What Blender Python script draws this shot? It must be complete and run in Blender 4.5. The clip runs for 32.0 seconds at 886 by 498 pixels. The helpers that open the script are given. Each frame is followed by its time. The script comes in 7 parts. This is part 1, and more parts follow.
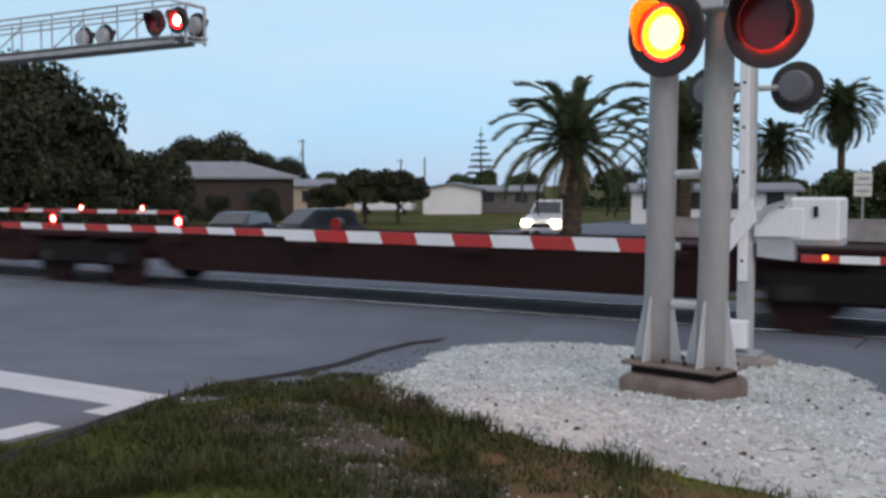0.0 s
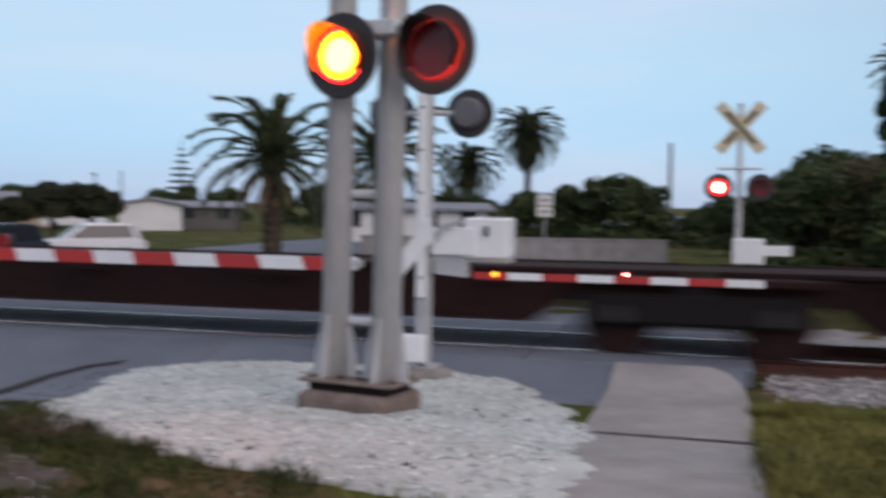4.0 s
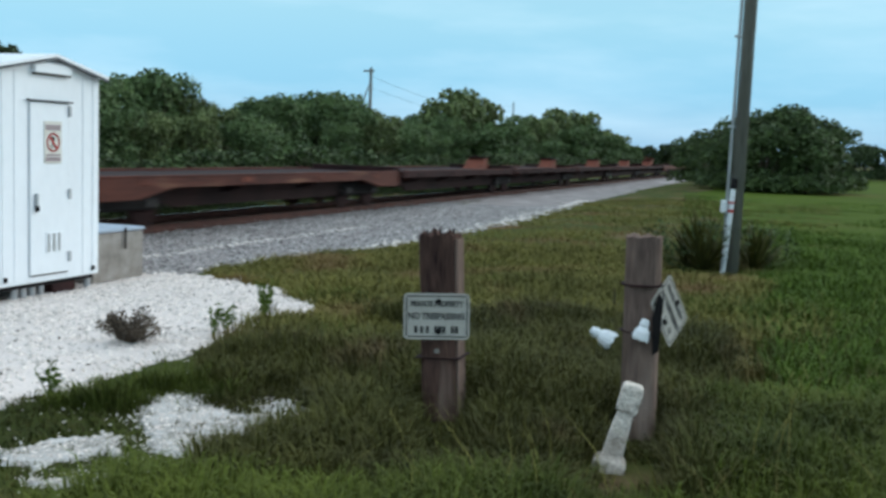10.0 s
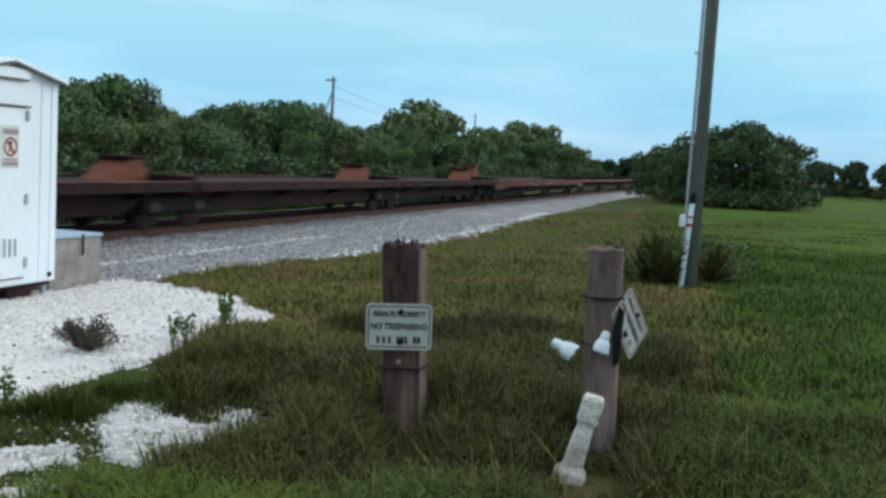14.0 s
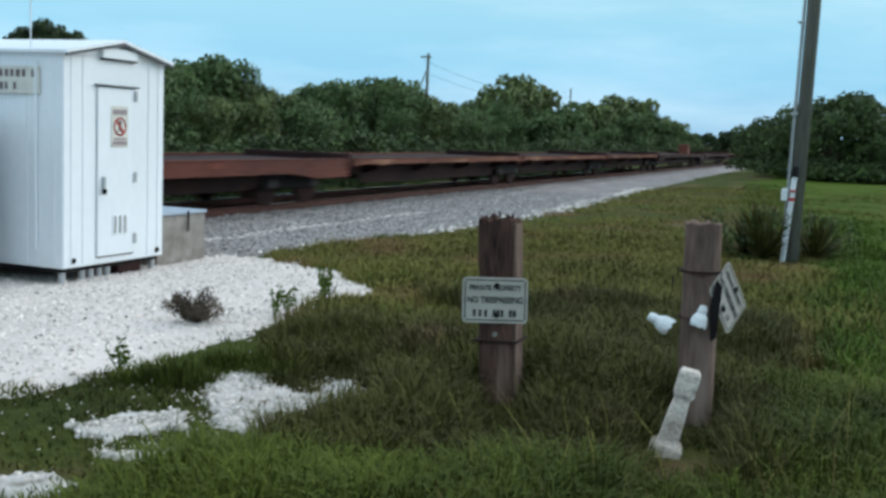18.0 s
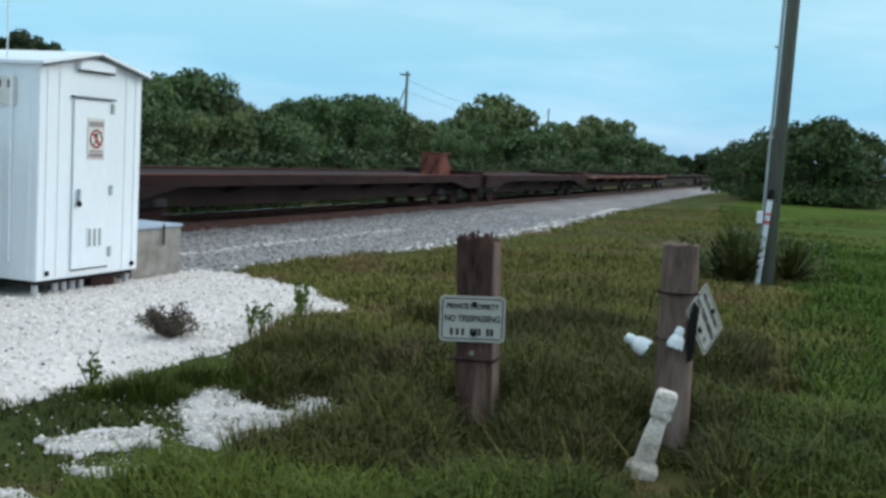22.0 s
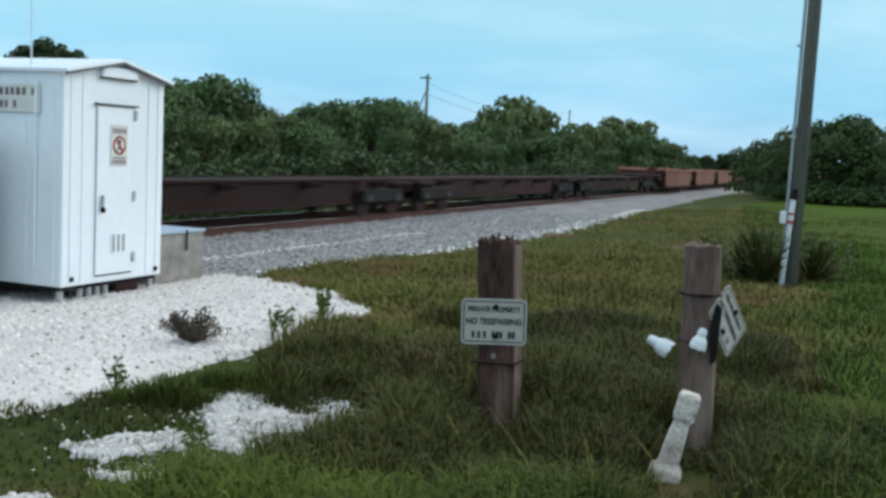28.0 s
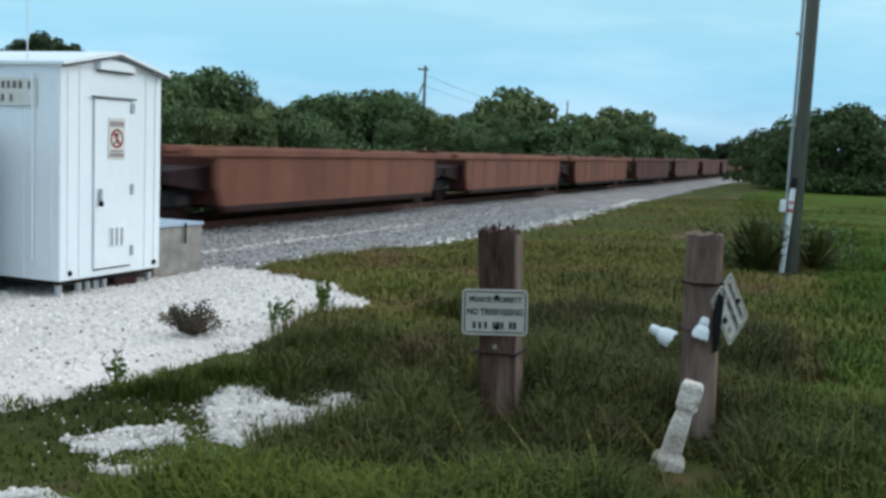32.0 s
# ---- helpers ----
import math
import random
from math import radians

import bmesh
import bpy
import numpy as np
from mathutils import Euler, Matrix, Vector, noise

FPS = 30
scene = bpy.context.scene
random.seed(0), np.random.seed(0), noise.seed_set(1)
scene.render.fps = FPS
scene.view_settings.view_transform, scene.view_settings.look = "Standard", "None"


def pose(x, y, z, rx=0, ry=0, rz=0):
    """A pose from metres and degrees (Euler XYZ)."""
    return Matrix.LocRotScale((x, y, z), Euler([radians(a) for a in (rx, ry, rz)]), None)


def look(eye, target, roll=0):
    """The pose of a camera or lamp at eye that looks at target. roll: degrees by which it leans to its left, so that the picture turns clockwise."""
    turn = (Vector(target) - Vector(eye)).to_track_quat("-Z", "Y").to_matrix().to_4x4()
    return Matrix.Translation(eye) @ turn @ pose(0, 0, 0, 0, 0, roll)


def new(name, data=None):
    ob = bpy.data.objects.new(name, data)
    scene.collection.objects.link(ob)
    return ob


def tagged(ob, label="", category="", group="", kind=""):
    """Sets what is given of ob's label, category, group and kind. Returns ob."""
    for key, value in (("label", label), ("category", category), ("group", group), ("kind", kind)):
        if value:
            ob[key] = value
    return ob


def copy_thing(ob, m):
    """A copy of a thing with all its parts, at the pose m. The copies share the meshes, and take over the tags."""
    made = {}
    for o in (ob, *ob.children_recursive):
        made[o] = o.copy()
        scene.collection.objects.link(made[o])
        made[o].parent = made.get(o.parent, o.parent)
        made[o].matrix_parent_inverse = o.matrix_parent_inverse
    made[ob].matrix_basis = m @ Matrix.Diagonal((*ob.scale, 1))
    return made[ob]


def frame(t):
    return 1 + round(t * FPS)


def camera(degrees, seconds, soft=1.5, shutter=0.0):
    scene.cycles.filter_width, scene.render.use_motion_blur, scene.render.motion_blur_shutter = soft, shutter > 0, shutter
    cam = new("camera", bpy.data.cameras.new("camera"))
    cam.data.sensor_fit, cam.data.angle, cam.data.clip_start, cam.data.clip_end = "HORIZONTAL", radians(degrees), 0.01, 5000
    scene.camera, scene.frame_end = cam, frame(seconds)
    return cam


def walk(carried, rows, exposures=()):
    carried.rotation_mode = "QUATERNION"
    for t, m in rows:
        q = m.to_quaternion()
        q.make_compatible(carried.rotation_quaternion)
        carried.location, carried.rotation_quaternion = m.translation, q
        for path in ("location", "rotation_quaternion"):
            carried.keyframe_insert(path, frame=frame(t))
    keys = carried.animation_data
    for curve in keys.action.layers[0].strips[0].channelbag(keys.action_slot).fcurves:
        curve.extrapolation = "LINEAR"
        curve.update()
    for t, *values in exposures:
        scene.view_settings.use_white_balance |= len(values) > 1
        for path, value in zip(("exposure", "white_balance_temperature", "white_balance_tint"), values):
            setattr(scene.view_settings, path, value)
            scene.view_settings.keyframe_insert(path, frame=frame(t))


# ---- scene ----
cam = camera(46.9, 32.0, soft=3.1, shutter=0.9)
PATH = [
    (0.0, pose(-0.105, -0.000, 1.539, 86.44, 0.13, 0.06)),
    (0.5, pose(-0.062, 0.029, 1.539, 86.95, 0.64, 0.15)),
    (1.0, pose(-0.041, 0.031, 1.537, 87.40, 0.57, -0.97)),
    (1.5, pose(-0.039, -0.006, 1.537, 87.24, 0.63, -1.73)),
    (2.0, pose(-0.034, 0.025, 1.543, 87.57, 0.94, -1.26)),
    (2.5, pose(-0.030, -0.007, 1.547, 88.32, 0.84, -1.75)),
    (4.5, pose(0.127, -0.058, 1.550, 86.91, -1.01, -23.43)),
    (5.0, pose(0.098, -0.032, 1.558, 86.60, -0.70, -28.82)),
    (5.1, pose(0.099, -0.044, 1.561, 86.54, -0.60, -29.15)),
    (5.5, pose(0.105, -0.035, 1.574, 86.10, -1.09, -35.00)),
    (6.0, pose(0.05, -0.01, 1.56, 85.90, -1.37, -45.88)),
    (6.5, pose(0.03, 0.0, 1.556, 85.35, -2.05, -58.74)),
    (7.0, pose(0.0, 0.0, 1.555, 84.16, -1.76, -70.62)),
    (7.5, pose(-0.02, 0.0, 1.562, 83.95, -1.40, -80.73)),
    (8.0, pose(0.0, -0.012, 1.562, 84.15, -1.48, -87.90)),
    (8.5, pose(0.021, -0.036, 1.561, 84.49, -2.18, -93.83)),
    (9.0, pose(0.048, -0.048, 1.556, 84.39, -2.37, -98.15)),
    (9.5, pose(0.057, -0.038, 1.556, 84.29, -1.99, -100.79)),
    (10.0, pose(0.037, -0.036, 1.553, 84.48, -2.11, -102.61)),
    (10.5, pose(0.040, -0.036, 1.556, 84.50, -2.13, -103.60)),
    (11.0, pose(0.029, -0.027, 1.553, 84.82, -2.55, -104.27)),
    (11.5, pose(0.035, -0.027, 1.554, 85.17, -2.38, -104.16)),
    (12.0, pose(0.037, -0.028, 1.557, 85.25, -2.38, -103.87)),
    (12.5, pose(0.031, -0.023, 1.552, 85.26, -2.67, -103.51)),
    (13.0, pose(0.028, -0.032, 1.552, 85.15, -2.69, -103.25)),
    (13.5, pose(0.036, -0.026, 1.554, 85.19, -3.00, -104.80)),
    (15.5, pose(-0.002, 0.001, 1.545, 84.51, -2.83, -103.37)),
    (16.0, pose(-0.014, 0.003, 1.556, 84.30, -2.84, -101.20)),
    (16.5, pose(-0.040, 0.007, 1.550, 83.91, -2.70, -100.11)),
    (17.0, pose(-0.021, 0.007, 1.551, 83.49, -2.50, -100.04)),
    (17.5, pose(-0.020, 0.011, 1.550, 82.75, -2.02, -98.74)),
    (18.0, pose(-0.035, 0.004, 1.548, 83.60, -2.40, -99.49)),
    (18.5, pose(-0.013, 0.007, 1.544, 83.41, -1.55, -100.41)),
    (19.0, pose(-0.016, 0.005, 1.548, 83.81, -2.19, -100.50)),
    (19.5, pose(-0.027, 0.003, 1.549, 84.45, -3.05, -100.89)),
    (20.0, pose(-0.012, 0.010, 1.547, 84.43, -2.43, -100.32)),
    (20.5, pose(-0.030, 0.009, 1.552, 84.61, -2.23, -100.33)),
    (21.0, pose(-0.021, 0.010, 1.548, 84.77, -2.49, -100.26)),
    (21.5, pose(-0.019, 0.009, 1.547, 84.67, -2.99, -100.81)),
    (22.0, pose(-0.013, 0.010, 1.547, 84.65, -3.33, -100.73)),
    (22.5, pose(-0.003, 0.015, 1.544, 84.48, -3.00, -100.88)),
    (23.0, pose(-0.000, 0.024, 1.546, 84.36, -3.69, -100.12)),
    (23.5, pose(0.007, 0.024, 1.547, 84.01, -3.76, -99.80)),
    (24.0, pose(0.001, 0.022, 1.546, 84.08, -3.60, -100.30)),
    (24.5, pose(0.000, 0.015, 1.548, 84.18, -3.09, -100.19)),
    (25.0, pose(-0.005, 0.014, 1.547, 83.98, -2.99, -99.73)),
    (25.5, pose(-0.001, 0.019, 1.546, 83.85, -2.84, -99.77)),
    (27.5, pose(-0.005, 0.010, 1.551, 84.25, -2.96, -99.29)),
    (28.0, pose(-0.019, 0.006, 1.550, 84.74, -2.75, -99.55)),
    (28.5, pose(-0.021, 0.008, 1.549, 84.65, -2.80, -100.21)),
    (29.0, pose(-0.020, 0.005, 1.551, 84.51, -2.91, -100.68)),
    (29.5, pose(-0.011, 0.004, 1.549, 84.12, -3.00, -101.54)),
    (30.0, pose(-0.007, 0.013, 1.548, 83.98, -2.72, -101.91)),
    (30.5, pose(0.006, 0.017, 1.545, 83.68, -2.61, -102.27)),
    (31.0, pose(0.002, 0.022, 1.544, 83.77, -2.55, -101.63)),
    (31.5, pose(-0.000, 0.010, 1.546, 84.09, -2.37, -100.27)),
    (32.0, pose(0.013, 0.009, 1.540, 84.28, -2.33, -99.66)),
]
walk(cam, PATH, [(0.0, 0.34, 6800, 23), (2.5, 0.36, 6800, 24), (4.4, 0.26, 6900, 29), (5.3, 0.24, 6900, 30), (6.0, 0.74, 6900, 30), (6.8, 0.74, 6400, 10), (8.3, 0.70, 6250, 6), (9.7, 0.80, 6250, 6), (32.0, 0.80, 6250, 6)])

# ---- plan: the track runs along DV, NV points across it, away from the camera ----
N_AZ = radians(-31.5)
NV = Vector((-math.sin(N_AZ), math.cos(N_AZ), 0))
DV = Vector((NV.y, -NV.x, 0))
TRACK_TURN = math.atan2(DV.y, DV.x)
TRACK_S = 12.6          # centre line of the track, metres across from the camera
RAIL_TOP = -0.12
rnd = random.Random(7)


def smooth(a, b, x):
    k = min(1.0, max(0.0, (x - a) / (b - a)))
    return k * k * (3 - 2 * k)


def us(x, y):
    return x * DV.x + y * DV.y, x * NV.x + y * NV.y


def at_us(u, s, z=0.0):
    p = DV * u + NV * s
    return Vector((p.x, p.y, z))


def ground_z(x, y):
    u, s = us(x, y)
    hollow = smooth(20, 26, s) * (1 - smooth(34, 44, s)) * smooth(-17, -23, u)
    return -0.3 * smooth(4.2, 9.0, s) - 0.4 * smooth(18, 36, s) - 0.35 * hollow


def bearing(deg, dist, z=None):
    a = radians(deg)
    x, y = -math.sin(a) * dist, math.cos(a) * dist
    return Vector((x, y, ground_z(x, y) if z is None else z))


def upright(p, turn=0.0):
    return Matrix.Translation(p) @ Matrix.Rotation(turn, 4, "Z")


# ---- light ----
world = bpy.data.worlds.new("dusk_sky")
scene.world = world
world.use_nodes = True
wn, wl = world.node_tree.nodes, world.node_tree.links
sky = wn.new("ShaderNodeTexSky")
sky.sky_type = "NISHITA"
sky.sun_disc = False
sky.sun_elevation = radians(24)
sky.sun_rotation = radians(200)
sky.air_density, sky.dust_density, sky.ozone_density = 1.0, 0.3, 2.5
wc = wn.new("ShaderNodeTexCoord")
wm = wn.new("ShaderNodeMapping")
wm.inputs["Scale"].default_value = (1.0, 1.0, 5.0)
cl = wn.new("ShaderNodeTexNoise")
cl.inputs["Scale"].default_value, cl.inputs["Detail"].default_value, cl.inputs["Roughness"].default_value = 2.6, 7.0, 0.55
ramp = wn.new("ShaderNodeValToRGB")
ramp.color_ramp.elements[0].position, ramp.color_ramp.elements[1].position = 0.42, 0.75
ramp.color_ramp.elements[0].color, ramp.color_ramp.elements[1].color = (0, 0, 0, 1), (1, 1, 1, 1)
cloud = wn.new("ShaderNodeMix")
cloud.data_type = "RGBA"
cloud.inputs["B"].default_value = (4.4, 5.3, 5.9, 1)
half = wn.new("ShaderNodeMath")
half.operation = "MULTIPLY"
half.inputs[1].default_value = 0.45
bg = wn["Background"]
bg.inputs["Strength"].default_value = 0.12
wl.new(wc.outputs["Generated"], wm.inputs["Vector"])
wl.new(wm.outputs["Vector"], cl.inputs["Vector"])
wl.new(cl.outputs["Fac"], ramp.inputs["Fac"])
wl.new(ramp.outputs["Color"], half.inputs[0])
wl.new(half.outputs["Value"], cloud.inputs["Factor"])
sep = wn.new("ShaderNodeSeparateXYZ")
haze = wn.new("ShaderNodeValToRGB")
haze.color_ramp.elements[0].position, haze.color_ramp.elements[0].color = 0.0, (0.085, 0.215, 0.37, 1)
haze.color_ramp.elements[1].position, haze.color_ramp.elements[1].color = 1.0, (0.60, 0.66, 0.72, 1)
for place, tone in ((0.06, (0.125, 0.29, 0.42, 1)), (0.13, (0.19, 0.345, 0.42, 1)), (0.4, (0.30, 0.40, 0.46, 1))):
    haze.color_ramp.elements.new(place).color = tone
lift = wn.new("ShaderNodeMix")
lift.data_type, lift.blend_type = "RGBA", "MULTIPLY"
lift.inputs["Factor"].default_value = 1.0
lift.inputs["B"].default_value = (10, 10, 10, 1)
dusk = wn.new("ShaderNodeMix")
dusk.data_type = "RGBA"
dusk.inputs["Factor"].default_value = 0.85
wl.new(wc.outputs["Generated"], sep.inputs["Vector"])
wl.new(sep.outputs["Z"], haze.inputs["Fac"])
wl.new(haze.outputs["Color"], lift.inputs["A"])
wl.new(sky.outputs["Color"], dusk.inputs["A"])
wl.new(lift.outputs["Result"], dusk.inputs["B"])
after = wn.new("ShaderNodeMapRange")
after.interpolation_type = "SMOOTHSTEP"
after.inputs["From Min"].default_value, after.inputs["From Max"].default_value = 0.45, 1.0
after.inputs["To Min"].default_value, after.inputs["To Max"].default_value = 1.0, 1.36
glowing = wn.new("ShaderNodeVectorMath")
glowing.operation = "SCALE"
wl.new(sep.outputs["Y"], after.inputs["Value"])
wl.new(dusk.outputs["Result"], glowing.inputs[0])
wl.new(after.outputs["Result"], glowing.inputs["Scale"])
wl.new(glowing.outputs["Vector"], cloud.inputs["A"])
wl.new(cloud.outputs["Result"], bg.inputs["Color"])

sun = new("sun", bpy.data.lights.new("sun", "SUN"))
sun.data.energy, sun.data.angle, sun.data.color = 0.9, radians(40), (1.0, 0.93, 0.86)
sun.matrix_world = look((0, 0, 30), bearing(20, 40, 14))

# ---- materials ----
def shade(name, base, rough=0.8, metal=0.0, dark=None, scale=6.0, fine=60.0, bump=0.0, amount=0.5, spots=None, space="Object", vary=0.0, stretch=(1, 1, 1), shift=(0, 0, 0)):
    """A surface with broad stains (scale) and fine grain (fine), in object or world space."""
    m = bpy.data.materials.new(name)
    m.use_nodes = True
    n, l = m.node_tree.nodes, m.node_tree.links
    bsdf = n["Principled BSDF"]
    bsdf.inputs["Roughness"].default_value, bsdf.inputs["Metallic"].default_value = rough, metal
    dark = dark or tuple(c * 0.55 for c in base)
    if space == "World":
        coord = n.new("ShaderNodeNewGeometry").outputs["Position"]
    else:
        coord = n.new("ShaderNodeTexCoord").outputs["Object"]
    mapping = n.new("ShaderNodeMapping")
    mapping.inputs["Scale"].default_value = stretch
    mapping.inputs["Location"].default_value = shift
    l.new(coord, mapping.inputs["Vector"])
    coord = mapping.outputs["Vector"]
    big, small = n.new("ShaderNodeTexNoise"), n.new("ShaderNodeTexNoise")
    big.inputs["Scale"].default_value, big.inputs["Detail"].default_value = scale, 5.0
    small.inputs["Scale"].default_value, small.inputs["Detail"].default_value = fine, 3.0
    l.new(coord, big.inputs["Vector"])
    l.new(coord, small.inputs["Vector"])
    add = n.new("ShaderNodeMath")
    add.operation = "MULTIPLY_ADD"
    add.inputs[1].default_value = 0.6
    l.new(small.outputs["Fac"], add.inputs[0])
    l.new(big.outputs["Fac"], add.inputs[2])
    r = n.new("ShaderNodeMapRange")
    r.inputs["From Min"].default_value, r.inputs["From Max"].default_value = 0.55, 1.05
    r.inputs["To Max"].default_value = 1.0
    l.new(add.outputs["Value"], r.inputs["Value"])
    mix = n.new("ShaderNodeMix")
    mix.data_type = "RGBA"
    mix.inputs["A"].default_value, mix.inputs["B"].default_value = (*[d * amount + b * (1 - amount) for d, b in zip(dark, base)], 1), (*base, 1)
    l.new(r.outputs["Result"], mix.inputs["Factor"])
    out = mix.outputs["Result"]
    if spots:
        sp = n.new("ShaderNodeTexNoise")
        sp.inputs["Scale"].default_value, sp.inputs["Detail"].default_value = spots[1], 6.0
        l.new(coord, sp.inputs["Vector"])
        sr = n.new("ShaderNodeMapRange")
        sr.inputs["From Min"].default_value, sr.inputs["From Max"].default_value = spots[2], spots[2] + 0.12
        l.new(sp.outputs["Fac"], sr.inputs["Value"])
        mix2 = n.new("ShaderNodeMix")
        mix2.data_type = "RGBA"
        l.new(sr.outputs["Result"], mix2.inputs["Factor"])
        l.new(out, mix2.inputs["A"])
        mix2.inputs["B"].default_value = (*spots[0], 1)
        out = mix2.outputs["Result"]
    if vary:
        hsv = n.new("ShaderNodeHueSaturation")
        info = n.new("ShaderNodeNewGeometry") if vary < 0 else n.new("ShaderNodeObjectInfo")
        vr = n.new("ShaderNodeMapRange")
        vr.inputs["To Min"].default_value, vr.inputs["To Max"].default_value = 1 - abs(vary), 1 + abs(vary)
        l.new(info.outputs["Random Per Island" if vary < 0 else "Random"], vr.inputs["Value"])
        l.new(vr.outputs["Result"], hsv.inputs["Value"])
        l.new(out, hsv.inputs["Color"])
        out = hsv.outputs["Color"]
    l.new(out, bsdf.inputs["Base Color"])
    if rough > 0.74:
        bsdf.inputs["Specular IOR Level"].default_value = 0.2 if rough < 0.94 else 0.03
    if bump:
        b = n.new("ShaderNodeBump")
        b.inputs["Strength"].default_value, b.inputs["Distance"].default_value = min(1.0, bump), 0.02
        l.new(add.outputs["Value"], b.inputs["Height"])
        l.new(b.outputs["Normal"], bsdf.inputs["Normal"])
    return m


def glow(name, colour, strength):
    m = bpy.data.materials.new(name)
    m.use_nodes = True
    b = m.node_tree.nodes["Principled BSDF"]
    b.inputs["Base Color"].default_value = (*colour, 1)
    b.inputs["Emission Color"].default_value = (*colour, 1)
    b.inputs["Emission Strength"].default_value = strength
    return m


def leafy(name, base, dark, thin=0.25):
    m = shade(name, base, 0.6, dark=dark, scale=0.8, fine=3.0, amount=1.0, vary=-0.38)
    m.node_tree.nodes["Principled BSDF"].inputs["Specular IOR Level"].default_value = 0.25
    return m


GRASS_SOIL = shade("grassy_soil", (0.080, 0.094, 0.023), 0.95, dark=(0.032, 0.040, 0.013), scale=0.9, fine=12, bump=1.0, amount=1.0, spots=((0.125, 0.085, 0.048), 0.6, 0.51), space="World", shift=(5.0, 2.0, 0.0))
CAP_GREY = shade("worn_bearing_cap", (0.03, 0.027, 0.027), 0.6, scale=6, fine=30, amount=0.5)
BLADES = shade("grass_blades", (0.120, 0.136, 0.022), 0.75, dark=(0.036, 0.046, 0.011), scale=0.9, fine=3.0, amount=1.0, vary=-0.3, spots=((0.145, 0.092, 0.050), 0.6, 0.51), space="World", shift=(5.0, 2.0, 0.0))
VERGE = shade("dark_verge_grass", (0.066, 0.074, 0.020), 0.85, dark=(0.022, 0.028, 0.010), scale=1.1, fine=4.0, amount=1.0, vary=-0.3, spots=((0.085, 0.062, 0.038), 0.9, 0.56), space="World")
GREEN = shade("fresh_green_grass", (0.104, 0.126, 0.017), 0.85, dark=(0.043, 0.055, 0.009), scale=0.7, fine=3.0, amount=1.0, vary=-0.35, space="World", shift=(3.0, 8.0, 0.0))
WEEDY = shade("dark_weedy_grass", (0.098, 0.095, 0.022), 0.85, dark=(0.045, 0.044, 0.013), scale=0.8, fine=3.0, amount=1.0, vary=-0.35, spots=((0.105, 0.072, 0.034), 1.1, 0.62), space="World", shift=(1.0, 4.0, 0.0))
MEADOW = shade("bright_meadow", (0.076, 0.112, 0.015), 0.97, dark=(0.052, 0.078, 0.012), scale=0.16, fine=2.0, amount=1.0, spots=((0.115, 0.100, 0.034), 0.12, 0.60), space="World")
LID_BLUE = shade("blue_grey_lid", (0.36, 0.42, 0.50), 0.6, dark=(0.25, 0.30, 0.36), scale=3, fine=30, amount=0.6)
GRILLE_PALE = shade("pale_green_grey_panel", (0.42, 0.46, 0.46), 0.6, dark=(0.30, 0.33, 0.34), scale=2, fine=20, amount=0.6)
# Shade of the recess below the car decks is put into this colour.
UNDER = shade("shaded_underframe", (0.038, 0.019, 0.017), 0.92, dark=(0.010, 0.007, 0.007), scale=1.3, fine=14, amount=1.0)
LUSH = shade("lush_weed_leaf", (0.100, 0.150, 0.017), 0.85, dark=(0.052, 0.084, 0.013), scale=5, fine=20, amount=1.0, vary=-0.3)
SHELL = shade("crushed_shell", (0.80, 0.705, 0.655), 0.95, dark=(0.50, 0.45, 0.42), scale=1.3, fine=28, bump=1.0, amount=0.75, space="World")
SANDY_SHELL = shade("thin_shell_sand", (0.66, 0.625, 0.60), 0.95, dark=(0.36, 0.33, 0.30), scale=3.5, fine=30, bump=1.0, amount=0.9, space="World", spots=((0.13, 0.115, 0.075), 4.2, 0.53))
KERB_TAR = shade("dark_kerb_asphalt", (0.055, 0.053, 0.056), 0.9, dark=(0.022, 0.021, 0.023), scale=4, fine=40, bump=0.5, amount=0.9, space="World")
# Darker copies of the shell materials; the island's dimmer light is in the colour.
SHELL_DIMMED = shade("dimmed_shell_gravel", (0.545, 0.57, 0.55), 0.95, dark=(0.31, 0.33, 0.315), scale=1.3, fine=28, bump=1.0, amount=0.8, space="World")
SHELL_STONE_DIMMED = shade("dimmed_shell_stone", (0.57, 0.597, 0.578), 0.95, dark=(0.30, 0.32, 0.305), scale=8, fine=60, amount=0.7, vary=-0.35, space="World")
SANDY_DIRT = shade("sandy_dirt", (0.112, 0.102, 0.090), 0.95, dark=(0.055, 0.047, 0.040), scale=3, fine=30, bump=0.9, amount=0.9, space="World")
BANK_GRASS = shade("mown_bank_grass", (0.088, 0.104, 0.034), 0.95, dark=(0.048, 0.062, 0.020), scale=0.35, fine=5, bump=0.6, amount=1.0, space="World")
SHELL_STONE = shade("shell_stone", (0.84, 0.755, 0.70), 0.95, dark=(0.58, 0.52, 0.47), scale=8, fine=60, amount=0.7, vary=-0.25, space="World")
BALLAST = shade("ballast_bed", (0.335, 0.300, 0.290), 0.95, dark=(0.185, 0.168, 0.165), scale=1.6, fine=22, bump=1.0, amount=0.9, space="World", spots=((0.52, 0.50, 0.47), 0.8, 0.6))
BALLAST_STONE = shade("ballast_stone", (0.395, 0.365, 0.350), 0.9, dark=(0.19, 0.178, 0.175), scale=6, fine=40, amount=0.8, vary=-0.6, space="World")
STRAW = shade("straw_grass", (0.205, 0.182, 0.046), 0.85, dark=(0.100, 0.096, 0.026), scale=0.3, fine=2.0, amount=1.0, vary=-0.2, spots=((0.215, 0.128, 0.060), 0.45, 0.54), space="World")
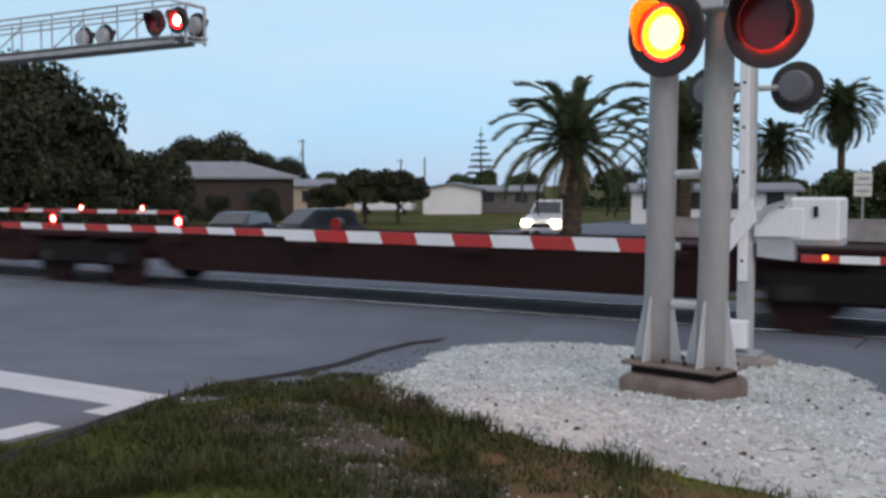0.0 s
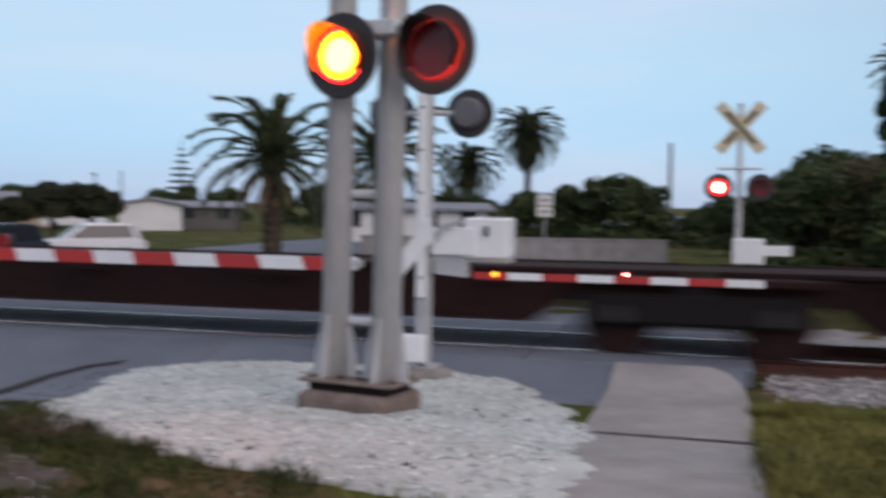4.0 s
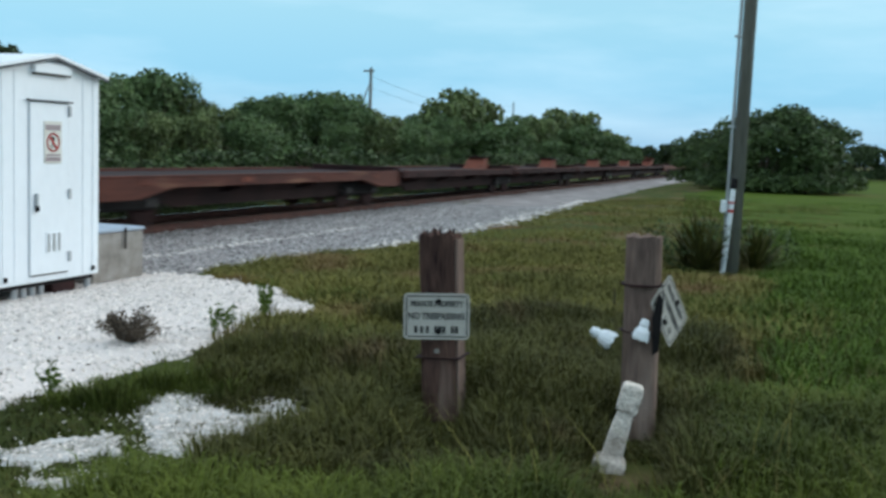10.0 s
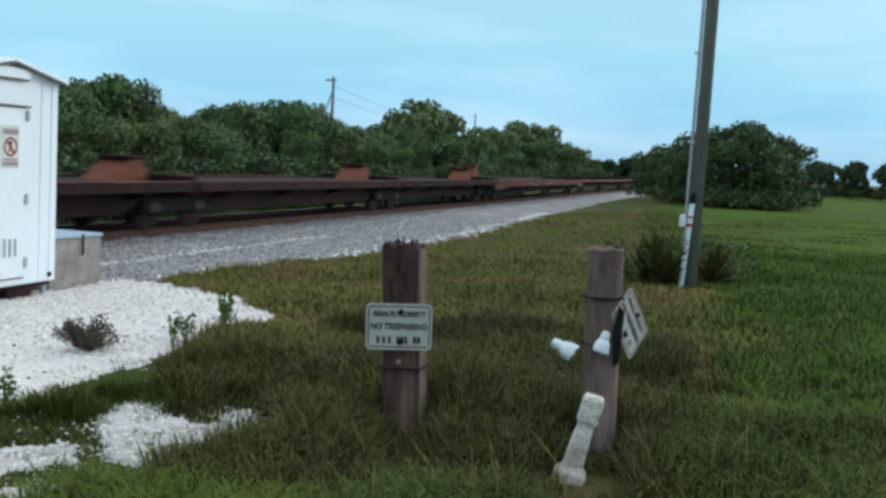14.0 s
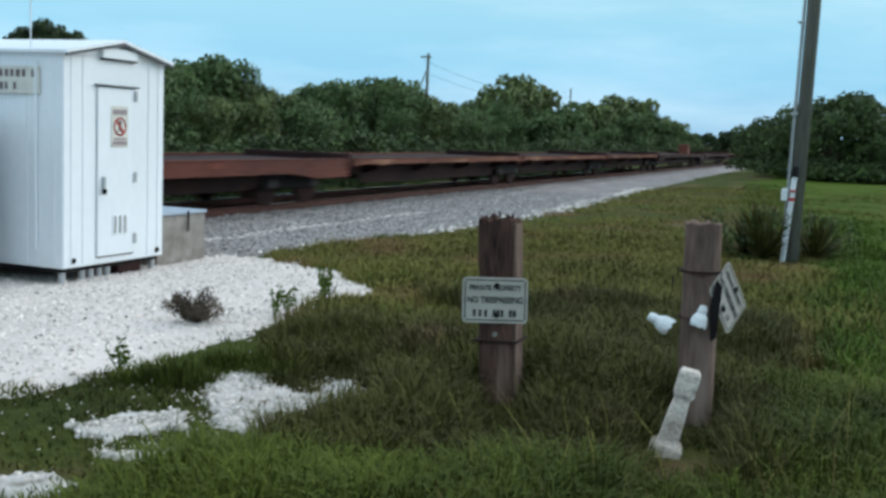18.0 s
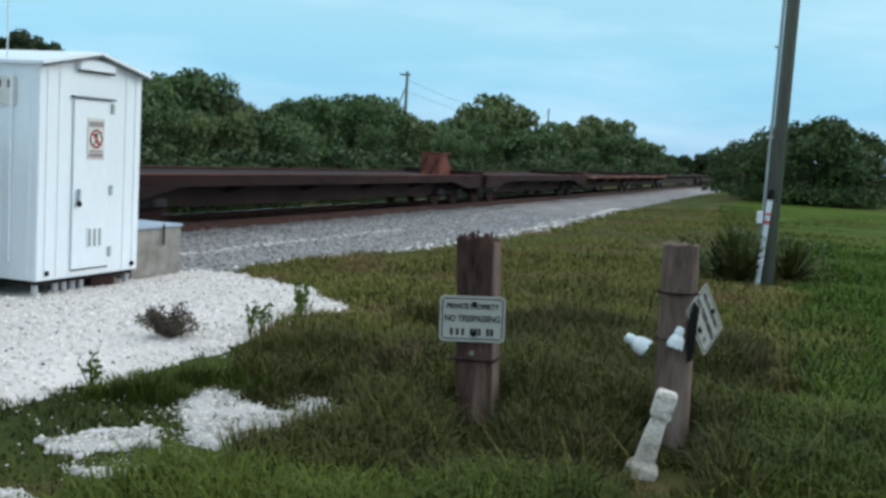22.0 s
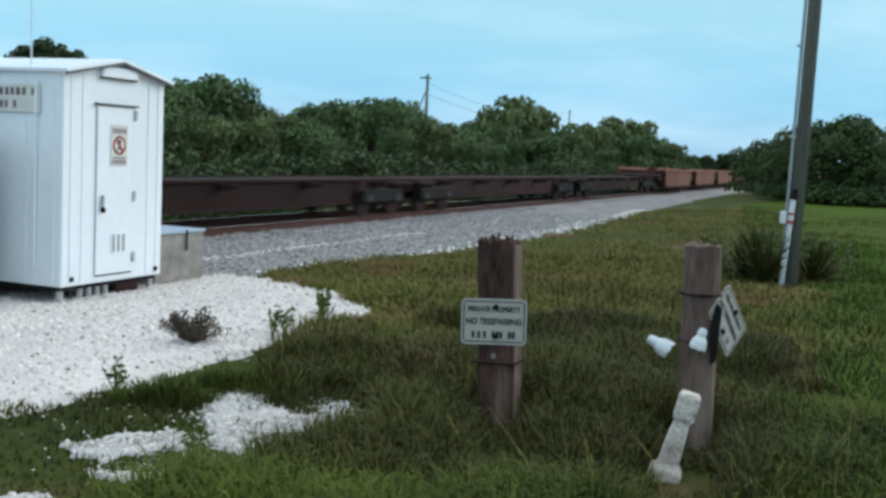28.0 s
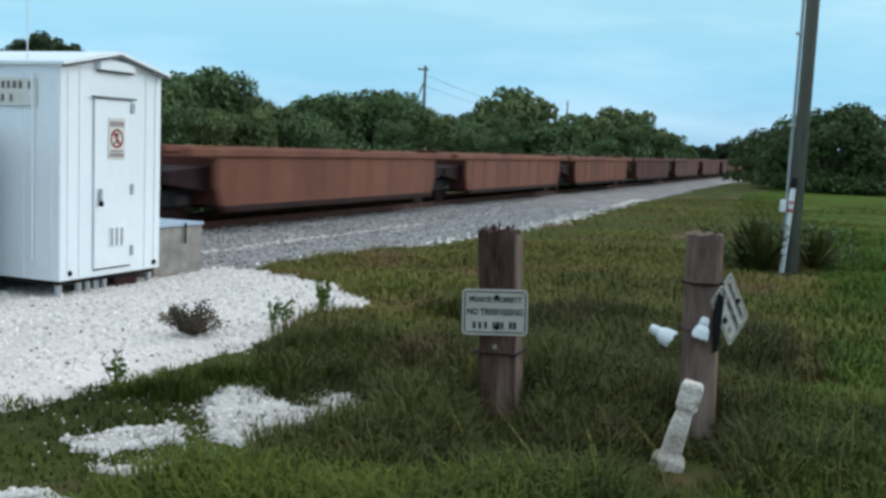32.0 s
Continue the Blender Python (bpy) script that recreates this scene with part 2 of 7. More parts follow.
ASPHALT = shade("worn_asphalt", (0.160, 0.178, 0.212), 0.9, dark=(0.106, 0.118, 0.140), scale=0.7, fine=70, bump=0.4, amount=0.9, space="World")
TRACK_DIRT = shade("rust_stained_ballast", (0.125, 0.066, 0.052), 0.95, dark=(0.06, 0.034, 0.028), scale=2.5, fine=26, bump=1.0, amount=0.9, space="World")
CONCRETE = shade("old_concrete", (0.35, 0.325, 0.315), 0.9, dark=(0.20, 0.185, 0.175), scale=2.2, fine=50, bump=0.3, amount=0.8, space="World", vary=0.08)
CONCRETE_WORN = shade("weathered_concrete", (0.36, 0.33, 0.30), 0.9, dark=(0.16, 0.14, 0.12), scale=5, fine=70, bump=0.4, amount=0.9)
ROAD_PAINT = shade("road_paint", (0.58, 0.60, 0.61), 0.8, dark=(0.42, 0.42, 0.42), scale=3, fine=60, amount=0.7, space="World")
RUST_DARK = shade("dark_rust", (0.034, 0.013, 0.0125), 0.9, dark=(0.014, 0.007, 0.007), scale=1.1, fine=18, bump=0.2, amount=1.0, vary=0.2)
MAROON = shade("dark_maroon_paint", (0.034, 0.013, 0.011), 0.92, dark=(0.014, 0.007, 0.007), scale=0.7, fine=9, amount=1.0, vary=0.25, spots=((0.085, 0.034, 0.026), 1.3, 0.64), stretch=(0.35, 1, 1.6))
RUST = shade("rusty_brown_paint", (0.125, 0.040, 0.026), 0.8, dark=(0.046, 0.017, 0.014), scale=0.7, fine=9, amount=1.0, vary=0.25, spots=((0.24, 0.12, 0.075), 1.2, 0.62), stretch=(0.35, 1, 1.6))
WELL_DARK = shade("dull_maroon_well_paint", (0.105, 0.038, 0.030), 0.8, dark=(0.055, 0.022, 0.020), scale=0.45, fine=6, amount=1.0, vary=0.15, stretch=(1.6, 1, 0.5))
WELL_RED = shade("faded_oxide_red", (0.215, 0.080, 0.047), 0.75, dark=(0.125, 0.048, 0.032), scale=0.45, fine=6, amount=1.0, vary=0.06, spots=((0.32, 0.16, 0.11), 1.0, 0.66), stretch=(1.6, 1, 0.5))
ORANGE_EDGE = shade("faded_orange_deck_edge", (0.205, 0.078, 0.046), 0.8, dark=(0.085, 0.034, 0.024), scale=0.6, fine=8, amount=1.0, vary=0.2, spots=((0.30, 0.165, 0.10), 1.1, 0.62), stretch=(0.35, 1, 1.6))
HITCH = shade("orange_hitch_paint", (0.20, 0.058, 0.034), 0.8, dark=(0.10, 0.036, 0.026), scale=4, fine=20, amount=0.9)
RAIL_STEEL = shade("rail_rust", (0.105, 0.042, 0.032), 0.75, dark=(0.05, 0.024, 0.02), scale=2, fine=20, amount=1.0)
RAIL_SHINE = shade("polished_rail_head", (0.55, 0.54, 0.52), 0.26, 1.0, scale=8, fine=60, amount=0.4)
TIE_WOOD = shade("creosote_tie", (0.10, 0.08, 0.065), 0.95, dark=(0.05, 0.04, 0.035), scale=4, fine=30, amount=0.9, vary=0.25)
BLACK_IRON = shade("black_iron", (0.014, 0.012, 0.012), 0.88, scale=4, fine=40, amount=0.6)
GALV = shade("galvanised_steel", (0.50, 0.51, 0.52), 0.55, 0.35, dark=(0.33, 0.34, 0.35), scale=3, fine=30, amount=0.8)
ALU_PAINT = shade("aluminium_paint", (0.62, 0.62, 0.62), 0.5, 0.2, dark=(0.42, 0.42, 0.42), scale=2.5, fine=24, amount=0.7, stretch=(1, 1, 0.25))
WHITE_PAINT = shade("white_enamel", (0.80, 0.81, 0.82), 0.5, dark=(0.62, 0.63, 0.63), scale=1.6, fine=30, amount=0.6, stretch=(1, 1, 0.3))
HUT_WHITE = shade("white_steel_sheet", (0.85, 0.88, 0.905), 0.45, dark=(0.72, 0.75, 0.78), scale=1.0, fine=14, amount=0.55, stretch=(1, 1, 0.5))
SEAM_GREY = shade("sheet_seam", (0.55, 0.57, 0.59), 0.6, scale=3, fine=20, amount=0.4)
CABINET_GREY = shade("grey_cabinet_paint", (0.34, 0.35, 0.37), 0.6, dark=(0.23, 0.24, 0.26), scale=2, fine=20, amount=0.7)
GRILLE_DARK = shade("dark_grille", (0.10, 0.105, 0.115), 0.7, scale=4, fine=50, amount=0.5)
GRILLE_MID = shade("grey_grille_slat", (0.13, 0.13, 0.14), 0.7, scale=4, fine=50, amount=0.5)
SIGN_GREY = shade("weathered_beige_sign", (0.50, 0.465, 0.41), 0.6, dark=(0.33, 0.30, 0.25), scale=7, fine=50, amount=0.7)
SIGN_WHITE = shade("sign_white", (0.72, 0.70, 0.64), 0.55, dark=(0.5, 0.47, 0.4), scale=7, fine=50, amount=0.6)
INK = shade("sign_black", (0.03, 0.03, 0.03), 0.7, scale=20, fine=80, amount=0.3)
PRINT_GREY = shade("weathered_sign_print", (0.16, 0.12, 0.12), 0.7, scale=20, fine=80, amount=0.3)
SIGN_RED = shade("sign_red", (0.50, 0.035, 0.03), 0.55, dark=(0.33, 0.03, 0.03), scale=8, fine=40, amount=0.5)
BARS_PINKGREY = shade("faded_sign_print", (0.34, 0.27, 0.28), 0.6, scale=12, fine=50, amount=0.4)
TAR_WOOD = shade("tarred_post_wood", (0.135, 0.078, 0.060), 0.95, dark=(0.022, 0.014, 0.014), scale=3.4, fine=26, bump=0.8, amount=1.0, stretch=(1.6, 1.6, 0.30), spots=((0.24, 0.175, 0.14), 2.2, 0.60))
GREY_WOOD = shade("bleached_post_wood", (0.25, 0.175, 0.14), 0.95, dark=(0.085, 0.060, 0.052), scale=3.0, fine=26, bump=0.8, amount=1.0, stretch=(1.6, 1.6, 0.28), spots=((0.32, 0.26, 0.22), 2.0, 0.60))
POLE_WOOD = shade("utility_pole_wood", (0.25, 0.245, 0.21), 0.9, dark=(0.11, 0.10, 0.085), scale=2, fine=26, bump=0.3, amount=0.9, stretch=(2, 2, 0.15))
FOOTING = shade("rust_stained_concrete", (0.24, 0.19, 0.165), 0.9, dark=(0.11, 0.08, 0.065), scale=5, fine=60, bump=0.5, amount=0.9)
WHITE_CONC = shade("painted_concrete", (0.84, 0.75, 0.66), 0.9, dark=(0.30, 0.24, 0.19), scale=9, fine=60, bump=0.8, amount=0.85, spots=((0.20, 0.17, 0.14), 16.0, 0.62))
PVC_WHITE = shade("white_plastic", (0.80, 0.81, 0.82), 0.4, scale=3, fine=30, amount=0.25)
PIPE_GREY = shade("grey_conduit", (0.36, 0.37, 0.37), 0.5, scale=3, fine=30, amount=0.4)
BARK = shade("bark", (0.10, 0.075, 0.055), 0.95, dark=(0.045, 0.035, 0.028), scale=3, fine=22, bump=0.6, amount=0.9)
LEAF = leafy("tree_leaves", (0.142, 0.200, 0.066), (0.050, 0.080, 0.032))
LEAF_MID = leafy("full_green_tree_leaves", (0.090, 0.128, 0.036), (0.030, 0.048, 0.016))
LEAF_WARM = leafy("yellowish_tree_leaves", (0.165, 0.198, 0.066), (0.068, 0.090, 0.034))
LEAF_DARK = leafy("dark_tree_leaves", (0.060, 0.086, 0.026), (0.020, 0.033, 0.013))
# Darker copy of LEAF_DARK; the shade on these trees is in the colour.
LEAF_SHADED = leafy("shaded_tree_leaves", (0.040, 0.044, 0.018), (0.013, 0.017, 0.009))
LEAF_OLIVE = leafy("olive_hedge_leaves", (0.150, 0.185, 0.055), (0.075, 0.10, 0.030))
FROND = leafy("palm_frond", (0.085, 0.105, 0.045), (0.03, 0.042, 0.02))
FROND_DRY = leafy("dry_palm_frond", (0.20, 0.14, 0.075), (0.09, 0.06, 0.035))
DRY_WEED = leafy("dry_weed", (0.15, 0.11, 0.075), (0.06, 0.045, 0.032))
LAMP_LIT = glow("lit_red_lens", (1.0, 0.006, 0.003), 40.0)
# Bloom of the lit lamp, put into a bright ring round the lens core.
LAMP_BLOOM = glow("lens_bloom_ring", (1.0, 0.060, 0.0008), 45.0)
LAMP_CORE = glow("lit_lens_core", (1.0, 0.26, 0.005), 130.0)
TAIL_GLOW = glow("lit_tail_light", (1.0, 0.02, 0.012), 6.0)
AMBER_GLOW = glow("amber_light", (1.0, 0.42, 0.03), 2.5)
CREAM = shade("faded_cream_sheeting", (0.66, 0.56, 0.38), 0.6, dark=(0.48, 0.40, 0.27), scale=5, fine=40, amount=0.6)
LEAF_BROWN = leafy("brownish_scrub_leaves", (0.118, 0.092, 0.038), (0.036, 0.038, 0.017))
LAMP_SMALL = glow("small_red_light", (1.0, 0.004, 0.004), 5.0)
LAMP_HOT = glow("small_hot_core", (1.0, 0.52, 0.34), 14.0)
DEAD_LEAF = shade("dead_leaf", (0.09, 0.06, 0.04), 0.9, scale=8, fine=40, amount=0.7, vary=-0.4)
LENS_DARK = shade("dark_red_lens", (0.25, 0.012, 0.012), 0.25, scale=10, fine=60, amount=0.5)
HOUSING_GREY = shade("dull_grey_lamp_housing", (0.13, 0.13, 0.145), 0.45, scale=5, fine=40, amount=0.4)
DISC_BLACK = shade("matt_black_plate", (0.035, 0.03, 0.03), 0.6, scale=5, fine=40, amount=0.5)
HEADLIGHT = glow("headlight", (1.0, 0.80, 0.50), 40.0)
CAR_WHITE = shade("white_car_paint", (0.72, 0.73, 0.75), 0.25, scale=2, fine=20, amount=0.15)
CAR_DARK = shade("dark_car_paint", (0.03, 0.04, 0.055), 0.25, scale=2, fine=20, amount=0.3)
CAR_GREY = shade("charcoal_car_paint", (0.045, 0.045, 0.05), 0.25, scale=2, fine=20, amount=0.3)
CAR_GLASS = shade("car_glass", (0.02, 0.025, 0.03), 0.08, scale=2, fine=20, amount=0.2)
TYRE = shade("tyre_rubber", (0.02, 0.02, 0.02), 0.85, scale=8, fine=60, amount=0.4)
STUCCO_WHITE = shade("white_stucco", (0.74, 0.74, 0.73), 0.9, dark=(0.55, 0.55, 0.54), scale=0.8, fine=8, amount=0.5)
# Wall shade is put into the next two dark stucco colours.
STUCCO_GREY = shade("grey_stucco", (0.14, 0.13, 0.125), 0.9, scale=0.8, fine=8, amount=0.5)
STUCCO_SHADED = shade("shaded_brown_stucco", (0.065, 0.052, 0.045), 0.9, scale=0.8, fine=8, amount=0.5)
STUCCO_TAN = shade("tan_stucco", (0.42, 0.34, 0.26), 0.9, scale=0.8, fine=8, amount=0.4)
ROOF_GREY = shade("grey_shingle", (0.25, 0.265, 0.29), 0.85, scale=1, fine=14, amount=0.5)
WINDOW_GLASS = shade("window_glass", (0.03, 0.035, 0.04), 0.1, scale=2, fine=10, amount=0.3)


# ---- mesh helpers ----
def obj(name, bm, material, m=None, parent=None, flat=False):
    me = bpy.data.meshes.new(name)
    bm.to_mesh(me)
    bm.free()
    for k in (material if isinstance(material, (list, tuple)) else [material]):
        me.materials.append(k)
    if not flat:
        me.shade_smooth() if len(me.polygons) > 4000 else None
    ob = new(name, me)
    if parent:
        ob.parent = parent
    if m is not None:
        ob.matrix_basis = m
    return ob


def part(name, bm, material, parent, label=""):
    return tagged(obj(name, bm, material, parent=parent), label)


def raw(name, verts, faces, material, parent=None, m=None):
    me = bpy.data.meshes.new(name)
    me.from_pydata([tuple(v) for v in verts] if not isinstance(verts, np.ndarray) else verts.tolist(), [], faces if not isinstance(faces, np.ndarray) else faces.tolist())
    me.materials.append(material)
    ob = new(name, me)
    if parent:
        ob.parent = parent
    if m is not None:
        ob.matrix_basis = m
    return ob


def thing(name, m, label, category, group="", kind=""):
    ob = new(name)
    ob.empty_display_size = 0.2
    ob.matrix_basis = m
    return tagged(ob, label, category, group, kind)


def box(x0, x1, y0, y1, z0, z1, bevel=0.0, bm=None, seg=1):
    bm = bm or bmesh.new()
    r = bmesh.ops.create_cube(bm, size=1.0, matrix=Matrix.Translation(((x0 + x1) / 2, (y0 + y1) / 2, (z0 + z1) / 2)) @ Matrix.Diagonal((x1 - x0, y1 - y0, z1 - z0, 1)))
    if bevel:
        edges = {e for v in r["verts"] for e in v.link_edges}
        bmesh.ops.bevel(bm, geom=list(edges), offset=bevel, segments=seg, affect="EDGES", profile=0.6)
    return bm


def rod(a, b, r0, r1=None, n=10, bm=None, caps=True):
    bm = bm or bmesh.new()
    a, b = Vector(a), Vector(b)
    d = b - a
    m = Matrix.Translation((a + b) / 2) @ d.to_track_quat("Z", "Y").to_matrix().to_4x4()
    bmesh.ops.create_cone(bm, segments=n, cap_ends=caps, radius1=r0, radius2=r0 if r1 is None else r1, depth=d.length, matrix=m)
    return bm


def lathe(profile, n=20, axis="Z", bm=None, m=Matrix.Identity(4)):
    """A turned form from (radius, height) pairs."""
    bm = bm or bmesh.new()
    turn = {"Z": Matrix.Identity(4), "Y": Matrix.Rotation(radians(90), 4, "X"), "X": Matrix.Rotation(radians(90), 4, "Y")}[axis]
    rings = []
    for r, h in profile:
        rings.append([bm.verts.new(m @ turn @ Vector((max(r, 1e-4) * math.cos(2 * math.pi * i / n), max(r, 1e-4) * math.sin(2 * math.pi * i / n), h))) for i in range(n)])
    for p, q in zip(rings, rings[1:]):
        for i in range(n):
            bm.faces.new((p[i], p[(i + 1) % n], q[(i + 1) % n], q[i]))
    bm.faces.new(rings[0][::-1])
    bm.faces.new(rings[-1])
    return bm


def prism(outline, y0, y1, bm=None):
    """A plate from an outline in x, z, between y0 and y1."""
    bm = bm or bmesh.new()
    a = [bm.verts.new((x, y0, z)) for x, z in outline]
    b = [bm.verts.new((x, y1, z)) for x, z in outline]
    bm.faces.new(a)
    bm.faces.new(b[::-1])
    for i in range(len(a)):
        j = (i + 1) % len(a)
        bm.faces.new((a[j], a[i], b[i], b[j]))
    bmesh.ops.recalc_face_normals(bm, faces=bm.faces)
    return bm


def bars(w, h, rows, depth=0.003):
    """Rows of plain bars that stand for writing: (x0, x1, z0, z1) in shares of a plate in x, z; the bars face -y."""
    bm = bmesh.new()
    for x0, x1, z0, z1 in rows:
        box(x0 * w, x1 * w, -depth, 0, z0 * h, z1 * h, bm=bm)
    return bm


def lettering(name, text, size, m, material, parent, wide=1.0):
    cu = bpy.data.curves.new(name, "FONT")
    cu.offset = 0.0018
    cu.body, cu.size, cu.extrude, cu.align_x, cu.align_y = text, size, 0.001, "CENTER", "CENTER"
    cu.materials.append(material)
    ob = new(name, cu)
    ob.parent = parent
    ob.matrix_basis = m @ Matrix.Diagonal((wide, 1, 1, 1))
    return ob

# ---- beds on the ground, outlines in metres along and across the track ----
ISLAND = [(-0.62, 5.1), (-0.62, 6.4), (-0.70, 7.4), (-0.92, 8.4), (-1.30, 9.4), (-1.81, 10.3), (-2.6, 10.9), (-4.8, 10.85), (-5.6, 10.3), (-6.0, 9.7), (-6.1, 9.2), (-5.5, 7.7), (-4.5, 6.4), (-3.5, 5.75), (-3.0, 5.8), (-2.2, 5.25)]
PAD = [(5.2, 10.2), (4.5, 7.6), (4.1, 6.0), (3.95, 5.1), (4.3, 4.5), (4.8, 4.1), (5.3, 3.9), (6.2, 4.0), (7.0, 4.1), (7.8, 4.2), (8.4, 4.1), (9.1, 4.2), (10.2, 5.3), (11.9, 7.3), (12.2, 8.5), (11.6, 10.2)]
PATCH = [(5.0, 3.50), (5.18, 3.28), (5.16, 2.98), (5.04, 2.68), (4.75, 2.52), (4.4, 2.54), (4.08, 2.60), (3.96, 2.86), (4.18, 3.04), (4.5, 3.22)]
PATCH_B = [(4.15, 3.60), (4.5, 3.32), (4.36, 2.96), (4.05, 2.72), (3.7, 2.70), (3.40, 2.82), (3.30, 3.06), (3.6, 3.18), (3.8, 3.26), (3.9, 3.42)]
DIRT = [(-5.7, 6.9), (-4.9, 6.3), (-4.0, 5.6), (-3.3, 4.7), (-2.2, 4.6), (-1.2, 4.9), (-1.3, 4.3), (-3.0, 3.7), (-4.4, 4.3), (-5.2, 5.4)]
BED_R = [(4.6, 10.1), (11.3, 9.2), (11.8, 7.5), (14, 6.9), (19, 6.0), (26, 6.2), (40, 7.2), (70, 8.2), (120, 8.6), (260, 8.6), (260, 14.7), (22, 14.8), (6.0, 15.0), (3.2, 16.4), (0.45, 17.4), (0.45, 10.2)]
BED_L = [(-24.2, 11.3), (-24.2, 14.7), (-120, 14.7), (-120, 11.0)]


def ramp(u, s):
    """Paving rises to the rail tops at the crossing."""
    return 0.162 * smooth(10.0, 11.0, s) * (1 - smooth(14.2, 16.0, s))


def poly_depth(outline, u, s):
    """How far (u, s) lies inside an outline; negative outside."""
    inside, best = False, 1e9
    for (ax, ay), (bx, by) in zip(outline, outline[1:] + outline[:1]):
        if (ay > s) != (by > s) and u < (bx - ax) * (s - ay) / (by - ay) + ax:
            inside = not inside
        dx, dy = bx - ax, by - ay
        k = max(0.0, min(1.0, ((u - ax) * dx + (s - ay) * dy) / (dx * dx + dy * dy)))
        best = min(best, math.hypot(ax + dx * k - u, ay + dy * k - s))
    return best if inside else -best


# ---- ground ----
def ground_sheet():
    us_ = sorted(set([-2500, -1200, -600, -300, -160] + list(range(-100, 161, 4)) + [x * 0.5 for x in range(-36, 60)] + [200, 260, 340, 500, 900, 1600, 2800]))
    ss_ = sorted(set([-2200, -900, -300, -100, -50, -30] + [x * 0.5 for x in range(-40, 50)] + list(range(25, 101, 3)) + [120, 160, 220, 320, 600, 1200, 2600]))
    verts, faces = [], []
    for s in ss_:
        for u in us_:
            p = at_us(u, s)
            d = math.hypot(p.x, p.y)
            z = ground_z(p.x, p.y) + (0.035 * noise.noise(Vector((p.x * 0.7, p.y * 0.7, 0))) if d < 60 else 0)
            if 3 < u < 13 and 3 < s < 11 and poly_depth(PAD, u, s) > 0.1:
                z -= 0.07
            verts.append((p.x, p.y, z - (0.06 if (u < -5.5 or (u < 0.4 and 9.5 < s < 15.8)) else 0.0)))
    w = len(us_)
    for j in range(len(ss_) - 1):
        for i in range(w - 1):
            k = j * w + i
            faces.append((k, k + 1, k + w + 1, k + w))
    ob = raw("ground", verts, faces, GRASS_SOIL)
    ob.data.shade_smooth()
    return tagged(ob, "rough grassy ground of mixed green grass and bare soil", "ground", kind="structure")


def lay(name, outline, material, top, step, label, category="", wobble=0.25, crown=0.05, sink=0.05):
    """A bed of loose material with a ragged edge: outline in (u, s); it swells by crown inside and sinks under the ground at its rim."""
    def depth(u, s):
        return poly_depth(outline, u, s)

    def height(u, s):
        p = at_us(u, s)
        q = Vector((p.x, p.y, 3.1))
        d = depth(u, s) + wobble * (noise.noise(q * 1.1) + 0.6 * noise.noise(q * 3.3) + 0.35 * noise.noise(q * 8.1))
        return d, Vector((p.x, p.y, ground_z(p.x, p.y) + top + crown * smooth(0, 1.6, d) + 0.02 * noise.noise(q * 2.2) - (0.0 if d > 0.12 else (0.12 - d) * 0.6)))

    u0, u1 = min(p[0] for p in outline) - 0.5, max(p[0] for p in outline) + 0.5
    s0, s1 = min(p[1] for p in outline) - 0.5, max(p[1] for p in outline) + 0.5
    nu, ns = int((u1 - u0) / step) + 1, int((s1 - s0) / step) + 1
    idx, verts, faces, keep = {}, [], [], {}
    for j in range(ns + 1):
        for i in range(nu + 1):
            u, s = u0 + i * step, s0 + j * step
            d, p = height(u, s)
            keep[i, j] = d > -sink * 6
            idx[i, j] = len(verts)
            verts.append(tuple(p))
    for j in range(ns):
        for i in range(nu):
            if keep[i, j] and keep[i + 1, j] and keep[i, j + 1] and keep[i + 1, j + 1]:
                faces.append((idx[i, j], idx[i + 1, j], idx[i + 1, j + 1], idx[i, j + 1]))
    ob = raw(name, verts, faces, material)
    ob.data.shade_smooth()
    bm = bmesh.new()
    bm.from_mesh(ob.data)
    bmesh.ops.delete(bm, geom=[v for v in bm.verts if not v.link_faces], context="VERTS")
    bm.to_mesh(ob.data)
    bm.free()
    return tagged(ob, label, category or "ground", kind="structure"), depth, height


def strip(name, u0, u1, s0, s1, step, lift, material, label, category):
    """A paved sheet that follows the ground, with a skirt."""
    nu, ns = max(1, int((u1 - u0) / step)), max(1, int((s1 - s0) / step))
    verts, faces = [], []
    for j in range(ns + 1):
        for i in range(nu + 1):
            sv = s0 + (s1 - s0) * j / ns
            p = at_us(u0 + (u1 - u0) * i / nu, sv)
            verts.append((p.x, p.y, ground_z(p.x, p.y) + lift + (ramp(0, sv) if u0 < 0.4 else 0.0) - (0.22 if u0 < 0.4 and 11.0 < sv < 14.2 else 0.0)))
    w = nu + 1
    for j in range(ns):
        for i in range(nu):
            k = j * w + i
            faces.append((k, k + 1, k + w + 1, k + w))
    bm = bmesh.new()
    vs = [bm.verts.new(v) for v in verts]
    for f in faces:
        bm.faces.new([vs[i] for i in f])
    edge = [e for e in bm.edges if e.is_boundary]
    r = bmesh.ops.extrude_edge_only(bm, edges=edge)
    for v in r["geom"]:
        if isinstance(v, bmesh.types.BMVert):
            v.co.z -= 0.2
    bmesh.ops.recalc_face_normals(bm, faces=bm.faces)
    return tagged(obj(name, bm, material), label, category, kind="structure")


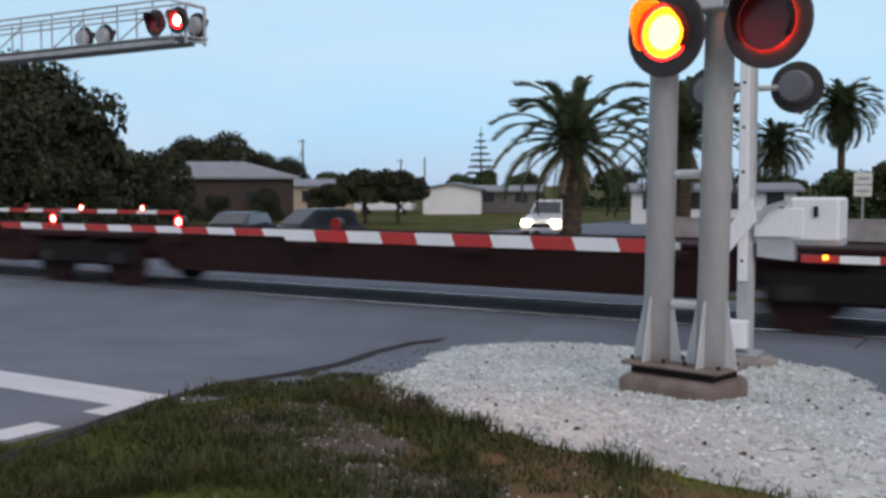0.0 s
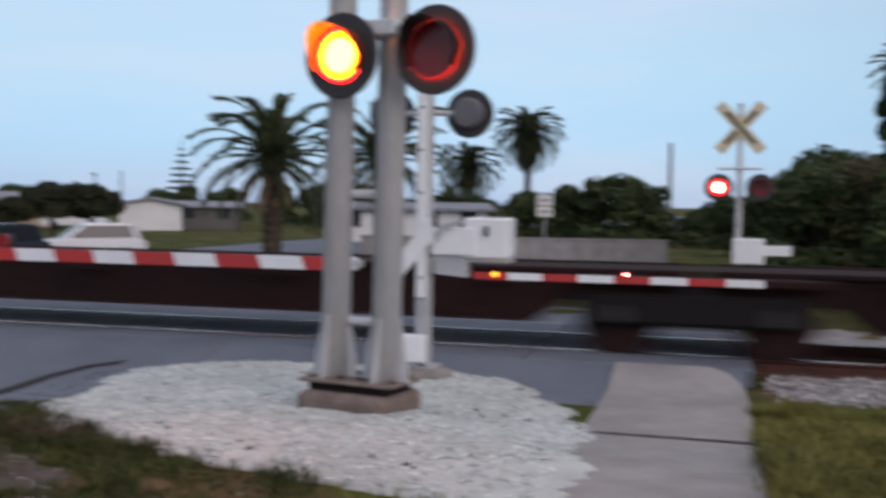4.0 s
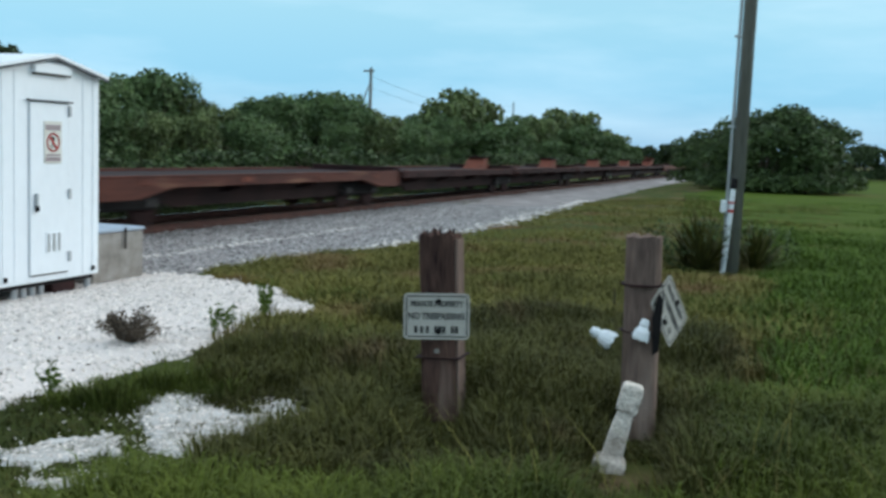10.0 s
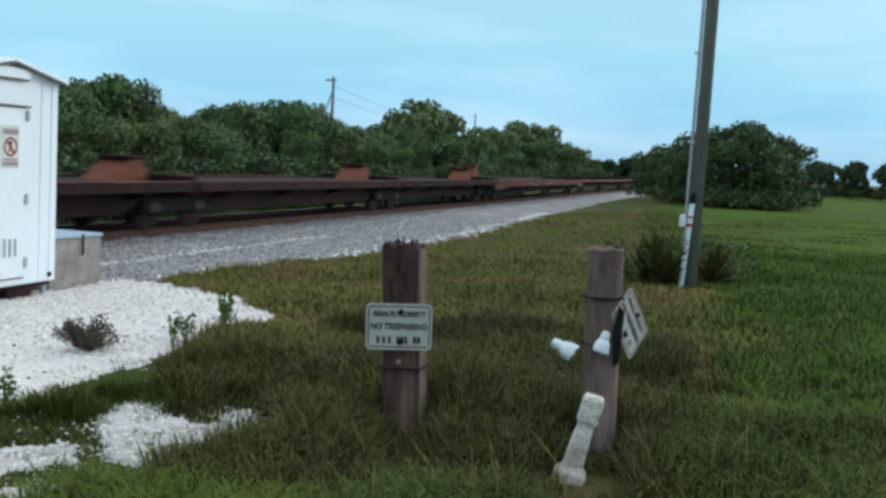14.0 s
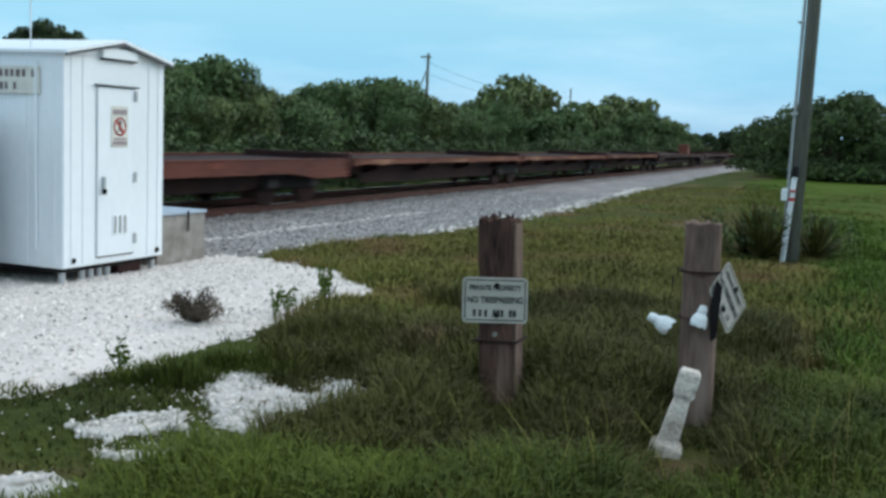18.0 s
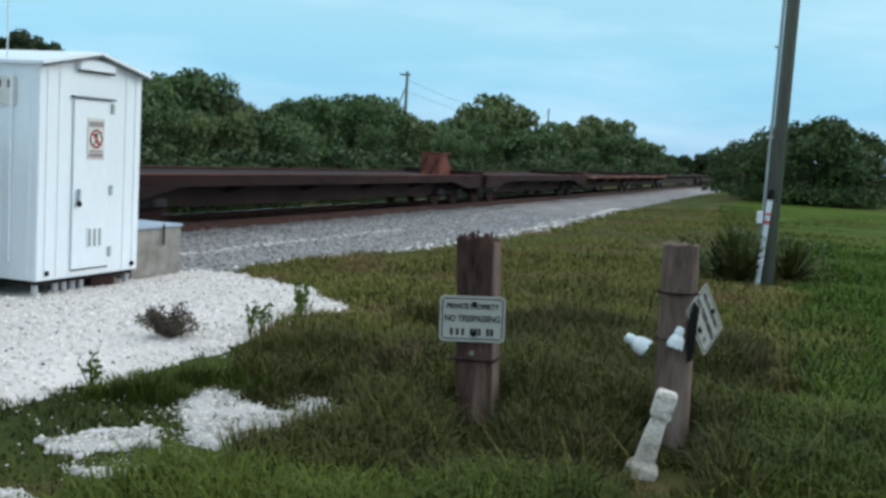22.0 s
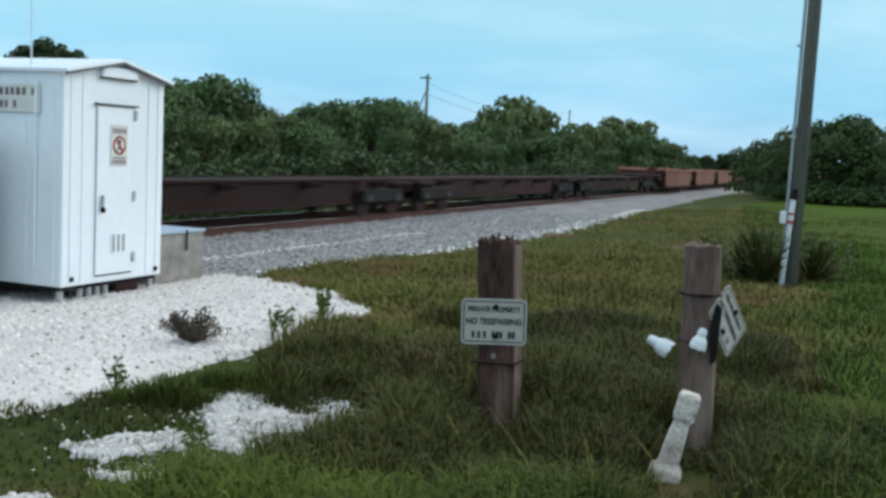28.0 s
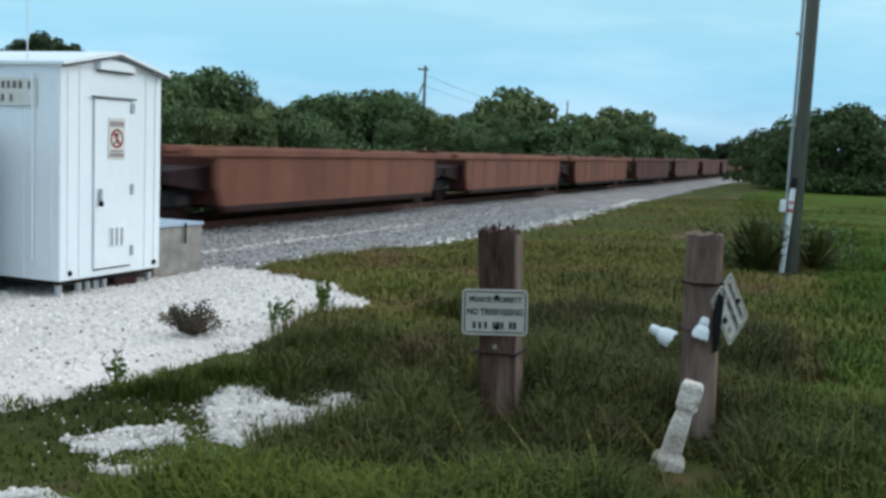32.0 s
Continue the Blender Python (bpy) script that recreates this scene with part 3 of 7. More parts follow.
ground = ground_sheet()
road = strip("road", -24.0, -5.45, -40.0, 150.0, 0.5, 0.012, ASPHALT, "worn grey asphalt road running over the rails", "road")
apron = strip("pavement", -5.45, 0.40, 9.4, 18.4, 0.25, 0.008, ASPHALT, "grey asphalt apron beside the rails", "pavement")
road_across = strip("road", -5.45, 60.0, 27.5, 34.5, 2.0, 0.012, ASPHALT, "pale side street beyond the rails", "road")
for name, u0, u1, s0, s1 in (("stop_line", -14.5, -5.62, 4.78, 5.30), ("edge_line", -5.78, -5.52, -12.0, 4.775), ("lane_line", -15.0, -14.85, -12.0, 5.2)):
    strip(name, u0, u1, s0, s1, 1.5, 0.018, ROAD_PAINT, "worn white painted line on the asphalt", "road marking")

island, island_depth, island_height = lay("gravel_island", ISLAND, SHELL_DIMMED, 0.045, 0.11, "pale crushed-shell gravel round the signal masts", crown=0.13)
pad, pad_depth, pad_height = lay("gravel_pad", PAD, SHELL, 0.012, 0.13, "white crushed-shell gravel pad under the signal hut", crown=0.0)
patch, patch_depth, patch_height = lay("sand_patch", PATCH, SANDY_SHELL, 0.02, 0.04, "thin patch of white shell sand in the grass", wobble=0.8, crown=0.012)
patch_b, patch_b_depth, patch_b_height = lay("sand_patch", PATCH_B, SANDY_SHELL, 0.02, 0.04, "ragged patch of white shell sand in the grass", wobble=0.8, crown=0.012)
dirt, dirt_depth, dirt_height = lay("dirt_patch", DIRT, SANDY_DIRT, 0.012, 0.1, "bare grey sandy dirt between tufts of grass", wobble=0.6, crown=0.02)
bed, bed_depth, bed_height = lay("ballast_bed", BED_R, BALLAST, 0.012, 0.33, "bed of grey crushed-stone ballast along the rails", wobble=0.45, crown=0.012)
bed_l, bed_l_depth, bed_l_height = lay("ballast_bed", BED_L, BALLAST, 0.02, 0.8, "bed of grey crushed-stone ballast along the rails", wobble=0.3, crown=0.05)


def stones(name, count, area, height, size, material, seed, label, edge=0.05):
    """Loose angular stones strewn over a bed; each is a squashed eight-sided chip."""
    g = np.random.default_rng(seed)
    u0, u1, s0, s1 = area
    base = np.array([(1, 0, 0), (0, 1, 0), (-1, 0, 0), (0, -1, 0), (0, 0, 1), (0, 0, -1)], float)
    tri = np.array([(0, 1, 4), (1, 2, 4), (2, 3, 4), (3, 0, 4), (1, 0, 5), (2, 1, 5), (3, 2, 5), (0, 3, 5)])
    vs, fs = [], []
    for u, s in zip(g.uniform(u0, u1, count), g.uniform(s0, s1, count)):
        d, p = height(u, s)
        if d < edge * g.normal(1, 3):
            continue
        k = size * g.uniform(0.5, 1.5)
        v = base * k * g.uniform(0.55, 1.2, (6, 1)) * (1, 1, 0.7)
        a = g.uniform(0, 6.28)
        c, t = math.cos(a), math.sin(a)
        v = v @ np.array([(c, t, 0), (-t, c, 0), (0.3 * t, 0.3 * c, 1)])
        fs.append(tri + 6 * len(vs))
        vs.append(v + (p.x, p.y, p.z + k * 0.15))
    return tagged(raw(name, np.concatenate(vs), np.concatenate(fs), material), label, "gravel", kind="stuff")


stones("shell_stones", 13000, (-6.3, -0.8, 5.0, 11.0), island_height, 0.019, SHELL_STONE_DIMMED, 1, "loose pale shell stones round the signal masts")
stones("shell_stones", 12000, (3.8, 12.2, 3.6, 9.0), pad_height, 0.020, SHELL_STONE, 2, "loose white shell stones on the hut pad")
stones("shell_stones", 4000, (2.9, 5.9, 2.3, 3.9), patch_height, 0.012, SHELL_STONE, 3, "scattered white shell grit in the grass", edge=0.08)
stones("shell_stones", 2200, (3.2, 4.7, 2.6, 3.9), patch_b_height, 0.012, SHELL_STONE, 33, "scattered white shell grit in the grass", edge=0.08)
stones("shell_stones", 3200, (0.6, 3.0, 2.6, 5.1), lambda u, s: (-0.06 + 0.2 * smooth(3.7, 4.3, s) + 0.5 * noise.noise(Vector((u * 1.6, s * 1.6, 15))), at_us(u, s, ground_z(*at_us(u, s)[:2]) + 0.025)), 0.007, SHELL_STONE, 4, "thinly scattered white shell grit in the grass", edge=0.06)
stones("shell_stones", 3600, (3.5, 5.5, 2.4, 3.8), lambda u, s: (max(patch_height(u, s)[0], patch_b_height(u, s)[0]) + 0.10 - (0.6 * smooth(3.1, 3.4, s) if u < 4.5 else 0.0) + 0.38 * noise.noise(Vector((u * 3.0, s * 6.0, 25))), at_us(u, s, ground_z(*at_us(u, s)[:2]) + 0.02)), 0.0055, SHELL_STONE, 34, "ragged fringe of white shell grit in the grass", edge=0.05)
stones("dark_crumbs", 420, (4.2, 12.0, 4.2, 8.4), pad_height, 0.014, DEAD_LEAF, 16, "dead leaves and dark crumbs on the white gravel")
stones("shell_stones", 900, (2.3, 6.6, 1.7, 4.4), lambda u, s: (0.2 + patch_height(u, s)[0] * 0.35 + 0.25 * noise.noise(Vector((u * 1.7, s * 1.7, 5))), at_us(u, s, ground_z(*at_us(u, s)[:2]) + 0.01)), 0.009, SHELL_STONE, 13, "thinly scattered white shell grit in the grass", edge=0.1)
stones("dead_leaves", 120, (-5.8, -0.9, 5.3, 10.4), island_height, 0.02, DEAD_LEAF, 15, "dead leaves and dark crumbs strewn on the gravel")
stones("shell_stones", 200, (-6.0, -0.9, 3.0, 7.6), lambda u, s: (0.12 + 0.3 * noise.noise(Vector((u * 1.4, s * 1.4, 8))), at_us(u, s, ground_z(*at_us(u, s)[:2]) + 0.012)), 0.010, SHELL_STONE_DIMMED, 14, "pale grit scattered through the verge grass", edge=0.1)
stones("shell_stones", 2400, (-5.8, -1.0, 3.6, 7.0), dirt_height, 0.008, SHELL_STONE_DIMMED, 9, "scattered pale grit on bare dirt", edge=0.08)
track_bed = strip("track_bed", 0.5, 130.0, 11.72, 13.52, 0.6, 0.045, TRACK_DIRT, "dark rust-stained ballast between the rails", "track bed")
LINE_A, LINE_B = (16.7, 0.82), (23.5, -3.55)


def along_line(u, s):
    """A faint pale seam of limestone grit across the ballast."""
    p = bed_height(u, s)[1]
    dx, dy = LINE_B[0] - LINE_A[0], LINE_B[1] - LINE_A[1]
    k = ((p.x - LINE_A[0]) * dx + (p.y - LINE_A[1]) * dy) / (dx * dx + dy * dy)
    off = abs((p.x - LINE_A[0]) * dy - (p.y - LINE_A[1]) * dx) / math.hypot(dx, dy)
    return (0.13 - off if -0.1 < k < 1.0 else -1.0), p


stones("pale_seam_stones", 9000, (13.0, 24.5, 7.5, 10.8), along_line, 0.024, SHELL_STONE, 12, "faint pale seam of limestone grit in the ballast", edge=0.02)
stones("ballast_stones", 22000, (10.5, 34, 5.6, 12.0), bed_height, 0.028, BALLAST_STONE, 5, "loose grey ballast stones beside the rails")
stones("ballast_stones", 5000, (0.4, 8, 10.0, 12.2), bed_height, 0.028, BALLAST_STONE, 6, "loose grey ballast stones beside the rails")
stones("pale_edge_stones", 3600, (12, 40, 5.4, 8.8), lambda u, s: ((0.45 - abs(bed_height(u, s)[0] - 0.35)) * 2 + 1.5 * min(0.0, noise.noise(Vector((u * 0.45, s * 0.9, 4.0))) - 0.05), bed_height(u, s)[1]), 0.042, SHELL_STONE, 7, "broken pale limestone lumps along the ballast edge")


def sidewalk():
    root = thing("sidewalk", Matrix.Identity(4), "pale concrete sidewalk slabs leading to the rails", "sidewalk", kind="structure")
    cuts = [-14.2, -12.6, -11.0, -9.4, -7.8, -6.2, -4.6, -3.0, -1.4, 0.2, 1.8, 3.4, 5.0, 6.6, 8.0, 10.95]
    bm, edge = bmesh.new(), []
    for e in (-1, 1):
        edge.append([at_us(-0.93 + 1.36 * k / 16, 8.0 + e * (0.035 + 0.018 * noise.noise(Vector((k * 0.7, e, 2.0))))) for k in range(17)])
    lines = [[bm.verts.new((q.x, q.y, ground_z(q.x, q.y) + 0.044)) for q in line] for line in edge]
    for k in range(16):
        bm.faces.new((lines[0][k], lines[0][k + 1], lines[1][k + 1], lines[1][k]))
    part("joint", bm, KERB_TAR, root, "dark dirt-filled joint between slabs")
    for a, b in zip(cuts, cuts[1:]):
        bm = bmesh.new()
        top, low = [], []
        if b > 10:
            rows = []
            for s, ur in ((a + 0.02, 0.42), (9.2, 0.42), (10.0, 0.42), (10.25, 0.40), (10.5, 0.34), (10.75, 0.22), (10.93, 0.05)):
                row = []
                for u in (-0.92, ur):
                    p = at_us(u, s)
                    z = ground_z(p.x, p.y) + 0.035 + ramp(u, s)
                    row.append((bm.verts.new((p.x, p.y, z)), bm.verts.new((p.x, p.y, z - 0.14))))
                rows.append(row)
            for (l0, r0), (l1, r1) in zip(rows, rows[1:]):
                bm.faces.new((l0[0], r0[0], r1[0], l1[0]))
                bm.faces.new((r0[0], r0[1], r1[1], r1[0]))
                bm.faces.new((l1[0], l1[1], l0[1], l0[0]))
            bm.faces.new((rows[0][0][0], rows[0][0][1], rows[0][1][1], rows[0][1][0]))
            bm.faces.new((rows[-1][1][0], rows[-1][1][1], rows[-1][0][1], rows[-1][0][0]))
            part("slab", bm, CONCRETE, root)
            continue
        for u, s in ((-0.92, a + 0.02), (0.42, a + 0.02), (0.42, b - 0.02), (-0.92, b - 0.02)):
            p = at_us(u, s)
            z = ground_z(p.x, p.y) + 0.035 + (rnd.uniform(-0.006, 0.006) if a > -3.01 else 0.0)
            top.append(bm.verts.new((p.x, p.y, z)))
            low.append(bm.verts.new((p.x, p.y, z - 0.14)))
        bm.faces.new(top)
        for i in range(len(top)):
            j = (i + 1) % len(top)
            bm.faces.new((top[j], top[i], low[i], low[j]))
        bmesh.ops.bevel(bm, geom=[e for e in bm.edges if e.verts[0] in top and e.verts[1] in top], offset=0.012, segments=1, affect="EDGES")
        part("slab", bm, CONCRETE, root)
    for a, b in ((14.35, 15.55), (15.58, 16.9), (16.93, 18.3)):
        bm = box(-1.5, 0.34, -(b - a) / 2, (b - a) / 2, -0.14, 0.0, 0.012)
        far = part("slab", bm, CONCRETE, root)
        p = at_us(0, (a + b) / 2)
        far.matrix_basis = upright(Vector((p.x, p.y, ground_z(p.x, p.y) + 0.05 + ramp(0, a))), TRACK_TURN)
    return root


sidewalk()


def kerb():
    """A low dark asphalt kerb round the road's flared edge."""
    pts = [(-4.95, 2.6), (-5.16, 3.65), (-5.40, 4.45), (-5.58, 5.0), (-5.90, 6.0), (-6.06, 7.0), (-6.26, 8.0), (-6.5, 9.0), (-6.5, 9.7), (-6.2, 10.4), (-5.9, 10.95), (-5.2, 11.3)]
    bm = bmesh.new()
    rings = []
    for i, (u, s) in enumerate(pts):
        a, b = pts[max(0, i - 1)], pts[min(len(pts) - 1, i + 1)]
        t = Vector((b[0] - a[0], b[1] - a[1])).normalized()
        ring = []
        for off, z in ((-0.055, -0.06), (-0.045, 0.020), (-0.015, 0.022), (-0.005, 0.002), (0.03, 0.004), (0.045, -0.06)):
            p = at_us(u + t.y * off, s - t.x * off)
            ring.append(bm.verts.new((p.x, p.y, ground_z(p.x, p.y) + z + 0.02)))
        rings.append(ring)
    for a, b in zip(rings, rings[1:]):
        for i in range(5):
            bm.faces.new((a[i], a[i + 1], b[i + 1], b[i]))
    bmesh.ops.recalc_face_normals(bm, faces=bm.faces)
    return tagged(obj("kerb", bm, KERB_TAR), "low dark worn kerb at the road's edge", "kerb", kind="structure")


kerb()


def meadow():
    """The bright mown meadow past the utility pole, a sheet just over the ground."""
    verts, faces, n, k = [], [], 40, 26
    for j in range(k + 1):
        d = 9.0 * (260.0 / 9.0) ** (j / k)
        for i in range(n + 1):
            a = -114.5 - 3.0 * max(0.0, 1 - d / 40) - 30 * i / n
            x, y = -math.sin(radians(a)) * d, math.cos(radians(a)) * d
            rim = min(1.0, i / 6 + 0.25 * noise.noise(Vector((x * 0.4, y * 0.4, 2.0)))) * min(1.0, j / 4)
            verts.append((x, y, ground_z(x, y) - 0.05 + 0.085 * max(0.0, rim) + 0.02 * noise.noise(Vector((x * 0.5, y * 0.5, 6.0)))))
    for j in range(k):
        for i in range(n):
            q = j * (n + 1) + i
            faces.append((q, q + 1, q + n + 2, q + n + 1))
    ob = raw("meadow", verts, faces, MEADOW)
    ob.data.shade_smooth()
    tagged(ob, "bright green mown meadow past the utility pole", "grass", kind="structure")


meadow()


def grass_bank():
    """A mown grass bank beyond the rails."""
    crest = [(3, 0.0), (7, 0.2), (9.5, 1.8), (11, 2.3), (13.3, 2.25), (15, 1.9), (17, 1.8), (22, 1.6), (27, 1.2), (32, 0.0)]
    verts, faces, nu, ns = [], [], 40, 24
    for j in range(ns + 1):
        for i in range(nu + 1):
            u, s = 3 + 29 * i / nu, 21.5 + 15 * j / ns
            p = at_us(u, s)
            h = np.interp(u, [a for a, _ in crest], [b for _, b in crest])
            z = ground_z(p.x, p.y) - 0.1 + h * smooth(21.5, 29, s) * (1 - smooth(32, 36.5, s)) + 0.08 * noise.noise(Vector((p.x * 0.4, p.y * 0.4, 1)))
            verts.append((p.x, p.y, z))
    w = nu + 1
    for j in range(ns):
        for i in range(nu):
            k = j * w + i
            faces.append((k, k + 1, k + w + 1, k + w))
    ob = raw("grass_bank", verts, faces, BANK_GRASS)
    ob.data.shade_smooth()
    tagged(ob, "mown green grass bank beyond the rails", "grass bank", kind="structure")


grass_bank()


# ---- track ----
def rail(side):
    """One running rail as a swept rail section."""
    s = TRACK_S + side * 0.755
    root = thing("rail", upright(at_us(0, s, RAIL_TOP), TRACK_TURN), "rusty steel running rail with a polished head", "rail", "running rails")
    half = [(0.075, -0.17), (0.075, -0.155), (0.012, -0.135), (0.010, -0.05), (0.034, -0.035), (0.036, -0.006)]
    web = half + [(-y, z) for y, z in reversed(half)]
    head = [(0.036, -0.006), (0.030, 0.0), (-0.030, 0.0), (-0.036, -0.006)]
    for name, prof, material in (("web", web, RAIL_STEEL), ("head", head, RAIL_SHINE)):
        bm = bmesh.new()
        rings = [[bm.verts.new((x, y, z)) for y, z in prof] for x in (-160, -40, 0, 40, 120, 320)]
        for a, b in zip(rings, rings[1:]):
            for i in range(len(prof)):
                j = (i + 1) % len(prof)
                bm.faces.new((a[i], a[j], b[j], b[i]))
        bmesh.ops.recalc_face_normals(bm, faces=bm.faces)
        part(name, bm, material, root, "worn bright rail head" if name == "head" else "")


rail(-1), rail(1)


def tie_row():
    """Timber ties under the rails, sunk in the ballast."""
    root = thing("tie_row", upright(at_us(0, TRACK_S, RAIL_TOP - 0.17), TRACK_TURN), "row of dark creosoted timber ties", "railway ties", kind="structure")
    bm = box(-0.115, 0.115, -1.3, 1.3, -0.17, -0.005, 0.012)
    first = part("tie", bm, TIE_WOOD, root)
    first.location = (0.9, 0, 0)
    for i in range(1, 110):
        t = new("tie", first.data)
        t.parent = root
        t.matrix_basis = Matrix.Translation((0.9 + 0.55 * i, rnd.uniform(-0.05, 0.05), rnd.uniform(-0.012, 0.012))) @ Matrix.Rotation(rnd.uniform(-0.02, 0.02), 4, "Z")


tie_row()


def crossing_panels():
    """Concrete crossing panels between and beside the rails under the road and sidewalk."""
    root = thing("crossing_panels", upright(at_us(0, TRACK_S, RAIL_TOP), TRACK_TURN), "worn grey paving panels of the level crossing", "crossing panels", kind="structure")
    for i in range(10):
        x = -23.9 + 2.44 * i
        for y0, y1 in ((-1.62, -0.83), (-0.66, 0.66), (0.83, 1.62)):
            p = part("panel", box(x + 0.012, x + 2.428, y0, y1, -0.2, -0.012 + rnd.uniform(-0.004, 0.004), 0.012), ASPHALT, root)


crossing_panels()

# ---- train: cars built along x, standing on the rail tops at z = 0; x grows towards the tail ----
def bogie(parent, x, first=None):
    """A two-axle truck under a car, with side frames, springs, wheels."""
    b = part("truck", box(-1.25, 1.25, -1.0, -0.86, 0.33, 0.70, 0.05), BLACK_IRON, parent, "black cast-steel railway truck")
    b.location = (x, 0, 0)
    part("side_frame", box(-1.25, 1.25, 0.86, 1.0, 0.33, 0.70, 0.05), BLACK_IRON, b)
    part("bolster", box(-0.25, 0.25, -0.95, 0.95, 0.34, 0.74, 0.03), BLACK_IRON, b)
    for wx in (-0.88, 0.88):
        for wy in (-0.755, 0.755):
            w = lathe([(0.44, -0.06), (0.455, 0.045), (0.49, 0.05), (0.49, 0.07), (0.2, 0.075)], 18, "Y", m=Matrix.Translation((wx, wy, 0.455)))
            part("wheel", w, RUST_DARK, b)
        part("bearing_cap", lathe([(0.1, -0.04), (0.1, 0.04)], 10, "Y", m=Matrix.Translation((wx, -1.0, 0.46))), CAP_GREY, b, "worn grey bearing cap")
    return b


def hitch_on(parent, x, tall=False, flip=1):
    """A raised trailer hitch: sloped struts, a head plate."""
    h = 0.72 if tall else 0.52
    bm = prism([(-0.85 * flip, 0.0), (0.50 * flip, 0.0), (0.26 * flip, h - 0.06), (-0.10 * flip, h - 0.06)], -0.36, 0.36)
    st = part("hitch", bm, HITCH, parent, "raised orange trailer hitch")
    st.location = (x, 0, 0.965)
    part("fifth_wheel_plate", box(-0.30, 0.36, -0.42, 0.42, h - 0.06, h + 0.0, 0.02), RUST_DARK if not tall else HITCH, st)
    part("strut", rod((0.9 * flip, -0.2, 0.02), (0.2 * flip, -0.2, h - 0.12), 0.045, n=6), RUST_DARK, st)
    part("strut", rod((0.9 * flip, 0.2, 0.02), (0.2 * flip, 0.2, h - 0.12), 0.045, n=6), RUST_DARK, st)
    return st


def flat_car(length, hitches=(), name="flat_car", label="empty rusty brown intermodal flat car with a low deck", sill=None, shared=False, skirt=0.80):
    """Flat car: deck with deep side sills, fish-bellied centre sill, crossbearers, stakes, couplers and trucks."""
    car = thing(name, Matrix.Identity(4), label, "rail car", "train")
    L = length - (0.16 if shared else 0.4)
    t0, t1 = (1.35, 1.7) if shared else (2.7, 3.4)
    half = L / 2
    sill = sill or RUST
    part("deck", box(-half, half, -1.38, 1.38, 0.91, 0.96, 0.01), RUST_DARK, car, "dark worn deck")
    for y0, y1 in ((-1.5, -1.385), (1.385, 1.5)):
        part("side_sill", prism([(-half, 0.58), (-half + 1.5, 0.58), (-half + 2.6, skirt), (half - 2.6, skirt), (half - 1.5, 0.58), (half, 0.58), (half, 0.99), (-half, 0.99)] if not shared else [(-half, 0.82), (-half + 0.5, skirt), (half - 0.5, skirt), (half, 0.82), (half, 0.99), (-half, 0.99)], y0, y1), sill, car, "faded rusty orange-brown side sill" if sill is RUST else "dark maroon side sill")
        part("top_rail", box(-half + 0.1, half - 0.1, y0 - 0.02, y1 + 0.02, 0.992, 1.015, 0.008), RUST, car)
    belly = [(-half, 0.62), (-half + t0, 0.60), (-half + t1, 0.42), (half - t1, 0.42), (half - t0, 0.60), (half, 0.62), (half, 0.93), (-half, 0.93)]
    part("centre_sill", prism(belly, -0.42, 0.42), UNDER, car)
    for y in (-0.92, 0.87):
        part("inner_sill", prism([(-half + 0.4, 0.66), (-half + t0, 0.57), (-half + t1, 0.34), (half - t1, 0.34), (half - t0, 0.57), (half - 0.4, 0.66), (half - 0.4, 0.93), (-half + 0.4, 0.93)], y, y + 0.05), UNDER, car, "inner sill with recess shade in its dark colour")
    n = max(3, int(L / 3.2))
    for i in range(n):
        x = -half + L * (i + 0.5) / n
        part("crossbearer", prism([(-1.38, 0.72), (-0.5, 0.48), (0.5, 0.48), (1.38, 0.72), (1.38, 0.93), (-1.38, 0.93)], -0.05, 0.05), RUST_DARK, car).matrix_basis = Matrix.Translation((x, 0, 0)) @ Matrix.Rotation(radians(90), 4, "Z")
        part("stake_plate", box(x - 0.2, x + 0.2, -1.525, -1.503, 0.84, 0.95, 0.005), HITCH if i % 4 == 1 and sill is RUST else sill, car)
    for e in (-1, 1):
        part("coupler", box(min(e * half, e * (half + 0.19)), max(e * half, e * (half + 0.19)), -0.14, 0.14, 0.70, 0.95, 0.03), BLACK_IRON, car)
        part("end_sill", box(e * half - 0.06, e * half + 0.06, -1.38, 1.38, 0.70, 1.12, 0.02), RUST_DARK, car)
        part("grab_iron", rod((e * (half - 0.15), -1.54, 0.72), (e * (half - 0.15), -1.54, 1.2), 0.014, n=6), RUST, car)
        if not shared:
            bogie(car, e * (half - 1.7))
    if shared:
        bogie(car, length / 2)
    for x, tall, flip in hitches:
        hitch_on(car, x, tall, flip)
    return car


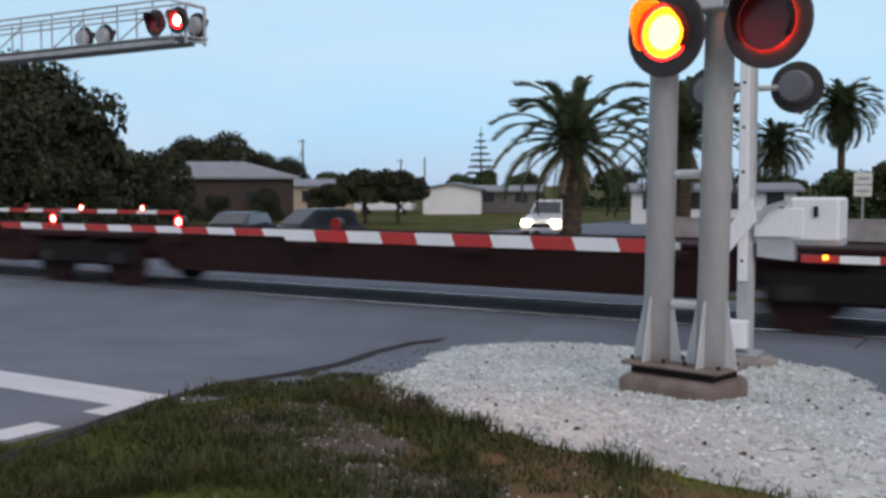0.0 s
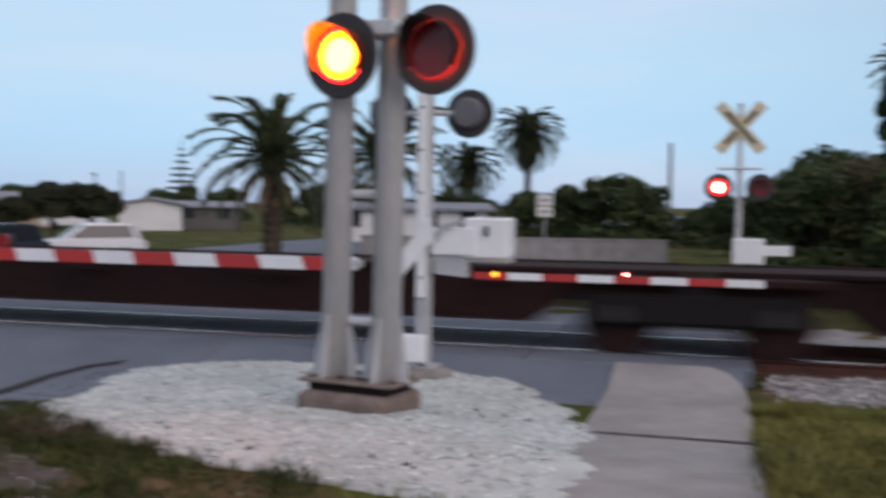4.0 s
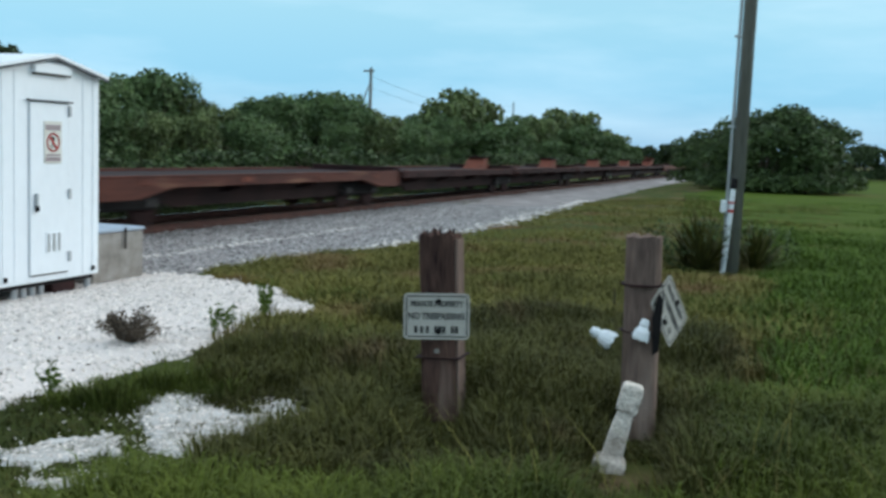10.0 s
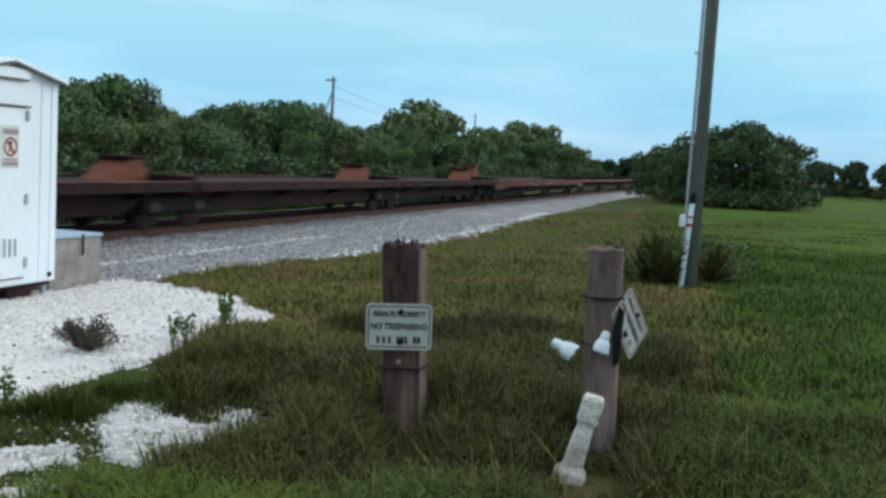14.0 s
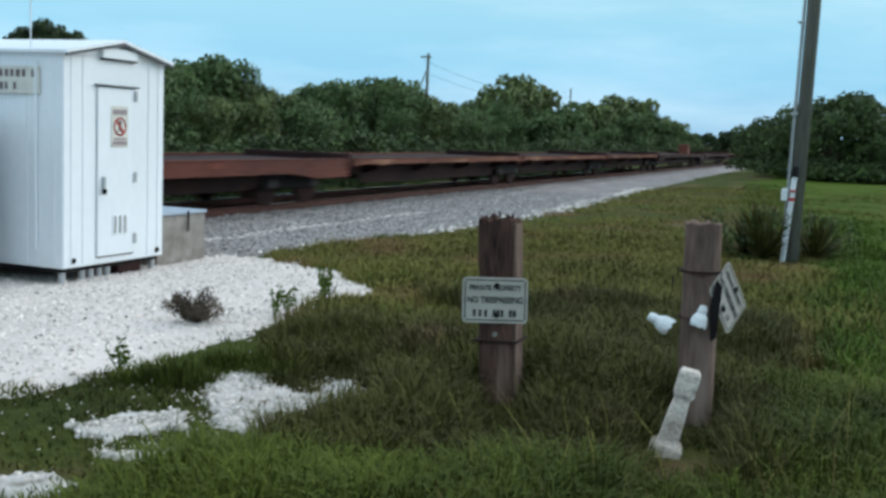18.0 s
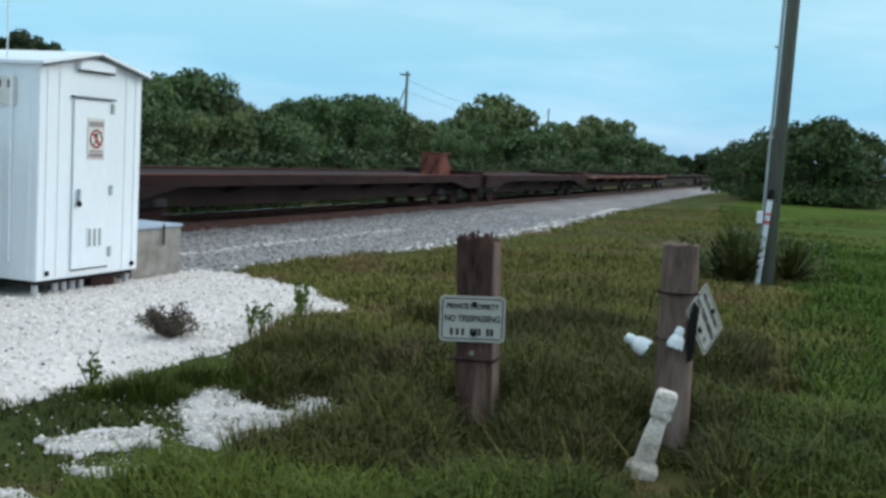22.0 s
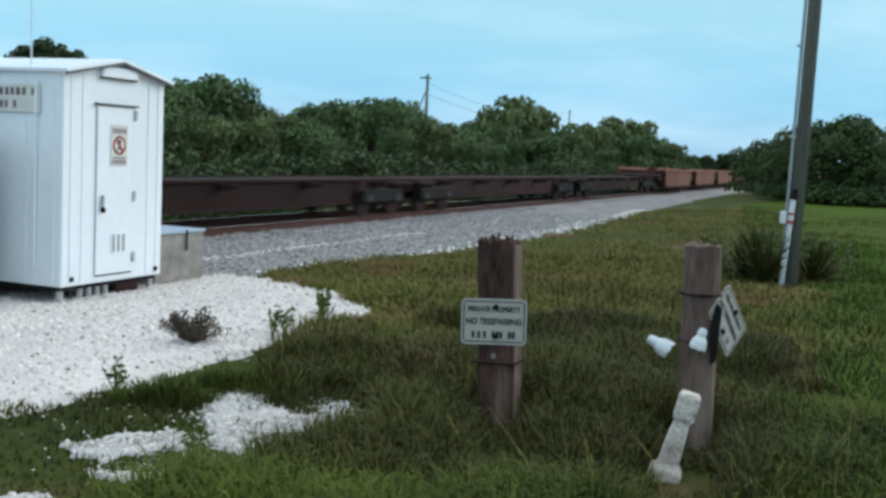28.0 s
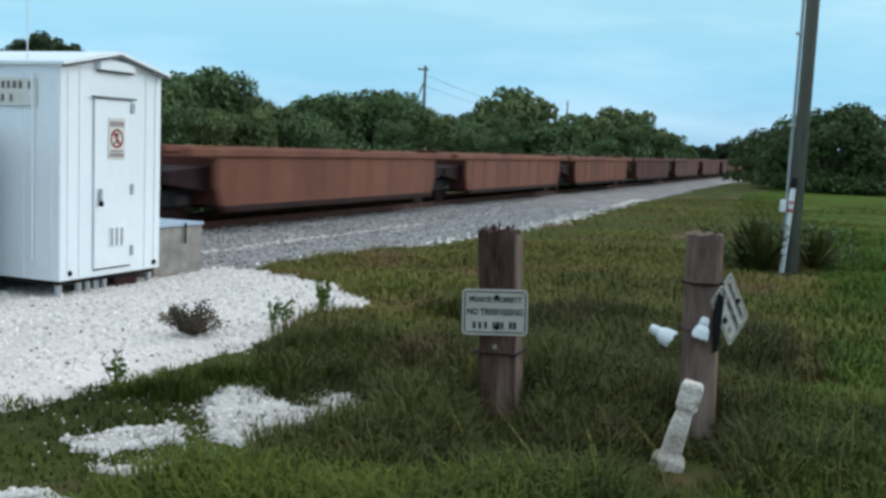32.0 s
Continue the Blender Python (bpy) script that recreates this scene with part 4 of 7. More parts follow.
def spine_unit(length, band=None, shared=True):
    """One unit of an articulated spine car: a deep box spine with outrigger arms, resting on trucks shared at the joints."""
    car = thing("spine_car", Matrix.Identity(4), ("empty dark maroon " if band is None else "empty rust-banded brown ") + ("articulated spine car unit" if shared else "long spine car"), "rail car", "train")
    half = length / 2 - (0.05 if shared else 0.18)
    t0, t1 = (1.4, 1.75) if shared else (2.7, 3.3)
    side = [(-half, 0.58), (-half + t0, 0.58), (-half + t1, 0.31), (half - t1, 0.31), (half - t0, 0.58), (half, 0.58), (half, 0.93), (-half, 0.93)]
    part("spine", prism(side, -0.75, 0.75), MAROON, car, "dark maroon box spine")
    for y0, y1 in ((-0.82, -0.752), (0.752, 0.82)):
        part("top_flange", box(-half, half, y0, y1, 0.90 if band is None else 0.78, 0.955, 0.006), band or MAROON, car, "rusty orange top flange" if band else "")
        part("bottom_flange", box(-half + t1 + 0.05, half - t1 - 0.05, y0, y1, 0.31, 0.34, 0.005), RUST_DARK, car)
    n = max(4, int(length / 3.4))
    for i in range(n):
        x = -half + 2.2 + (2 * half - 4.4) * i / (n - 1)
        for e in (-1, 1):
            part("outrigger_arm", prism([(0.76 * e, 0.74), (1.3 * e, 0.80), (1.3 * e, 0.88), (0.76 * e, 0.88)], -0.09, 0.09), RUST_DARK, car).matrix_basis = Matrix.Translation((x, 0, 0)) @ Matrix.Rotation(radians(90), 4, "Z")
    for e in (-1, 1):
        part("end_platform", box(e * (half - 0.7) - 0.65, e * (half - 0.7) + 0.65, -1.1, 1.1, 0.80, 0.89, 0.02), RUST_DARK, car)
    if shared:
        bogie(car, length / 2)
    else:
        bogie(car, half - 1.7)
        bogie(car, 1.7 - half)
        part("coupler", box(half - 0.3, half + 0.2, -0.14, 0.14, 0.62, 0.86, 0.03), BLACK_IRON, car)
    part("coupler", box(-half - 0.05, -half + 0.3, -0.14, 0.14, 0.62, 0.86, 0.03), BLACK_IRON, car)
    return car


def well_car(length, paint=None, label="empty brick-red double-stack well car"):
    """Well car unit: a deep ribbed well between platforms that rest on shared trucks."""
    car = thing("well_car", Matrix.Identity(4), label, "rail car", "train")
    paint = paint or WELL_RED
    half, well = length / 2, length / 2 - 1.55
    for y0, y1 in ((-1.50, -1.43), (1.43, 1.50)):
        side = part("side_wall", prism([(-well, 0.30), (well, 0.30), (well + 0.25, 0.75), (well + 0.25, 1.30), (-well - 0.25, 1.30), (-well - 0.25, 0.75)], y0, y1), paint, car, "faded oxide-red ribbed side")
        part("top_chord", box(-half + 0.35, half - 0.35, y0 - 0.07, y1 + 0.07, 1.30, 1.46, 0.02), paint, side)
        part("bottom_chord", box(-well, well, y0 - 0.05, y1 + 0.05, 0.24, 0.36, 0.015), RUST_DARK, side)
        for i in range(9):
            x = -well + 0.3 + (2 * well - 0.6) * i / 8
            part("rib", box(x - 0.035, x + 0.035, min(y0, y1) - 0.012 if y0 < 0 else y1, y0 - 0.001 if y0 < 0 else y1 + 0.012, 0.37, 1.29), paint, side)
    part("well_floor", box(-well, well, -1.42, 1.42, 0.30, 0.36), RUST_DARK, car)
    for e in (-1, 1):
        part("platform", prism([(e * (well + 0.1), 0.62), (e * (half - 0.1), 0.80), (e * (half - 0.1), 1.02), (e * well, 1.12)], -1.25, 1.25), RUST_DARK, car, "dark end platform over the truck")
        part("bulkhead", box(min(e * well, e * (well + 0.12)), max(e * well, e * (well + 0.12)), -1.42, 1.42, 0.36, 1.28, 0.01), RUST, car)
        part("brake_wheel", lathe([(0.24, -0.015), (0.26, 0), (0.24, 0.015)], 14, "X", m=Matrix.Translation((e * (half - 0.42), -0.7, 1.30))), RUST, car)
        part("brake_stand", rod((e * (half - 0.45), -0.7, 1.0), (e * (half - 0.45), -0.7, 1.30), 0.03, n=6), RUST, car)
    bogie(car, half)
    part("lead_coupler", box(-half - 0.25, -half + 0.3, -0.14, 0.14, 0.66, 0.92, 0.03), BLACK_IRON, car)
    return car


TRAIN = []       # (car, its middle along the train at t = 0)
SPEED = 12.3


def couple(car, c):
    TRAIN.append((car, c))
    car.matrix_basis = upright(at_us(c, TRACK_S, RAIL_TOP), TRACK_TURN)
    return car


def make_train():
    unit = spine_unit(12.72)
    couple(unit, -33.6)
    for i in range(1, 8):
        couple(copy_thing(unit, Matrix.Identity(4)), -33.6 + 12.72 * i)
    banded = spine_unit(12.55, RUST)
    couple(banded, 68.1)
    for c in (80.65, 93.2):
        couple(copy_thing(banded, Matrix.Identity(4)), c)
    couple(spine_unit(18.2, RUST, False), 108.65)
    joints = [117.8, 137.0, 151.8, 165.0, 178.2, 191.4, 204.6, 217.6]
    short = flat_car(13.2, [(6.0, False, 1)], shared=True, sill=RUST_DARK, label="empty dark articulated spine car with a raised orange hitch")
    shorts = [short]
    for a, b in zip(joints, joints[1:]):
        if b - a > 14:
            unit = flat_car(b - a, [], skirt=0.78)
        else:
            unit = short if shorts else copy_thing(short, Matrix.Identity(4))
            shorts.clear()
        couple(unit, (a + b) / 2)
    couple(flat_car(25.6, [(-12.0, True, 1)], skirt=0.70, label="empty flat car with deep rusty red side sills"), 230.4)
    orange = flat_car(13.3, shared=True, skirt=0.86, sill=ORANGE_EDGE, label="empty articulated flat car with a faded orange deck edge")
    couple(orange, 249.85)
    for c in (263.15, 276.8):
        couple(copy_thing(orange, Matrix.Identity(4)), c)
    couple(flat_car(20.2, [(9.3, True, -1)], sill=MAROON, skirt=0.78, label="empty dark maroon flat car with a tall hitch"), 293.8)
    couple(flat_car(16.0, sill=MAROON, skirt=0.78, label="short empty dark maroon flat car"), 312.0)
    for c in (326.4, 339.0):
        couple(copy_thing(orange, Matrix.Identity(4)), c)
    for a, b in ((345.7, 371.0), (371.0, 389.5), (389.5, 408.3)):
        couple(spine_unit(b - a, shared=False), (a + b) / 2)
    well = well_car(13.4)
    couple(well, 415.3)
    lead = copy_thing(well, Matrix.Identity(4))
    bogie(lead, -6.7)
    lead["label"] = "empty brick-red well car with a truck at its leading end"
    TRAIN.pop()
    couple(lead, 415.3)
    couple(well, 415.3 + 13.4)
    couple(copy_thing(well, Matrix.Identity(4)), 415.3 + 26.8)
    dull = well_car(13.4, WELL_DARK, "empty dull maroon double-stack well car")
    couple(dull, 415.3 + 40.2)
    for i in range(4, 14):
        couple(copy_thing(dull if i not in (7, 8, 11) else well, Matrix.Identity(4)), 415.3 + 13.4 * i)


make_train()

# ---- crossing signals ----
FLASHERS = []        # (turning lamp, phase): phase 0 lights first


def hot_face(me, rings):
    """Light the face of a lamp insert that looks along -y, with brighter rings inside it."""
    bm = bmesh.new()
    bm.from_mesh(me)
    for f in bm.faces:
        f.material_index = 1 if f.normal.y < -0.5 else 0
    core = [f for f in bm.faces if f.material_index == 1]
    for inset, slot in rings:
        bmesh.ops.inset_region(bm, faces=core, thickness=inset)
        for f in core:
            f.material_index = slot
    bm.to_mesh(me)
    bm.free()


def signal_head(parent, x, z, y, facing, phase, plate=0.325, lens=0.205):
    """Black round plate, visor hood and a lamp insert with a lit face and a dark face, which turns over to flash. facing -1: towards local -y."""
    m = Matrix.Translation((x, y, z)) @ (Matrix.Identity(4) if facing < 0 else Matrix.Rotation(math.pi, 4, "Z"))
    p = part("background_plate", lathe([(plate, 0.0), (plate, 0.012), (plate * 0.97, 0.02)], 32, "Y", m=Matrix.Identity(4)), DISC_BLACK, parent, "round matt black background plate")
    p.matrix_basis = m
    part("housing", lathe([(lens * 0.9, -0.16), (lens * 1.02, -0.10), (lens * 1.05, -0.02)], 20, "Y"), DISC_BLACK if facing < 0 else (GALV if plate > 0.26 else HOUSING_GREY), p)
    bm = bmesh.new()
    n, rings = 16, []
    for r, y0, y1 in ((lens + 0.008, -0.03, -0.30),):
        inner = [(bm.verts.new((r * math.cos(a), y0, r * math.sin(a))), bm.verts.new((r * math.cos(a), y0 + (y1 - y0) * (0.35 + 0.65 * max(0, math.sin(a))), r * math.sin(a)))) for a in [radians(-35 + 250 * i / n) for i in range(n + 1)]]
        for a, b in zip(inner, inner[1:]):
            bm.faces.new((a[0], b[0], b[1], a[1]))
    bmesh.ops.solidify(bm, geom=bm.faces[:], thickness=0.006)
    part("visor_hood", bm, DISC_BLACK, p)
    lamp = part("lamp_insert", lathe([(lens, -0.004), (lens, 0.0)], 24, "Y"), [LENS_DARK, LAMP_LIT, LAMP_BLOOM, LAMP_CORE] if plate > 0.32 else [LENS_DARK, LAMP_SMALL, LAMP_SMALL, LAMP_HOT], p, "red flashing lamp insert")
    lamp.matrix_basis = Matrix.Translation((0, -0.03 - lens * 0.0, 0))
    hot_face(lamp.data, ((lens * 0.12, 2), (lens * 0.25, 3)) if plate > 0.32 else ((lens * 0.38, 3),))
    FLASHERS.append((lamp, phase))
    return p


def near_masts():
    """Two tall tapered masts of a cantilever on one concrete footing, with a pair of flashing heads."""
    pa, pb = bearing(-11.15, 8.12), bearing(-14.0, 7.88)
    mid = (pa + pb) / 2
    mid.z = 0
    turn = math.atan2(pb.y - pa.y, pb.x - pa.x)
    root = thing("crossing_signal", upright(mid, turn), "tall twin-mast aluminium crossing signal on a concrete footing", "crossing signal")
    h = (pb - pa).length / 2
    bm = box(-0.40, 0.40, -0.33, 0.33, -0.35, 0.085, 0.09, seg=4)
    part("footing", bm, FOOTING, root, "stained concrete footing")
    part("base_plate", box(-0.42, 0.42, -0.24, 0.24, 0.145, 0.175, 0.01), FOOTING, root, "reddish grey-brown base plate")
    # Black box for the shade in the gap under the base plate.
    part("plate_gap_shade", box(-0.35, 0.35, -0.19, 0.19, 0.08, 0.145), BLACK_IRON, root)
    lean = Matrix.Rotation(radians(0.9), 4, "Y")
    for x in (-h, h):
        mast = part("mast", rod((0, 0, 0), (0, 0, 8.5), 0.114, 0.098, n=24), ALU_PAINT, root, "grey aluminium mast")
        mast.data.shade_smooth()
        mast.matrix_basis = Matrix.Translation((x, 0, 0.17)) @ lean
        for k in range(4):
            g = part("base_gusset", prism([(0.10, 0.0), (0.215, 0.0), (0.122, 0.50), (0.10, 0.50)], -0.008, 0.008), ALU_PAINT, mast)
            g.matrix_basis = Matrix.Rotation(radians(90 * k), 4, "Z")
        for sx in (-0.14, 0.14):
            for sy in (-0.14, 0.14):
                part("anchor_bolt", rod((sx, sy, 0.0), (sx, sy, 0.035), 0.014, n=6), RUST_DARK, mast)
    for z in (0.62, 1.62):
        part("tie_bar", rod((-h + 0.12 + z * 0.015, 0, z), (h - 0.12 + z * 0.015, 0, z), 0.035, n=10), ALU_PAINT, root)
    xb = h + 2.6 * 0.016 + 0.10
    part("crossarm", rod((xb - 0.44, -0.2, 2.86), (xb + 0.44, -0.2, 2.86), 0.03, n=10), ALU_PAINT, root)
    part("arm_bracket", box(xb - 0.24, xb + 0.04, -0.24, 0.13, 2.80, 2.92, 0.01), ALU_PAINT, root)
    for k, x in ((0, xb - 0.40), (1, xb + 0.40)):
        signal_head(root, x, 2.66, -0.26, -1, k)
        part("drop_pipe", rod((x, -0.16, 2.56), (x, -0.2, 2.86), 0.022, n=8), ALU_PAINT, root)
    return root


def arm_light(parent, x, z, y, phase=None, r=0.075):
    p = part("gate_lamp", lathe([(r + 0.003, -0.05), (r + 0.005, 0.04), (r * 0.5, 0.05)], 14, "Y", m=Matrix.Identity(4)), DISC_BLACK, parent, "small black gate-arm lamp")
    p.location = (x, y, z)
    lens = part("lamp_insert", lathe([(r, -0.004), (r, 0.0)], 14, "Y"), [LENS_DARK, LAMP_SMALL, LAMP_HOT], p, "small red light")
    lens.location = (0, -0.056, 0)
    hot_face(lens.data, ((0.40 * r, 2),))
    if phase is not None:
        FLASHERS.append((lens, phase))


def gate_mechanism():
    """Gate mast with perforated square tube, gate machine, counterweights, lamps facing the other way."""
    p = bearing(-15.78, 10.1)
    u0, s0 = us(p.x, p.y)
    root = thing("crossing_gate", upright(Vector((p.x, p.y, 0)), TRACK_TURN), "lowered crossing gate with red and white striped arm", "crossing gate")
    part("footing", lathe([(0.36, -0.35), (0.34, -0.12), (0.25, -0.08)], 14), CONCRETE_WORN, root)
    part("mast", rod((0.02, 0.1, -0.1), (0.02, 0.1, 3.0), 0.065, n=16), GALV, root)
    tube = part("perforated_post", box(-0.043, 0.043, -0.05, 0.03, 0.62, 2.72, 0.008), WHITE_PAINT, root, "white square post with bolt holes")
    for z in (0.82, 1.24, 1.66, 2.08, 2.5):
        part("bolt_hole", lathe([(0.016, 0.045), (0.016, 0.053)], 10, "Y", m=Matrix.Translation((0, 0, z))), BLACK_IRON, tube)
    part("lower_post", box(-0.06, 0.06, 0.0, 0.12, -0.05, 0.62, 0.01), GALV, root)
    part("junction_box", box(-0.15, 0.08, -0.17, -0.03, -0.01, 0.26, 0.02, seg=2), WHITE_PAINT, root, "white junction box")
    part("base_flange", box(-0.16, 0.16, -0.1, 0.22, -0.1, -0.06, 0.01), GALV, root)
    part("machine_housing", box(0.42, 0.86, 0.0, 0.42, 1.02, 1.42, 0.02), WHITE_PAINT, root, "white gate machine housing")
    part("lock", rod((0.66, -0.02, 1.24), (0.66, -0.02, 1.34), 0.02, n=8), BLACK_IRON, root)
    part("counterweight_arm", prism([(0.10, 1.20), (0.20, 1.34), (0.40, 1.40), (0.42, 1.36), (0.24, 1.29), (0.16, 1.18)], -0.06, -0.03), GALV, root)
    part("machine_shelf", box(0.05, 0.88, 0.05, 0.3, 0.98, 1.02, 0.005), GALV, root)
    part("bracket_arm", prism([(-0.32, 0.72), (-0.28, 0.95), (0.10, 1.42), (0.14, 1.20), (-0.20, 0.80)], -0.09, -0.06), WHITE_PAINT, root, "white gate-arm bracket")
    part("counterweight", prism([(0.12, 0.86), (0.46, 0.83), (0.46, 1.0), (0.30, 1.10), (0.12, 1.06)], 0.02, 0.16), GALV, root)
    part("conversion_bracket", box(0.1, 0.55, -0.02, 0.03, 1.05, 1.32, 0.01), WHITE_PAINT, root)
    # main arm over the road
    arm = part("gate_arm", box(-3.43 - u0 - 0.16, -3.43 - u0 + 0.02, -0.03, 0.03, 0.87, 1.0, 0.01), WHITE_PAINT, root, "long striped gate arm")
    part("near_section", box(-3.44 - u0, -3.36 - u0, -0.035, 0.035, 0.90, 0.97, 0.005), GALV, arm)
    beam = part("arm_beam", box(-13.95 - u0, -3.5 - u0, 0.022, 0.05, 0.905, 0.955, 0.004), ALU_PAINT, root)
    edges = [-3.48 - 0.49 * i for i in range(11)] + [-8.72 - 0.478 * i for i in range(12)]
    for i, (a, b) in enumerate(zip(edges, edges[1:])):
        w, dz = (0.135, 0.93) if i < 10 else (0.085, 0.955)
        a, b, red = a - u0, b - u0, i % 2 == 0 if i < 10 else i % 2 == 1
        part("stripe", prism([(a, dz - w / 2), (b, dz - w / 2), (b - 0.05, dz + w / 2), (a - 0.05, dz + w / 2)], -0.02, 0.02), SIGN_RED if red else WHITE_PAINT, beam, "red reflective stripe" if red else "white reflective stripe")
    arm_light(beam, -12.74 - u0, 1.07, 0)
    arm_light(beam, -10.19 - u0, 1.07, 0, 0)
    arm_light(beam, -7.58 - u0, 1.08, 0, 1)
    # short arm over the sidewalk
    walk_arm = part("sidewalk_arm", box(-1.9 - u0, 0.5 - u0, -0.012, 0.012, 0.84, 0.875, 0.004), ALU_PAINT, root, "short striped gate arm over the sidewalk")
    n, x0, x1 = 8, -2.2 - u0, 0.52 - u0
    for i in range(n):
        a, b = x0 + (x1 - x0) * i / n, x0 + (x1 - x0) * (i + 1) / n
        part("stripe", box(a, b, -0.022, -0.013, 0.823, 0.893), WHITE_PAINT if i % 2 else SIGN_RED, walk_arm, "white reflective stripe" if i % 2 else "red reflective stripe")
    arm_light(walk_arm, -0.72 - u0, 0.912, 0, 0, 0.022)
    amber = part("amber_lamp", lathe([(0.024, -0.03), (0.024, 0.03)], 12, "Y", m=Matrix.Translation((-1.98 - u0, -0.03, 0.875))), AMBER_GLOW, walk_arm, "small lit amber lamp")
    for k, x in ((1, -0.42), (0, 0.40)):
        signal_head(root, x, 2.46, 0.3, 1, k, 0.245, 0.15)
    part("crossarm", rod((-0.42, 0.22, 2.46), (0.42, 0.22, 2.46), 0.028, n=10), ALU_PAINT, root)
    return root


def far_gate():
    u0 = -31.0
    root = thing("crossing_gate", upright(at_us(u0, 16.4, 0), TRACK_TURN), "lowered far crossing gate with striped arm and red lights", "crossing gate")
    part("mast", rod((0, 0, -0.35), (0, 0, 3.2), 0.065, n=14), GALV, root)
    part("machine_housing", box(-0.3, 0.25, -0.2, 0.3, 0.75, 1.25, 0.02), WHITE_PAINT, root)
    n, x0, x1 = 20, 0.4, -17.2 - u0
    for i in range(n):
        a, b = x0 + (x1 - x0) * i / n, x0 + (x1 - x0) * (i + 1) / n
        part("stripe", prism([(a, 0.90), (b, 0.90), (b + 0.05, 0.99), (a + 0.05, 0.99)], -0.015, 0.015), SIGN_RED if i % 2 else WHITE_PAINT, root)
    for u, ph in ((-18.28, None), (-20.38, 0), (-22.48, 1)):
        arm_light(root, u - u0, 1.03, 0, ph)
    return root


def cantilever():
    """Far walkway truss that carries flashing heads over the road."""
    u1, u0 = -17.66, -33.0
    root = thing("signal_cantilever", upright(at_us(u0, 17.5, 0), TRACK_TURN), "galvanised cantilever truss with flashing lights over the road", "signal cantilever")
    L = u1 - u0
    part("mast", rod((0, 0, -0.4), (0, 0, 6.4), 0.16, 0.14, n=18), ALU_PAINT, root)
    for y in (-0.3, 0.3):
        part("bottom_chord", box(0, L - 0.35, y - 0.05, y + 0.05, 4.86, 4.98, 0.01), GALV, root)
        part("chord_flange", box(0, L - 0.35, y - 0.08, y + 0.08, 5.032, 5.055, 0.004), GALV, root)
        part("hand_rail", rod((0, y, 5.98), (L - 0.55, y, 5.90), 0.026, n=8), GALV, root)
        part("hand_rail_end", rod((L - 0.55, y, 5.90), (L, y, 5.74), 0.026, n=8), GALV, root)
        part("middle_rail", rod((0, y, 5.74), (L - 0.9, y, 5.66), 0.022, n=8), GALV, root)
        for i in range(13):
            x = L - 1.08 - 1.22 * i
            if x < 0.1:
                continue
            part("rail_post", rod((x, y, 4.98), (x, y, 5.90), 0.024, n=6), GALV, root)
            if i % 2 == 1 and y < 0:
                part("brace", rod((x, y, 5.04), (x + 1.22, y, 5.68), 0.02, n=6), GALV, root)
        part("end_post", box(L - 0.03, L + 0.03, y - 0.03, y + 0.03, 4.84, 5.74, 0.006), GALV, root)
    for z in (4.9, 5.72):
        part("end_bar", rod((L, -0.3, z), (L, 0.3, z), 0.024, n=6), GALV, root)
    part("end_tray", box(L - 0.8, L, -0.42, 0.42, 4.985, 5.03, 0.006), GALV, root)
    for i in range(26):
        x = (L - 0.82) * (i + 0.5) / 26
        part("walkway_slat", box(x - 0.26, x + 0.26, -0.28, 0.28, 5.0, 5.03), GALV, root)
    for u, face, ph in ((-17.78, -1, 1), (-18.52, -1, 0)):
        signal_head(root, u - u0, 5.36, -0.42, -1, 1 - ph, 0.315, 0.20)
        part("hanger", rod((u - u0, -0.32, 5.0), (u - u0, -0.32, 5.4), 0.02, n=6), GALV, root)
    for u, ph in ((-18.03, 0), (-21.27, 1), (-22.05, 0)):
        signal_head(root, u - u0, 5.36, 0.42, 1, ph, 0.31, 0.20)
        part("hanger", rod((u - u0, 0.32, 5.0), (u - u0, 0.32, 5.4), 0.02, n=6), GALV, root)
    return root


def far_mast():
    """Crossbuck mast beyond the rails with flashing heads facing the camera's side."""
    p = bearing(-32.75, 21.0)
    root = thing("crossbuck_signal", upright(Vector((p.x, p.y, 0)), radians(-32.5)), "crossbuck signal mast with flashing red lights", "crossing signal")
    part("mast", rod((0, 0, -0.6), (0, 0, 3.6), 0.055, n=14), ALU_PAINT, root)
    for a in (48, -48):
        bm = box(-0.62, 0.62, -0.075, -0.06, -0.11, 0.11, 0.004)
        b = part("crossbuck_blade", bm, CREAM, root, "faded cream crossbuck blade")
        b.matrix_basis = Matrix.Translation((0, -0.004 if a > 0 else 0.014, 3.12)) @ Matrix.Rotation(radians(a), 4, "Y")
        part("writing_bar", box(-0.42, 0.42, -0.079, -0.0755, -0.035, 0.035), INK, b)
    for k, x in ((0, -0.39), (1, 0.40)):
        signal_head(root, x, 1.95, -0.15, -1, k, 0.27, 0.155)
    part("crossarm", rod((-0.42, -0.06, 2.32), (0.42, -0.06, 2.32), 0.025, n=8), ALU_PAINT, root)
    part("gate_machine", box(-0.1, 0.5, -0.25, 0.15, 0.45, 0.95, 0.02), WHITE_PAINT, root)
    part("arm_bracket", box(0.4, 1.0, -0.1, -0.05, 0.62, 0.82, 0.01), WHITE_PAINT, root)
    return root


near_masts()
gate_mechanism()
far_gate()
cantilever()
far_mast()


